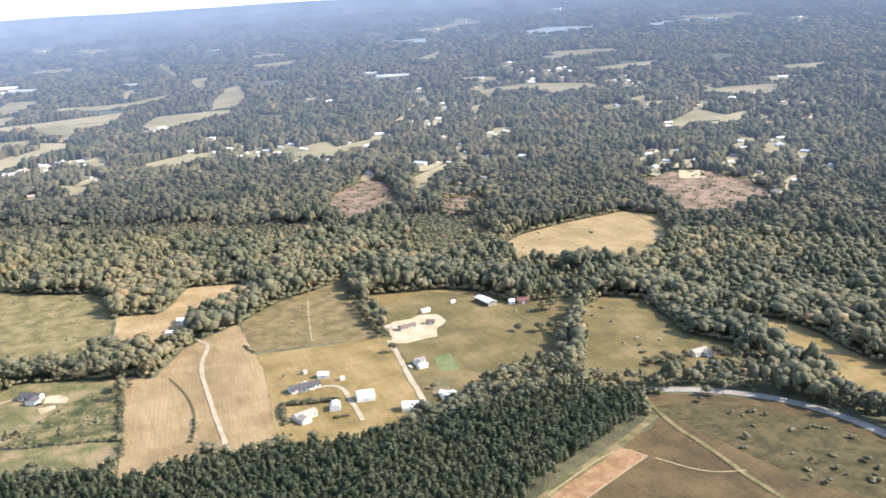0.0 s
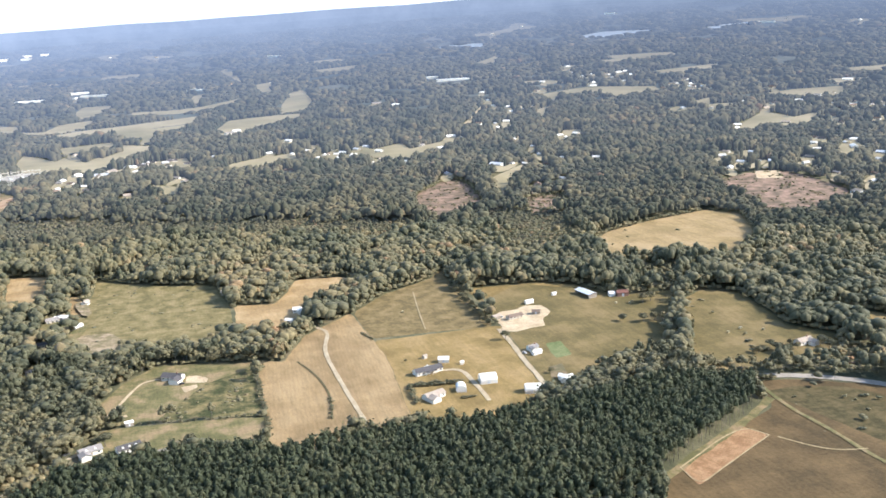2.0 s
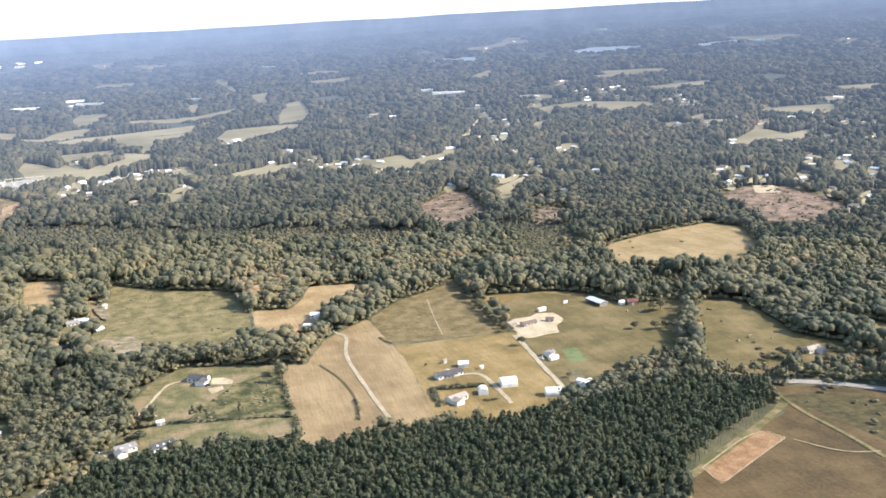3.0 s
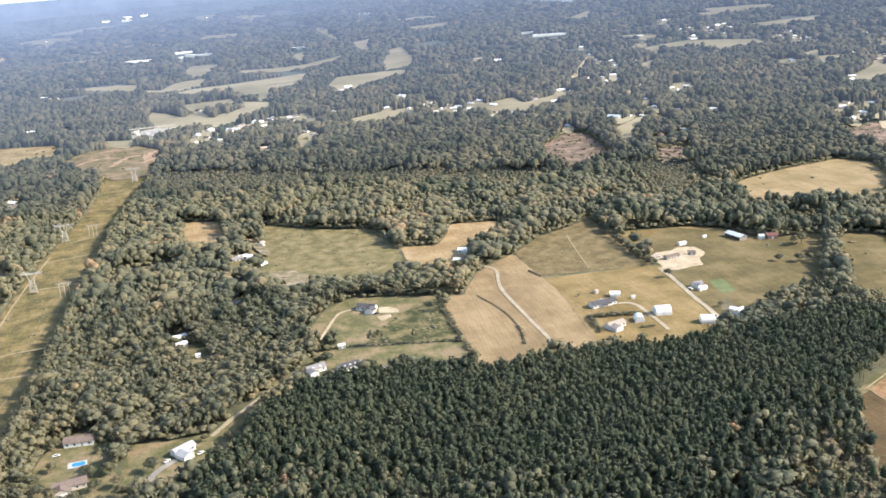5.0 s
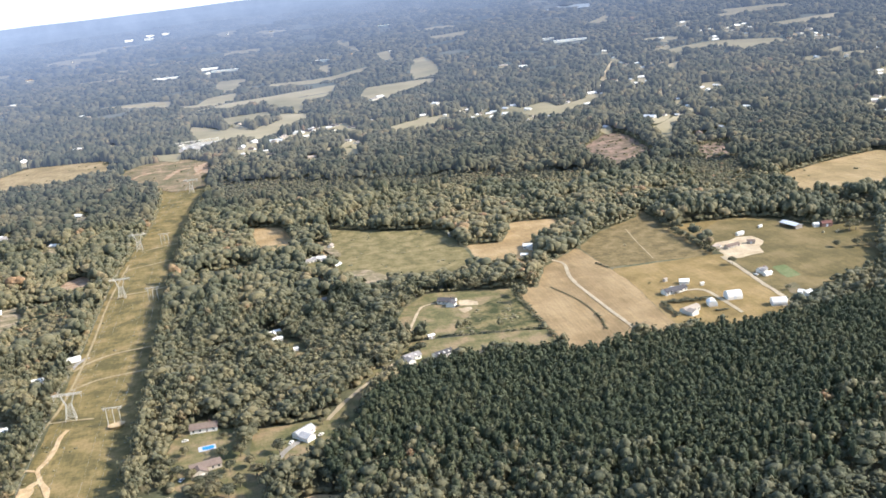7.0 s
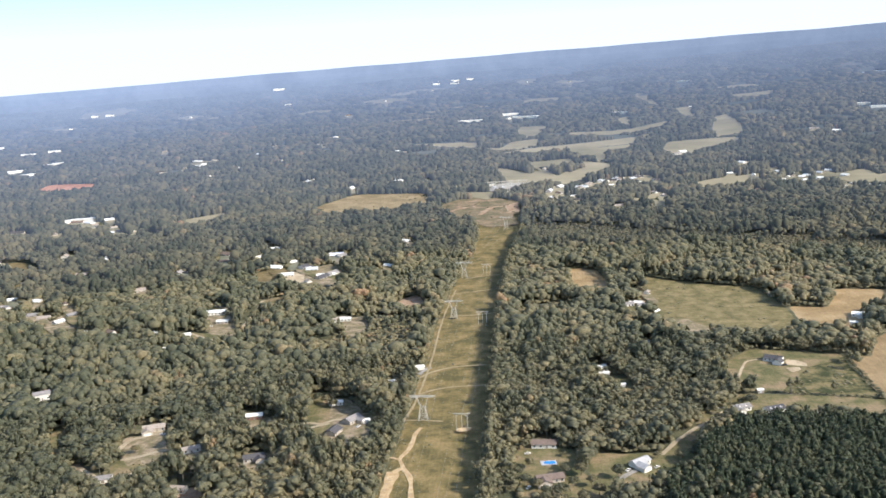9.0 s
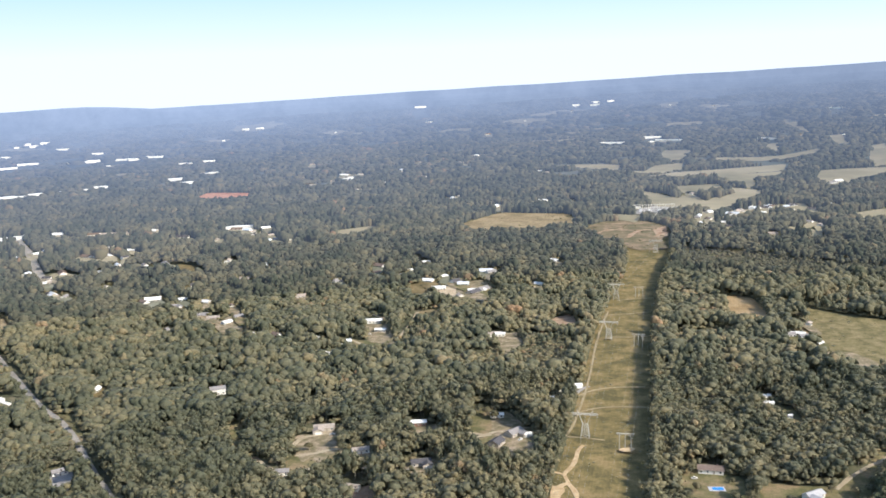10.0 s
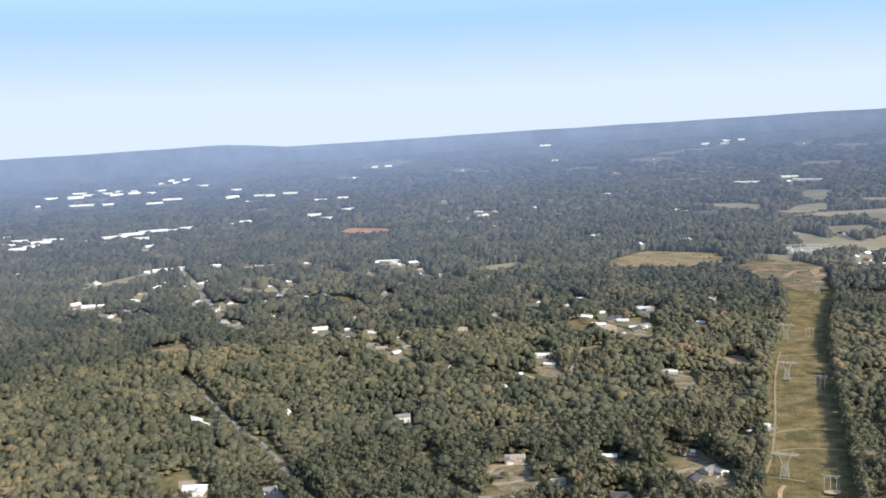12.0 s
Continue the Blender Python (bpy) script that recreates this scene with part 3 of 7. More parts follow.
field("stubble_field", "stubble", (13, 697), (32, 682), (59, 737), (77, 753), (110, 782), (109, 703), (109, 662), (89, 512), (48, 517), (29, 512), (-5, 506), (5, 592))
field("upper_field", "meadow", (112, 781), (151, 823), (208, 855), (230, 883), (223, 832), (223, 800), (220, 757), (213, 698), (209, 692), (160, 699), (109, 705))
field("main_pasture", "hay", (109, 699), (158, 695), (204, 693), (218, 690), (196, 545), (163, 503), (125, 500), (89, 511), (109, 659))
field("house_pasture", "pasture2", (230, 807), (249, 805), (310, 792), (330, 771), (346, 722), (403, 716), (373, 671), (333, 621), (306, 575), (235, 561), (190, 518), (196, 545), (219, 686))
field("tan_paddock", "hay", (230, 805), (309, 790), (329, 769), (303, 742), (267, 727), (231, 733))
field("horse_pasture", "pasture2", (388, 684), (426, 705), (449, 684), (439, 623), (430, 591), (439, 574), (449, 554), (423, 523), (379, 530), (345, 519), (300, 533), (344, 594))
field("yellow_field", "straw2", (403, 896), (459, 946), (528, 971), (623, 991), (647, 953), (614, 884), (578, 829), (517, 788), (482, 777), (485, 802), (407, 835))
field("east_field", "hay", (495, 617), (516, 583), (522, 545), (514, 507), (513, 470), (524, 419), (467, 362), (457, 402), (452, 444), (468, 486), (477, 537), (483, 577))
field("brown_field", "fallow", (332, 501), (355, 494), (406, 460), (419, 428), (427, 387), (446, 334), (325, 222), (140, 306), (199, 402), (228, 419), (272, 440), (316, 461))
field("rough_strip", "roughbrown", (326, 483), (350, 483), (380, 468), (407, 423), (423, 381), (367, 331), (348, 362), (343, 386), (336, 426))
field("tilled_patch", "tilled", (214, 411), (278, 445), (286, 426), (231, 399), (212, 389))
field("white_house_lawn", "lawn", (-229, 503), (-199, 499), (-161, 505), (-153, 507), (-169, 456), (-190, 439), (-218, 430), (-233, 463))
field("pool_lawn", "lawn", (-274, 526), (-239, 509), (-238, 476), (-225, 451), (-228, 375), (-258, 387), (-263, 431), (-278, 444), (-283, 490))
field("clay_bank", "sandclay", (-213, 403), (-200, 405), (-187, 398), (-187, 371), (-213, 380))
field("lane_verge", "lawn", (-185, 495), (-160, 506), (-138, 536), (-124, 562), (-136, 566), (-156, 532), (-176, 506))
field("strip_meadow", "tanfield", (-281, 868), (-250, 893), (-212, 905), (-196, 880), (-214, 858), (-246, 862), (-272, 852))
field("small_clearing", "lawn", (-202, 668), (-182, 654), (-177, 615), (-190, 599))
field("far_tan_field", "tanfield", (-610, 1620), (-553, 1758), (-409, 1733), (-398, 1570), (-496, 1503), (-579, 1521))
field("dirt_area", "claygrass", (-379, 1525), (-370, 1593), (-343, 1639), (-275, 1643), (-234, 1588), (-233, 1479), (-249, 1456), (-241, 1369), (-289, 1356), (-336, 1432))
field("dirt_scar", "clay", (-259, 1554), (-235, 1582), (-236, 1486), (-256, 1487))
field("pale_strip", "farstraw", (-332, 1729), (-275, 1708), (-285, 1623), (-329, 1667))
field("substation_yard", "gravel", (-295, 1733), (-275, 1792), (-247, 1829), (-206, 1854), (-218, 1762), (-243, 1692))
field("farm_field", "farstraw", (-265, 1956), (-260, 2068), (-227, 2011), (-193, 1939), (-179, 1984), (-156, 1945), (-137, 1891), (-115, 1948), (-94, 1901), (-95, 1811), (-131, 1757), (-162, 1819), (-185, 1800), (-241, 1820))
field("farm_field", "farpasture", (-194, 2139), (-84, 2168), (-86, 2068), (-152, 2015), (-180, 2014))
field("farm_field", "farstraw", (-70, 2106), (-7, 2048), (-20, 1970), (-59, 1892), (-115, 1792), (-107, 1935), (-65, 2013))
field("farm_field", "farpasture", (-530, 2719), (-355, 2693), (-306, 2642), (-320, 2507), (-428, 2613))
field("farm_field", "farstraw", (-320, 2521), (-246, 2470), (-213, 2619), (-133, 2667), (-148, 2483), (-218, 2397), (-275, 2411))
field("farm_field", "farpasture", (-250, 2356), (-158, 2436), (-52, 2471), (132, 2559), (101, 2405), (13, 2371), (-77, 2256), (-77, 2342), (-150, 2315))
field("farm_field", "farstraw", (-69, 2299), (-4, 2356), (98, 2394), (63, 2298), (5, 2262), (-3, 2152), (-26, 2079), (-34, 2095), (-22, 2185), (-60, 2209))
field("farm_field", "farpasture", (-35, 2791), (89, 2759), (161, 2790), (299, 2958), (263, 2814), (146, 2680), (76, 2650), (-32, 2720))
field("farm_field", "farstraw", (-187, 2898), (-169, 3076), (-78, 3053), (-128, 2779), (-164, 2691))
field("farm_field", "farmeadow", (140, 2221), (190, 2397), (294, 2421), (376, 2419), (363, 2341), (269, 2234), (177, 2138))
field("farm_field", "farmeadow", (360, 2625), (446, 2966), (496, 3021), (491, 2827), (416, 2512), (327, 2426))
field("farm_field", "farmeadow", (381, 3298), (446, 3343), (405, 3081), (369, 3054))
field("farm_field", "farmeadow", (154, 3125), (207, 3176), (184, 2981), (145, 2821))
field("farm_field", "farpasture", (328, 3908), (383, 3865), (360, 3399), (346, 3498))
field("far_lawn", "farstraw", (-10, 1822), (46, 1840), (45, 1722), (-19, 1704))
field("far_lawn", "farstraw", (109, 1710), (157, 1747), (251, 1785), (225, 1667), (142, 1634), (107, 1624))
field("far_lawn", "farstraw", (-31, 1574), (17, 1526), (2, 1439), (-42, 1472))
field("far_lawn", "farstraw", (332, 1713), (405, 1745), (455, 1778), (447, 1695), (517, 1741), (585, 1791), (533, 1689), (404, 1584), (364, 1630))
field("far_lawn", "farpasture", (1087, 2382), (1204, 2413), (1331, 2279), (1309, 2213), (1225, 2164), (1131, 2142), (1161, 2277), (1069, 2262))
field("far_lawn", "farstraw", (1003, 2339), (1090, 2379), (966, 2138), (997, 2264))
field("far_lawn", "farstraw", (880, 2070), (944, 2114), (826, 1923))
field("far_lawn", "farpasture", (791, 1741), (825, 1727), (773, 1626), (739, 1645))
field("far_lawn", "farpasture", (1489, 2608), (1753, 2601), (1711, 2502), (1556, 2484))
field("far_lawn", "farpasture", (1113, 1880), (1188, 1906), (1106, 1823))
field("far_lawn", "farstraw", (1223, 1942), (1307, 1978), (1217, 1854))
field("far_lawn", "farpasture", (475, 1347), (570, 1435), (512, 1325), (430, 1198), (448, 1280))
field("far_lawn", "farstraw", (1529, 3002), (1731, 2941), (1689, 2866), (1537, 2903))
field("red_clearing", "redclay", (328, 1277), (416, 1376), (421, 1310), (393, 1169), (308, 1090), (293, 1161))
field("red_clearing", "redclay", (453, 1175), (515, 1178), (478, 1084), (422, 1081))
field("red_clearing", "redclay", (731, 1139), (828, 1170), (876, 1141), (853, 991), (745, 926), (676, 919), (712, 1061))
field("sand_patch", "sand", (835, 1176), (865, 1158), (835, 1109), (802, 1125))
field("far_lawn", "farpasture", (1410, 1944), (1538, 1958), (1660, 1917), (1541, 1798), (1445, 1843))
field("far_lawn", "farstraw", (1117, 1555), (1329, 1626), (1190, 1475))
field("far_lawn", "farpasture", (1031, 1240), (1124, 1282), (1017, 1178))
field("far_lawn", "farstraw", (1197, 3291), (1365, 3449), (1226, 3187))
field("sand_clearing", "sand", (218, 710), (231, 725), (246, 724), (258, 731), (272, 727), (273, 706), (258, 692), (252, 674), (237, 673), (224, 669), (214, 675), (219, 693))
field("sand_patch", "sand", (-41, 682), (-33, 681), (-26, 672), (-28, 664), (-36, 667), (-43, 670))
field("sand_patch", "sand", (-47, 662), (-35, 662), (-35, 657), (-45, 650))
field("garden_patch", "green", (233, 634), (246, 634), (241, 602), (226, 600))
field("yard", "yardmix", (-135, 802), (-118, 823), (-96, 819), (-81, 785), (-92, 736), (-122, 753))
field("red_patch", "claygrass", (213, 586), (226, 589), (219, 566), (206, 565))
field("hill_field", "tanfield", (-1096, 843), (-1079, 868), (-1070, 899), (-1001, 817), (-1030, 798))
field("red_lot", "redearth", (-1351, 2036), (-1374, 2190), (-1232, 2158), (-1206, 2025), (-1271, 1981))
field("far_strip", "farstraw", (-1499, 1226), (-1488, 1354), (-1471, 1482), (-1410, 1418), (-1422, 1286), (-1441, 1186))
field("far_strip", "farmeadow", (-837, 1542), (-774, 1608), (-754, 1515), (-804, 1472))
field("garden_clearing", "lawn", (-438, 562), (-414, 568), (-403, 515), (-419, 510))
field("garden_clearing", "lawn", (-825, 466), (-819, 488), (-807, 496), (-783, 467), (-754, 441), (-720, 392), (-782, 406))
field("sandy_yard", "drive", (-807, 470), (-792, 477), (-771, 459), (-765, 439), (-783, 436))
field("garden_clearing", "lawn", (-564, 503), (-561, 518), (-544, 523), (-529, 532), (-510, 494), (-519, 481), (-535, 467), (-553, 477))
field("yard", "yardmix", (-570, 533), (-574, 556), (-559, 563), (-561, 591), (-546, 575), (-532, 532), (-546, 520), (-551, 503))
field("bare_yard", "claygrass", (-598, 502), (-591, 513), (-572, 491), (-569, 470))
field("bare_yard", "clay", (-516, 507), (-520, 533), (-509, 536), (-492, 494))
field("bare_yard", "yardmix", (-476, 506), (-463, 522), (-452, 517), (-444, 483), (-456, 469))
field("garden_clearing", "lawn", (-637, 563), (-633, 582), (-611, 549), (-602, 503))
field("yard", "yardmix", (-609, 899), (-583, 901), (-550, 815), (-586, 828))
field("yard", "yardmix", (-557, 1045), (-526, 1088), (-495, 1044), (-516, 982))
field("yard", "lawn", (-612, 841), (-567, 821), (-540, 764), (-580, 769))
field("yard", "lawn", (-795, 870), (-761, 904), (-721, 828), (-748, 807))
field("far_lawn", "farstraw", (1254, 1708), (1091, 1573), (1070, 1496), (1244, 1527))
field("far_lawn", "farstraw", (622, 3574), (754, 3578), (828, 3590), (780, 3461), (636, 3442))
field("far_lawn", "farstraw", (1620, 3077), (1818, 2979), (1808, 2890), (1593, 2986))
field("far_lawn", "farstraw", (1912, 2204), (2039, 2170), (1951, 2077), (1862, 2124))
field("yard", "yardmix", (-533, 1109), (-507, 1142), (-467, 1059), (-482, 960))
field("yard", "yardmix", (-456, 864), (-432, 875), (-415, 822), (-428, 786))
field("yard", "clay", (-383, 946), (-372, 951), (-364, 901), (-374, 895))
field("yard", "yardmix", (-435, 623), (-412, 626), (-380, 562), (-395, 519), (-420, 558))
field("yard", "yardmix", (-563, 544), (-559, 582), (-547, 584), (-531, 527), (-540, 503))
field("yard", "yardmix", (-522, 522), (-506, 533), (-490, 494), (-502, 488))
field("yard", "yardmix", (-491, 575), (-466, 593), (-451, 555), (-471, 535))
field("yard", "yardmix", (-420, 586), (-389, 592), (-378, 533), (-399, 503), (-417, 550))
field("yard", "lawn", (-559, 959), (-535, 982), (-516, 904), (-537, 892))
field("yard", "yardmix", (-451, 1075), (-424, 1102), (-409, 1024))
field("yard", "clay", (-395, 941), (-376, 959), (-368, 892), (-384, 875))
field("yard", "clay", (-508, 457), (-491, 471), (-470, 424), (-489, 418))
field("yard", "gravel", (-730, 460), (-721, 476), (-685, 426), (-699, 421))
field("roadside", "lawn", (-801, 584), (-787, 584), (-731, 519), (-735, 507), (-781, 557))
field("roadside", "straw", (-833, 599), (-810, 594), (-770, 551), (-808, 574))
field("garden_clearing", "lawn", (-445, 641), (-428, 641), (-418, 559), (-439, 580))
field("yard", "yardmix", (-381, 653), (-371, 660), (-364, 608), (-376, 614))
field("yard", "sand", (-554, 1050), (-554, 1099), (-535, 1102), (-518, 997))
field("yard", "yardmix", (-789, 881), (-785, 919), (-780, 951), (-748, 889), (-741, 824))
field("yard", "yardmix", (-449, 836), (-435, 868), (-416, 840), (-430, 778))
field("sandy_yard", "sand", (-608, 748), (-614, 784), (-599, 786), (-595, 762), (-600, 738))
field("red_yard", "clay", (-403, 912), (-395, 936), (-376, 954), (-374, 921), (-391, 918), (-398, 894))
field("woods_clearing", "meadow", (-1022, 1217), (-981, 1233), (-922, 1171), (-945, 1131))
field("woods_clearing", "meadow", (-601, 1100), (-582, 1125), (-557, 1028), (-580, 1029))
path("grass_verge", "lawn", 6, (323, 472), (293, 453), (273, 442), (229, 420), (200, 404))
path("field_track", "track", 1.1, (180, 818), (168, 765), (157, 709))
path("gravel_drive", "drive", 3.2, (72, 755), (81, 738), (66, 695), (64, 629), (63, 562), (63, 519))
path("ditch", "ditch", 1.5, (42, 678), (50, 645), (52, 604), (44, 560))
path("house_drive", "sand", 2.2, (-55, 686), (-72, 685), (-79, 673), (-88, 650), (-99, 625))
path("house_drive", "sand", 4, (-99, 625), (-93, 623), (-85, 624))
path("farm_drive", "drive", 4, (213, 682), (209, 646), (200, 588), (196, 548))
path("ranch_drive", "drive", 3.5, (134, 613), (152, 611), (153, 590), (150, 546))
path("country_road", "asphalt", 8, (303, 517), (337, 510), (373, 493), (408, 461), (425, 424), (430, 390), (433, 340))
path("grass_verge", "lawn", 3.2, (329, 488), (323, 449), (325, 422), (322, 378), (324, 350))
path("patch_border", "track", 1.1, (214, 411), (278, 445), (286, 426))
path("patch_border", "track", 0.9, (286, 426), (231, 399), (212, 389), (214, 411))
path("field_track", "track", 1.2, (289, 422), (304, 395), (326, 388))
path("wood_lane", "drive", 3.2, (-110, 577), (-122, 569), (-138, 549), (-161, 527), (-181, 496))
path("lane", "asphalt", 4, (-194, 479), (-210, 467), (-218, 452), (-225, 434))
path("clay_streak", "clay", 9.5, (-303, 1467), (-293, 1514), (-278, 1545), (-263, 1544))
path("clay_streak", "clay", 8.0, (-365, 1494), (-340, 1540), (-311, 1554))
path("clay_streak", "clay", 4.9, (-257, 1476), (-241, 1511), (-233, 1530))
path("clay_streak", "clay", 4.9, (-343, 1603), (-304, 1620), (-275, 1607))
path("dirt_path", "sandclay", 3.4, (-348, 557), (-352, 545), (-352, 527), (-357, 509), (-360, 501), (-354, 485), (-349, 468), (-347, 444), (-346, 406))
path("dirt_path", "sandclay", 3, (-360, 501), (-365, 505), (-368, 505))
path("dirt_path", "sandclay", 7.5, (-362, 482), (-364, 462), (-364, 446), (-368, 401))
path("dirt_path", "sandclay", 4, (-354, 487), (-360, 483), (-362, 478))
path("valley_road", "asphalt", 5.5, (-981, 756), (-941, 714), (-899, 673), (-857, 630), (-820, 595), (-787, 569), (-754, 535), (-729, 505), (-702, 473), (-677, 446), (-643, 408))
path("curved_drive", "drive", 4, (-584, 503), (-569, 488), (-556, 476), (-552, 485), (-541, 493), (-533, 503), (-526, 516), (-527, 530), (-537, 531), (-548, 520), (-561, 516))
path("curved_drive", "drive", 4.5, (-569, 532), (-567, 553), (-553, 559), (-549, 573))
path("curved_drive", "drive", 3.5, (-449, 566), (-437, 576), (-425, 569), (-415, 581), (-397, 574), (-389, 571))
path("curved_drive", "drive", 3.5, (-436, 562), (-428, 567), (-419, 571))
path("curved_drive", "asphalt", 3.5, (-475, 484), (-466, 509), (-456, 511))
path("curved_drive", "drive", 3.5, (-606, 834), (-583, 810), (-556, 797))
path("curved_drive", "sand", 3.5, (-631, 968), (-603, 935), (-580, 921))
path("woods_lane", "drive", 4, (-519, 1023), (-501, 1067), (-460, 1092), (-424, 1109))
path("woods_lane", "drive", 4, (-452, 859), (-432, 875), (-396, 864), (-372, 850))
path("woods_lane", "drive", 4, (-556, 799), (-556, 847), (-555, 913), (-559, 959))
path("far_road", "asphalt", 13.6, (-1423, 1447), (-1302, 1304), (-1227, 1203), (-1144, 1097))
path("far_road", "farstraw", 12.8, (-1557, 3296), (-1479, 3411), (-1397, 3530))
path("far_road", "farstraw", 11.5, (-562, 2731), (-451, 2668), (-324, 2591))
path("far_road", "drive", 14, (646, 1929), (735, 2095), (834, 2277))
path("corridor_track", "track", 2.6, (-354, 628), (-337, 642), (-307, 645), (-294, 645))
path("corridor_track", "track", 2.2, (-363, 573), (-348, 572), (-332, 568))
path("corridor_track", "track", 2.6, (-356, 668), (-347, 683), (-328, 695), (-298, 698))
path("corridor_track", "gravel", 4, (-358, 673), (-354, 687), (-348, 696))
path("corridor_track", "track", 2.6, (-328, 862), (-307, 862), (-285, 870))
path("corridor_track", "track", 2.4, (-322, 1027), (-300, 1040), (-277, 1043))
path("corridor_track", "track", 2.2, (-334, 955), (-307, 964), (-283, 973))
path("side_track", "track", 2.0, (-364, 564), (-357, 597), (-354, 628), (-350, 678), (-347, 733), (-345, 806), (-341, 881), (-332, 975))
field("lake", "water", (-861, 1413), (-832, 1376), (-799, 1350), (-769, 1334), (-774, 1353), (-808, 1371), (-849, 1415))
field("lake", "water", (1747, 3625), (1902, 3641), (2092, 3524), (2012, 3459), (1828, 3507))
field("lake", "water", (1216, 3780), (1307, 3841), (1427, 3750), (1350, 3651))
field("lake", "water", (2249, 3389), (2410, 3326), (2376, 3263), (2219, 3325))

# ---- buildings ----
def stand(name, x, y, turn, label, category, group=""):
    e = new(name)
    e.matrix_world = pose(x, y, float(ground(x, y)) + 0.3, 0, 0, turn)
    return tagged(e, label, category, group)


def gable_wall(L, W, h, rise):
    """Four walls with gable ends, one closed body."""
    bm = bmesh.new()
    ends = []
    for x in (-L / 2, L / 2):
        ends.append([bm.verts.new(v) for v in ((x, -W / 2, -0.3), (x, W / 2, -0.3), (x, W / 2, h), (x, 0, h + rise), (x, -W / 2, h))])
    a, b = ends
    bm.faces.new(a[::-1]), bm.faces.new(b)
    for i in range(5):
        bm.faces.new((a[i], a[(i + 1) % 5], b[(i + 1) % 5], b[i]))
    bmesh.ops.recalc_face_normals(bm, faces=bm.faces[:])
    return bm


def gable_roof(L, W, h, rise, over=0.5, thick=0.22):
    bm = bmesh.new()
    slope = rise / (W / 2)
    for s in (-1, 1):
        y = s * (W / 2 + over)
        z = h - over * slope
        low, top = z + 0.06, h + rise + 0.06
        p = [(-L / 2 - over, y, low), (L / 2 + over, y, low), (L / 2 + over, 0, top), (-L / 2 - over, 0, top)]
        c = [bm.verts.new(q) for q in p] + [bm.verts.new((q[0], q[1], q[2] + thick)) for q in p]
        for f in ((3, 2, 1, 0), (4, 5, 6, 7), (0, 1, 5, 4), (1, 2, 6, 5), (2, 3, 7, 6), (3, 0, 4, 7)):
            bm.faces.new([c[i] for i in f])
    bmesh.ops.recalc_face_normals(bm, faces=bm.faces[:])
    return bm


def house(x, y, turn, L, W, roof, wall, label, h=2.8, rise=None, wing=None, porch=0, chimney=False, name="house", door="timber", yard=None, dormers=0):
    """A gabled house: wing is (length, depth, place along the front, side)."""
    L, W = L * 0.9, W * 0.9
    e = stand(name, x, y, turn, label, "house" if name == "house" else "building")
    rise = rise or W * 0.24
    part("wall", gable_wall(L, W, h, rise), wall, e)
    part("roof", gable_roof(L, W, h, rise), roof, e)
    count = max(2, int(L / 3.6))
    for i in range(count):
        wx = -L / 2 + L * (i + 0.5) / count
        for s in (-1, 1):
            if i == count // 2 and s < 0:
                part("door", boxed(wx - 0.55, -W / 2 - 0.07, 0, wx + 0.55, -W / 2 + 0.02, 2.1), door, e)
            else:
                frame_of = part("window", boxed(wx - 0.78, s * W / 2 - 0.05, 0.88, wx + 0.78, s * W / 2 + 0.05, 2.32), "white", e)
                part("pane", boxed(wx - 0.65, s * W / 2 - 0.08, 1.0, wx + 0.65, s * W / 2 + 0.08, 2.2), "window", frame_of)
    if wing:
        wl, wd, wp, s = wing
        bm = gable_wall(wd, wl, h, wl * 0.24)
        bmesh.ops.transform(bm, matrix=pose(wp, s * (W / 2 + wd / 2 - 0.4), 0, 0, 0, 90), verts=bm.verts[:])
        part("wing_wall", bm, wall, e)
        bm = gable_roof(wd, wl, h, wl * 0.24)
        bmesh.ops.transform(bm, matrix=pose(wp, s * (W / 2 + wd / 2 - 0.4), 0.03, 0, 0, 90), verts=bm.verts[:])
        part("wing_roof", bm, roof, e)
        ye = s * (W / 2 + wd - 0.4)
        part("garage_door", boxed(wp - wl * 0.3, min(ye, ye + 0.08 * s), 0, wp + wl * 0.3, max(ye, ye + 0.08 * s), 2.3), "white", e)
    if porch:
        bm = boxed(-porch / 2, -W / 2 - 2.4, 2.45, porch / 2, -W / 2 - 0.02, 2.6)
        part("porch_roof", bm, roof, e)
        for i in range(4):
            px = -porch / 2 + 0.2 + i * (porch - 0.4) / 3
            part("porch_post", boxed(px - 0.08, -W / 2 - 2.3, -0.2, px + 0.08, -W / 2 - 2.14, 2.45), "white", e)
    if chimney:
        part("chimney", boxed(L * 0.22, -0.5, h, L * 0.22 + 0.9, 0.4, h + rise + 1.1), "brick", e)
    for i in range(dormers):
        dx = (i - (dormers - 1) / 2) * L / (dormers + 0.5)
        bm = gable_wall(W * 0.3, 1.6, h + rise * 0.55, 0.5)
        bmesh.ops.transform(bm, matrix=pose(dx, -W * 0.24, 0, 0, 0, 90), verts=bm.verts[:])
        part("dormer", bm, "white", e)
    YARDS.append((x, y, (yard or max(L, W) * 0.75)))
    d = np.array(MID) - (x, y)
    d *= 15 / np.hypot(*d)
    YARDS.append((x + d[0], y + d[1], max(L, W) * 0.55))
    open_front(x, y, max(L, W) * 0.6)
    return e


def open_front(x, y, half):
    """Low growth only on the side of a house that lies open to the south."""
    d = np.array(MID) - (x, y)
    far = float(np.hypot(*d))
    for k in (0.35, 0.7, 1.0):
        LOW.append((*(np.array((x, y)) + d / far * 10.5 * far / 265 * k), half * (1.1 - 0.25 * k)))


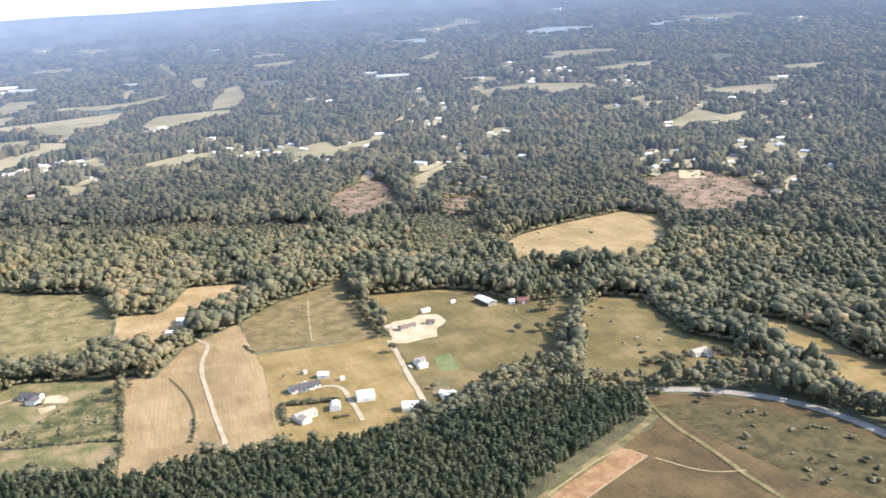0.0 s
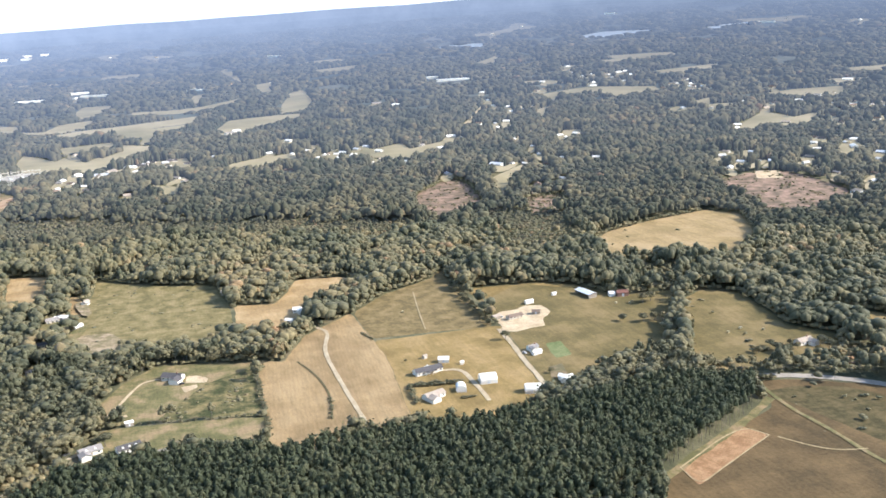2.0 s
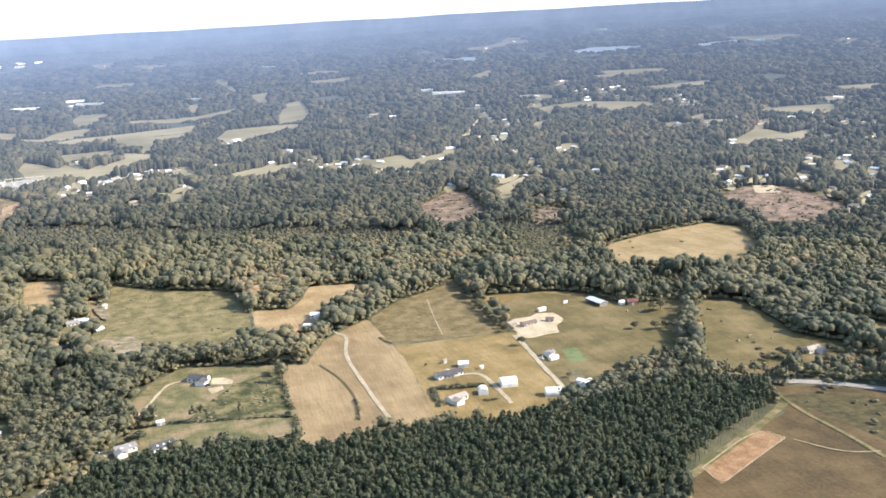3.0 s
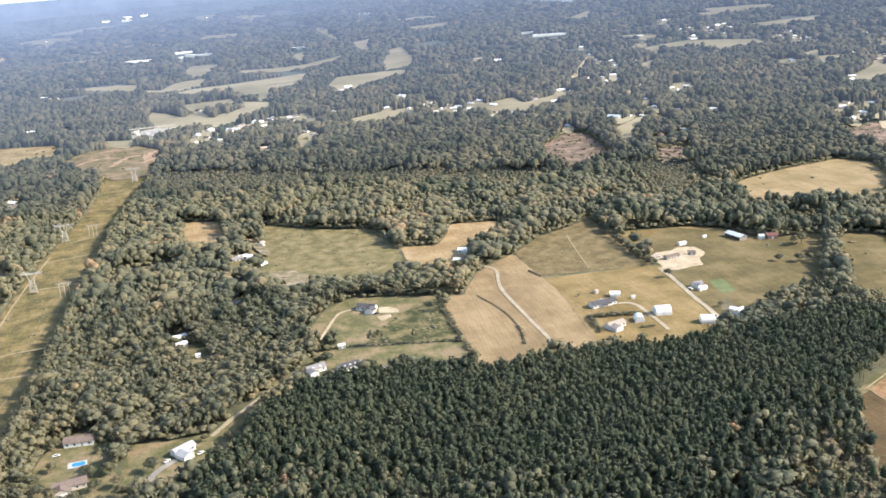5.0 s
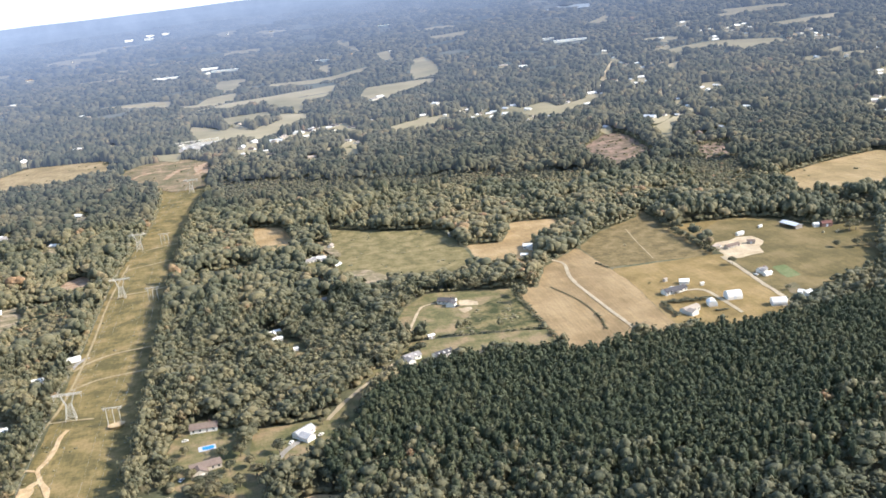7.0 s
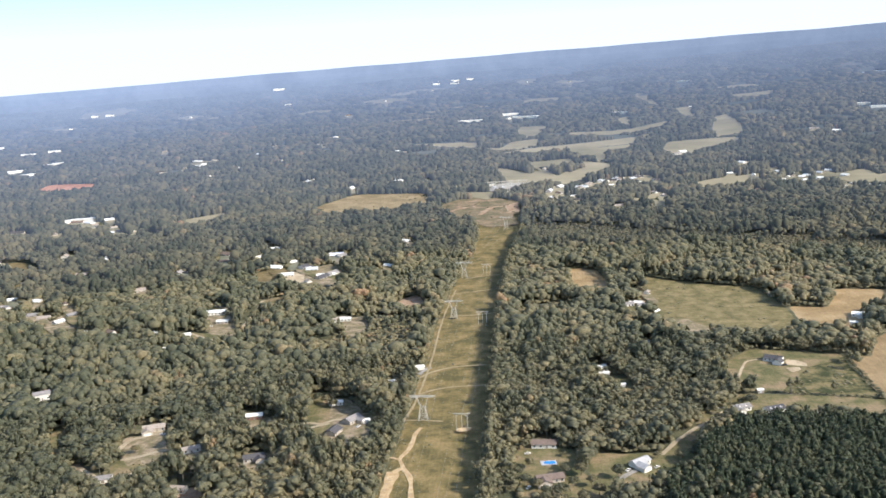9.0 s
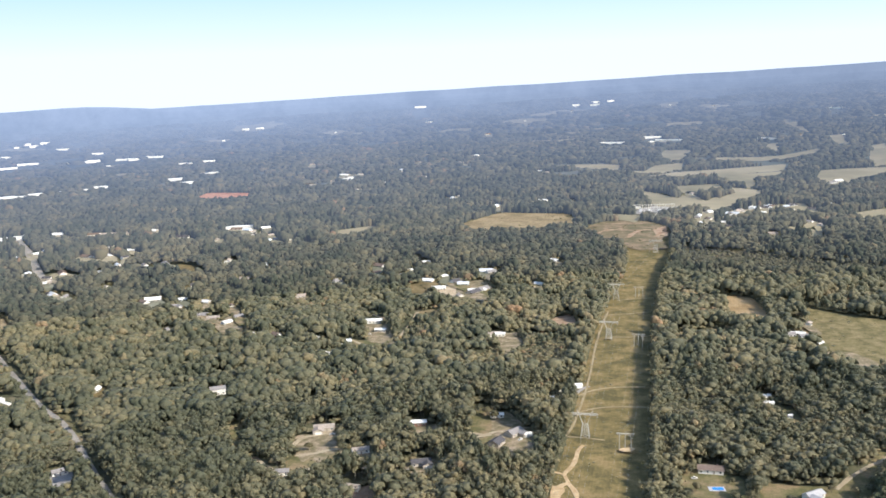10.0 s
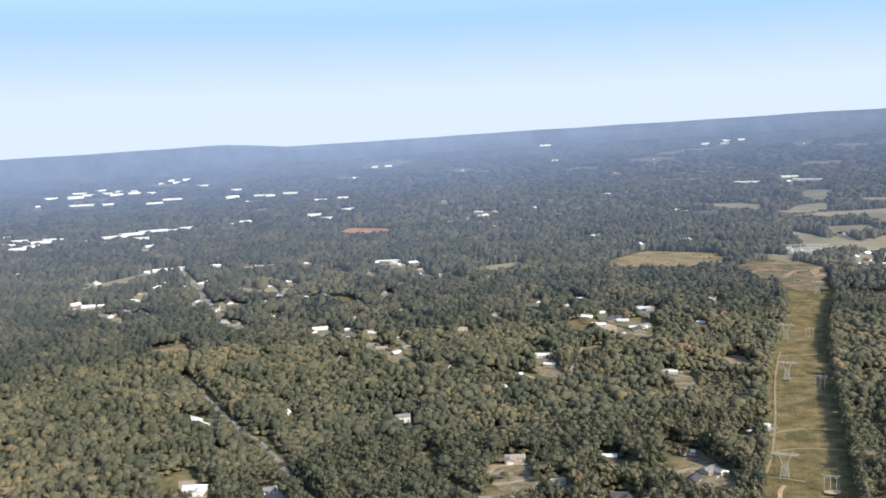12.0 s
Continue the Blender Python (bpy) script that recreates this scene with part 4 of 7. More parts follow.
def arch(L, W, h, rise, out=0.0, down=-0.3):
    """A half-round shed form, and its ring of corners at each end."""
    bm = bmesh.new()
    ends = []
    for x in (-L / 2 - out, L / 2 + out):
        ring = [(x, -W / 2 - out, down)]
        ring += [(x, -math.cos(k) * (W / 2 + out), h + math.sin(k) * (rise + out)) for k in np.linspace(0, math.pi, 11)]
        ring.append((x, W / 2 + out, down))
        ends.append([bm.verts.new(v) for v in ring])
    a, b = ends
    bm.faces.new(a), bm.faces.new(b)
    for i in range(len(a)):
        j = (i + 1) % len(a)
        bm.faces.new((a[i], a[j], b[j], b[i]))
    bmesh.ops.recalc_face_normals(bm, faces=bm.faces[:])
    return bm


def barn(x, y, turn, L, W, h, roof, wall, label, name="barn", arched=False):
    L, W = L * 0.88, W * 0.88
    e = stand(name, x, y, turn, label, "barn")
    rise = W * (0.42 if arched else 0.26)
    if arched:
        part("wall", arch(L, W, h * 0.55, rise), wall, e)
        part("roof", arch(L - 1.0, W, h * 0.55, rise, 0.15, h * 0.5), roof, e)
    else:
        part("wall", gable_wall(L, W, h, rise), wall, e)
        part("roof", gable_roof(L, W, h, rise, 0.35, 0.15), roof, e)
    # black panel on the closed wall gives the doorway its inner shade
    part("door", boxed(L / 2 - 0.02, -W * 0.2, 0, L / 2 + 0.08, W * 0.2, h * 0.9), "dark", e, "black panel standing for the shade inside a barn doorway")
    part("side_door", boxed(-L * 0.1, -W / 2 - 0.08, 0, L * 0.1, -W / 2 + 0.02, h * 0.8), "grey_metal", e)
    open_front(x, y, max(L, W) * 0.6)
    YARDS.append((x, y, max(L, W) * 0.8))
    return e


def open_barn(x, y, turn, L, W, label):
    """A pole barn: back wall, posts along the open front, shallow metal roof."""
    e = stand("pole_barn", x, y, turn, label, "barn")
    part("back_wall", boxed(-L / 2, W / 2 - 0.15, -0.2, L / 2, W / 2, 3.6), "timber", e)
    for s in (-1, 1):
        part("side_wall", boxed(s * L / 2 - 0.08, -W / 2, -0.2, s * L / 2 + 0.08, W / 2, 3.5), "timber", e)
    for i in range(7):
        px = -L / 2 + 0.3 + i * (L - 0.6) / 6
        part("post", boxed(px - 0.12, -W / 2, -0.2, px + 0.12, -W / 2 + 0.24, 3.5), "timber", e)
    part("roof", gable_roof(L, W, 3.5, 1.5, 0.6, 0.12), "grey_metal", e, "pale galvanised metal roof")
    YARDS.append((x, y, 14))
    return e


def ellipse(x, y, a, b, turn):
    c, s = math.cos(radians(turn)), math.sin(radians(turn))
    return [(x + a * math.cos(k) * c - b * math.sin(k) * s, y + a * math.cos(k) * s + b * math.sin(k) * c) for k in np.linspace(0, 2 * math.pi, 9)[:-1]]


def cottage(x, y, turn, L, roof, wall):
    """A small house among the woods, with a bit of open ground before it."""
    W = min(L * 0.6, 11)
    e = stand("house", x, y, turn, "small {} house with {} roof in a wooded clearing".format("white" if wall == "white" else "tan", roof.split("_")[0] if roof != "white_metal" else "pale metal"), "house", "houses among the woods")
    part("wall", gable_wall(L, W, 3.2, W * 0.26), wall, e)
    part("roof", gable_roof(L, W, 3.2, W * 0.26, 0.6), roof, e)
    for i in range(3):
        wx = -L / 2 + L * (i + 0.5) / 3
        for s in (-1, 1):
            part("window", boxed(wx - 0.8, s * W / 2 - 0.08, 1.0, wx + 0.8, s * W / 2 + 0.08, 2.4), "window", e)
    d = np.array(MID) - (x, y)
    far = float(np.hypot(*d))
    d /= far
    az = math.degrees(math.atan2(d[1], d[0]))
    reach = 10 + far * 0.024
    cx, cy = x + d[0] * reach * 0.55, y + d[1] * reach * 0.55
    # yards past 1250 m use the grasses with haze in their colour
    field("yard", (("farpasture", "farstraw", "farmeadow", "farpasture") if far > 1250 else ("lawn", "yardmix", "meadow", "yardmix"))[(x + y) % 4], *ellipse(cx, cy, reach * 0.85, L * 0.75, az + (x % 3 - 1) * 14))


def warehouse(x, y, turn, L, W):
    d = np.array(MID) - (x, y)
    far = float(np.hypot(*d))
    d /= far
    h = 6.5
    e = stand("warehouse", x, y, turn, "long white flat-roofed commercial building", "warehouse", "commercial buildings in the distance")
    part("wall", boxed(-L / 2, -W / 2, -2, L / 2, W / 2, h), "white", e)
    part("roof", boxed(-L / 2 - 0.4, -W / 2 - 0.4, h, L / 2 + 0.4, W / 2 + 0.4, h + 0.5), "white_metal", e)
    for i in range(max(2, int(L / 22))):
        px = -L / 2 + (i + 0.5) * L / max(2, int(L / 22))
        part("loading_door", boxed(px - 3, -W / 2 - 0.2, -0.5, px + 3, -W / 2 + 0.1, h * 0.6), "grey_metal", e)
    reach = 0.022 * min(far, 3200)
    YARDS.append((x, y, L * 0.55))
    for q in (0.6, 1.2):
        YARDS.append((x + d[0] * reach * q, y + d[1] * reach * q, L * 0.5))


# pale clearings scattered through the far woods
dice = random.Random(11)
for i in range(70):
    a, far = radians(dice.uniform(-52, 52)), 1700 * 4.2 ** dice.uniform(0, 1)
    x, y = MID[0] + far * math.sin(a), MID[1] + far * math.cos(a)
    long, deep = dice.uniform(18, 60) * far / 2000, dice.uniform(16, 34) * far / 2000
    spot, k = shrunk(np.array([(x, y)]))
    x, y, k = *spot[0], float(k[0])
    long, deep = long * k, deep * k
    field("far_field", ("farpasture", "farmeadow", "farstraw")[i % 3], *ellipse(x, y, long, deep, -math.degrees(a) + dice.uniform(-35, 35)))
    if i % 2:
        cottage(round(x), round(y), dice.randrange(0, 180, 5), dice.uniform(14, 24) * k, ("white_metal", "grey_roof")[i % 3 % 2], "white")

# the farm between the pines and the upper field
house(128, 614, 10, 24, 8.5, "dark_roof", "white", "long white ranch house with dark roof on pasture", porch=9)
barn(162, 579, -8, 14, 11, 3.6, "white_metal", "white_metal", "large white metal barn with bright roof", arched=True)
barn(184, 549, -20, 13, 10, 3.2, "white_metal", "white_metal", "white metal barn at the edge of pines", arched=True)
barn(139, 572, 75, 10, 8, 3.0, "white_metal", "white_metal", "white metal garage beside a clipped hedge", name="garage", arched=True)
barn(146, 630, -20, 9, 7, 2.6, "white_metal", "white", "small white garage behind the ranch house", name="garage")
barn(135, 643, 20, 3.6, 3, 2.2, "tan_roof", "tan_wall", "tiny tan garden shed in the pasture", name="shed")
barn(157, 619, 0, 3, 2.6, 2.0, "white_metal", "white", "tiny white well house beside the drive", name="shed")
house(117, 567, 20, 17, 8, "tan_roof", "white", "tan-roofed white house inside a clipped hedge", wing=(7, 6, -4, -1))
house(218, 625, 10, 8.5, 6.5, "grey_roof", "white", "white farmhouse with grey roof beside a gravel drive", wing=(5, 4, -2, -1), chimney=True)
barn(217, 615, 15, 9, 4, 2.3, "white_metal", "white", "low white open carport beside the farmhouse", name="carport")
house(214, 554, 35, 10, 8, "white_metal", "white", "white house half hidden by pine tops", wing=(5, 5, 2, 1))
open_barn(322, 736, -80, 21, 9, "long open pole barn with pale metal roof")
barn(351, 721, -12, 12, 8, 3.4, "red_roof", "brick", "red barn beside a white lean-to")
barn(342, 724, -12, 6, 6, 2.8, "white_metal", "white", "small white lean-to beside the red barn", name="shed")
house(236, 703, 12, 16, 6.5, "brown_roof", "tan_wall", "half-built house with brown roof on bare sand", h=2.6)
house(221, 708, 20, 9, 5, "tan_roof", "timber", "unfinished timber outbuilding on bare sand", name="outbuilding")
barn(258, 706, -30, 8, 5, 2.6, "brown_roof", "timber", "brown machine shed on the sandy clearing", name="shed")
barn(265, 737, 10, 9, 4, 2.4, "white_metal", "white", "white trailer on the tan paddock", name="trailer")
barn(296, 750, 10, 4.5, 2.4, 2.0, "white_metal", "white", "small white trailer beside the paddock", name="trailer")
barn(223, 732, 30, 4, 3, 2.2, "white_metal", "white", "small white shed at the hedgerow", name="shed")
house(412, 549, 10, 15, 8, "tan_roof", "white", "white farmhouse with tan roof among garden shrubs", wing=(7, 6, 4, -1), chimney=True, yard=17)
house(68, 806, -20, 12, 8, "white_metal", "white", "white-roofed house at the hay field", wing=(5, 5, 2, -1))
barn(54, 779, -25, 8, 5, 2.4, "white_metal", "white", "white shed under the tree line", name="shed")
# the house on the lawn
house(-51, 682, -33, 17, 9, "dark_roof", "white", "white house with dark shingle roof on lawn", wing=(7.5, 7, 6, -1), chimney=True)
house(-108, 572, 20, 15, 8.5, "grey_roof", "white", "white house with grey roof at the pine edge", wing=(6.5, 6, -5, -1), dormers=2)
house(-85, 567, 18, 16, 8.5, "dark_roof", "white", "white house with dark roof and three dormers", dormers=3)
house(-63, 550, 10, 12, 8, "grey_roof", "tan_wall", "tan house partly hidden behind pine tops")
barn(-84, 607, 10, 6, 4, 2.4, "white_metal", "timber", "small shed with white roof behind the yards", name="shed")
house(-132, 871, 20, 11, 6, "grey_roof", "white", "small white house with grey roof among trees")
house(-152, 712, 10, 8, 6, "white_metal", "white", "small white cottage deep in the woods")
for x, y, rad in ((-111, 557, 12), (-115, 545, 11), (-88, 553, 12), (-92, 541, 11), (401, 537, 14), (391, 527, 11)):
    YARDS.append((x, y, rad))
# the houses beside the corridor
house(-259, 517, -5, 19, 9.5, "brown_roof", "white", "brown-roofed white house beside the pool", chimney=True, yard=13)
house(-259, 462, 12, 20, 9, "brown_roof", "tan_wall", "long grey-roofed house with wing and drive", wing=(9, 6, -5, -1), yard=17)
house(-198, 482, 38, 15, 7.5, "pale_roof", "white", "house with broad pale grey roof on lawn", wing=(7, 8, -4, -1), porch=6, yard=14)
house(-284, 420, 48, 17, 8, "tan_roof", "white", "tan-roofed white house at the corridor edge", yard=24)
barn(-293, 412, 48, 9, 7, 2.6, "white_metal", "white", "white-roofed garage at the corridor edge", name="garage")
house(-201, 673, 25, 13, 7, "white_metal", "white", "white house in a shady clearing", yard=11)
barn(-199, 659, 25, 10, 4, 2.4, "white_metal", "white", "long white trailer in a shady clearing", name="trailer")
barn(-187, 631, 10, 4, 3, 2.2, "white_metal", "white", "little white shed on a small lawn", name="shed")
barn(-359, 692, 20, 13, 5, 2.6, "white_metal", "white", "long white mobile home at the corridor edge", name="mobile_home")
barn(-370, 683, 20, 9, 4, 2.4, "white_metal", "white", "white trailer at the corridor edge", name="trailer")
house(-402, 574, 55, 15, 10, "grey_roof", "tan_wall", "large tan house with grey shingle roof", wing=(7, 6, 3, -1), yard=15)
barn(-391, 571, 30, 7, 4, 2.4, "white_metal", "white", "white garden shed beside the tan house", name="shed")
house(-413, 552, 70, 13, 10, "dark_roof", "tan_wall", "dark-roofed tan house on green lawn", yard=14)
house(-420, 611, 10, 12, 5, "white_metal", "white", "long white house beside a yard", yard=12)
house(12, 895, -10, 10, 6, "tan_roof", "timber", "timber cabin at the edge of green pasture")
house(-152, 738, 20, 10, 5, "white_metal", "white", "white mobile home under trees", name="mobile_home")
house(-140, 881, 0, 8, 5, "white_metal", "white", "white cabin in a small clearing", name="cabin")
house(-222, 764, 15, 8, 5, "white_metal", "white", "white cabin under the canopy", name="cabin")
# the houses in the western woods
house(-680, 649, 30, 15, 9, "grey_roof", "white", "white two-storey house with grey roof in woods", h=5.2, chimney=True, yard=15)
house(-555, 570, 20, 18, 9, "tan_roof", "tan_wall", "long tan house above a curved drive", wing=(8, 7, -5, -1), yard=16)
house(-600, 908, 10, 22, 9, "white_metal", "white", "wide white-roofed house in a sandy clearing", yard=16)
house(-582, 869, 0, 14, 6, "white_metal", "tan_wall", "white-roofed outbuilding on a sandy yard", name="outbuilding", yard=13)
house(-609, 820, 20, 14, 9, "white_metal", "white", "white house beside a pale lane", yard=14)
house(-610, 772, -20, 14, 7, "white_metal", "white", "white-roofed house under trees", yard=13)
house(-481, 588, 10, 14, 7, "white_metal", "brick", "brick house with white roof parts in woods", yard=13)
house(-513, 527, 25, 14, 7, "tan_roof", "white", "tan-roofed white house in the woods", yard=13)
house(-561, 481, 15, 16, 7, "grey_roof", "white", "grey-roofed white house under trees", yard=13)
house(-463, 509, 20, 16, 8, "dark_roof", "tan_wall", "dark-roofed house behind oaks", wing=(7, 6, 4, -1), yard=14)
house(-878, 611, -20, 16, 9, "white_metal", "white", "white-roofed house in dense woods", yard=15)
house(-862, 599, -20, 14, 8, "white_metal", "white", "white metal-roofed shop in dense woods", name="workshop", yard=13)
house(-782, 455, 20, 20, 10, "white_metal", "white", "large white-roofed house with sandy yard", wing=(8, 8, 4, -1), yard=17)
house(-723, 465, 40, 12, 7, "grey_roof", "white", "grey-roofed white house beside the valley road", yard=13)
house(-799, 910, 15, 16, 9, "tan_roof", "tan_wall", "tan-roofed house among yards", yard=15)
house(-774, 892, 60, 13, 8, "white_metal", "white", "white-roofed house among yards", yard=13)
house(-555, 1081, 10, 20, 10, "white_metal", "white", "white-roofed house on a sandy lot", yard=15)
house(-502, 1070, 10, 26, 9, "white_metal", "white", "long white-roofed house beside a sandy lot", yard=17)
house(-453, 861, 10, 16, 8, "tan_roof", "white", "tan-roofed house at the scrub edge", yard=14)
house(-502, 462, -10, 13, 7, "tan_roof", "white", "tan-roofed house on bare orange clay", yard=13)
house(-447, 860, 5, 12, 6, "white_metal", "white", "white-roofed house beside the scrub", yard=12)
cottage(857, 2321, 75, 17, "white_metal", "white")
cottage(819, 2153, 125, 16, "tan_roof", "white")
cottage(844, 2158, 25, 16, "white_metal", "white")
cottage(680, 1932, 125, 14, "brown_roof", "white")
cottage(742, 1926, 170, 14, "white_metal", "white")
cottage(663, 1776, 55, 13, "white_metal", "white")
cottage(653, 1676, 65, 13, "white_metal", "tan_wall")
cottage(744, 1635, 50, 13, "white_metal", "white")
cottage(786, 1673, 115, 13, "white_metal", "tan_wall")
cottage(1042, 2420, 105, 18, "tan_roof", "tan_wall")
cottage(1356, 2563, 75, 20, "grey_roof", "white")
cottage(1419, 2572, 150, 20, "white_metal", "white")
cottage(1210, 2406, 175, 19, "white_metal", "white")
cottage(1320, 2212, 90, 18, "brown_roof", "tan_wall")
cottage(1350, 2128, 90, 18, "tan_roof", "white")
cottage(1195, 1812, 50, 15, "grey_roof", "white")
cottage(1149, 1854, 80, 15, "white_metal", "white")
cottage(1279, 1732, 10, 15, "tan_roof", "tan_wall")
cottage(1520, 2023, 85, 18, "brown_roof", "tan_wall")
cottage(1408, 1783, 150, 16, "white_metal", "white")
cottage(1431, 1706, 60, 16, "white_metal", "white")
cottage(1474, 1675, 60, 16, "tan_roof", "white")
cottage(1379, 1480, 55, 14, "white_metal", "white")
cottage(1339, 1466, 100, 14, "brown_roof", "white")
cottage(1108, 1291, 70, 12, "white_metal", "tan_wall")
cottage(1040, 1143, 75, 11, "white_metal", "white")
cottage(1034, 1078, 55, 11, "white_metal", "white")
cottage(932, 1179, 5, 11, "white_metal", "white")
cottage(913, 1019, 25, 11, "white_metal", "tan_wall")
cottage(575, 1760, 90, 13, "white_metal", "white")
cottage(1065, 1540, 20, 13, "white_metal", "tan_wall")
cottage(299, 1836, 75, 13, "grey_roof", "tan_wall")
cottage(323, 1718, 150, 14, "white_metal", "white")
cottage(267, 1684, 150, 11, "white_metal", "white")
cottage(380, 1764, 150, 13, "grey_metal", "white")
cottage(477, 1714, 45, 13, "grey_roof", "white")
cottage(562, 1789, 0, 19, "white_metal", "white")
cottage(749, 1670, 10, 12, "white_metal", "tan_wall")
cottage(678, 1707, 150, 13, "brown_roof", "white")
cottage(521, 1441, 125, 22, "grey_metal", "white")
cottage(546, 1439, 115, 12, "grey_roof", "white")
cottage(508, 1248, 65, 15, "brown_roof", "tan_wall")
cottage(593, 1399, 130, 12, "brown_roof", "tan_wall")
cottage(308, 1703, 170, 12, "white_metal", "tan_wall")
cottage(594, 2477, 5, 27, "grey_roof", "tan_wall")
cottage(628, 2405, 170, 21, "white_metal", "white")
cottage(827, 2211, 85, 14, "white_metal", "white")
cottage(910, 2502, 150, 12, "white_metal", "white")
cottage(1075, 2446, 45, 16, "brown_roof", "white")
cottage(1246, 2475, 35, 21, "white_metal", "white")
cottage(1382, 2640, 105, 20, "tan_roof", "white")
cottage(1430, 2654, 10, 19, "white_metal", "white")
cottage(1460, 2663, 170, 15, "white_metal", "white")
cottage(1403, 2287, 90, 19, "grey_roof", "white")
cottage(1474, 2346, 105, 19, "grey_roof", "white")
cottage(1396, 2189, 120, 14, "brown_roof", "white")
cottage(1091, 1573, 160, 14, "white_metal", "tan_wall")
cottage(1184, 1545, 135, 17, "tan_roof", "tan_wall")
cottage(1340, 1779, 0, 22, "dark_roof", "white")
cottage(1496, 1825, 120, 15, "grey_roof", "white")
cottage(1307, 1559, 105, 22, "dark_roof", "tan_wall")
cottage(1139, 1308, 155, 14, "white_metal", "white")
cottage(1085, 1186, 115, 15, "grey_metal", "tan_wall")
cottage(916, 1092, 100, 11, "grey_roof", "tan_wall")
cottage(971, 1216, 115, 15, "tan_roof", "tan_wall")
cottage(1065, 1321, 120, 12, "white_metal", "white")
cottage(849, 976, 95, 16, "tan_roof", "white")
cottage(954, 1058, 100, 11, "brown_roof", "white")
cottage(15, 1801, 30, 21, "dark_roof", "white")
cottage(12, 1608, 140, 13, "grey_roof", "white")
cottage(94, 1809, 105, 12, "white_metal", "white")
cottage(-63, 1773, 85, 23, "white_metal", "white")
cottage(-37, 1774, 165, 21, "dark_roof", "white")
cottage(-26, 1802, 85, 14, "white_metal", "tan_wall")
cottage(-91, 1736, 40, 20, "tan_roof", "white")
cottage(-111, 1702, 110, 21, "tan_roof", "white")
cottage(-155, 1648, 130, 14, "brown_roof", "white")
cottage(-177, 1583, 60, 14, "brown_roof", "white")
cottage(-68, 1489, 10, 15, "tan_roof", "tan_wall")
cottage(-160, 1992, 70, 14, "tan_roof", "white")
cottage(232, 1754, 75, 12, "white_metal", "white")
cottage(195, 1791, 15, 12, "white_metal", "white")
cottage(335, 1681, 160, 11, "white_metal", "white")
cottage(497, 1662, 15, 13, "white_metal", "tan_wall")
cottage(815, 1210, 40, 15, "grey_metal", "white")
cottage(859, 1241, 110, 13, "white_metal", "white")
cottage(1506, 1638, 50, 15, "tan_roof", "white")
cottage(1433, 1642, 0, 16, "brown_roof", "white")
cottage(1430, 1765, 85, 12, "brown_roof", "white")
cottage(735, 1770, 150, 11, "white_metal", "white")
cottage(690, 1848, 40, 11, "white_metal", "white")
cottage(615, 1869, 150, 14, "white_metal", "white")
cottage(709, 1908, 100, 10, "white_metal", "tan_wall")
cottage(858, 1285, 120, 12, "tan_roof", "tan_wall")
cottage(888, 1236, 80, 11, "dark_roof", "white")
cottage(-880, 999, 35, 11, "white_metal", "white")
cottage(-920, 995, 25, 20, "white_metal", "tan_wall")
cottage(-925, 981, 145, 14, "brown_roof", "white")
cottage(-1076, 1013, 135, 17, "grey_metal", "tan_wall")
cottage(-1147, 1151, 130, 24, "brown_roof", "white")
cottage(-844, 1124, 5, 15, "tan_roof", "white")
cottage(-1045, 1213, 135, 14, "grey_roof", "white")
cottage(-924, 1252, 100, 15, "tan_roof", "white")
cottage(-695, 842, 145, 12, "brown_roof", "white")
cottage(-850, 1219, 100, 16, "white_metal", "white")
cottage(-671, 1223, 150, 19, "brown_roof", "white")
cottage(-578, 1124, 165, 16, "white_metal", "white")
cottage(-538, 1123, 55, 19, "dark_roof", "white")
cottage(-506, 1189, 5, 19, "grey_metal", "tan_wall")
cottage(-798, 644, 95, 10, "white_metal", "white")
cottage(-1359, 1083, 30, 20, "white_metal", "white")
cottage(-1283, 1023, 175, 22, "grey_roof", "white")
cottage(-1394, 1095, 75, 18, "white_metal", "white")
cottage(-1347, 1203, 125, 19, "brown_roof", "tan_wall")
cottage(-1312, 1139, 175, 15, "white_metal", "white")
cottage(-1183, 1280, 160, 21, "brown_roof", "white")
cottage(-1090, 1212, 130, 14, "grey_metal", "white")
cottage(-1018, 1228, 125, 19, "grey_roof", "white")
cottage(-1088, 1161, 30, 14, "grey_metal", "white")
cottage(-1133, 1079, 55, 11, "white_metal", "white")
cottage(-842, 986, 160, 13, "white_metal", "tan_wall")
cottage(-1225, 977, 130, 14, "tan_roof", "white")
cottage(-1200, 1141, 95, 15, "grey_metal", "white")
cottage(-906, 1081, 60, 13, "dark_roof", "white")
cottage(-830, 849, 100, 12, "grey_roof", "white")
cottage(-718, 839, 150, 12, "white_metal", "white")
cottage(-646, 833, 175, 10, "white_metal", "white")
cottage(-381, 653, 10, 10, "white_metal", "white")
cottage(-729, 1024, 20, 15, "tan_roof", "white")
cottage(-706, 1118, 60, 15, "grey_roof", "white")
cottage(-1262, 1501, 10, 41, "tan_roof", "white")
cottage(-1298, 1499, 10, 21, "brown_roof", "white")
cottage(-1240, 1506, 25, 20, "tan_roof", "tan_wall")
cottage(-1105, 1469, 10, 27, "dark_roof", "white")
cottage(-1033, 1554, 5, 21, "brown_roof", "white")
cottage(-1008, 1546, 155, 18, "grey_metal", "white")
cottage(-981, 1568, 40, 17, "white_metal", "tan_wall")
cottage(-1375, 1502, 20, 21, "white_metal", "white")
cottage(-1197, 1541, 165, 16, "white_metal", "tan_wall")
cottage(-1023, 1438, 115, 15, "tan_roof", "tan_wall")
cottage(-1143, 2322, 30, 25, "dark_roof", "white")
cottage(-1110, 2563, 155, 32, "white_metal", "tan_wall")
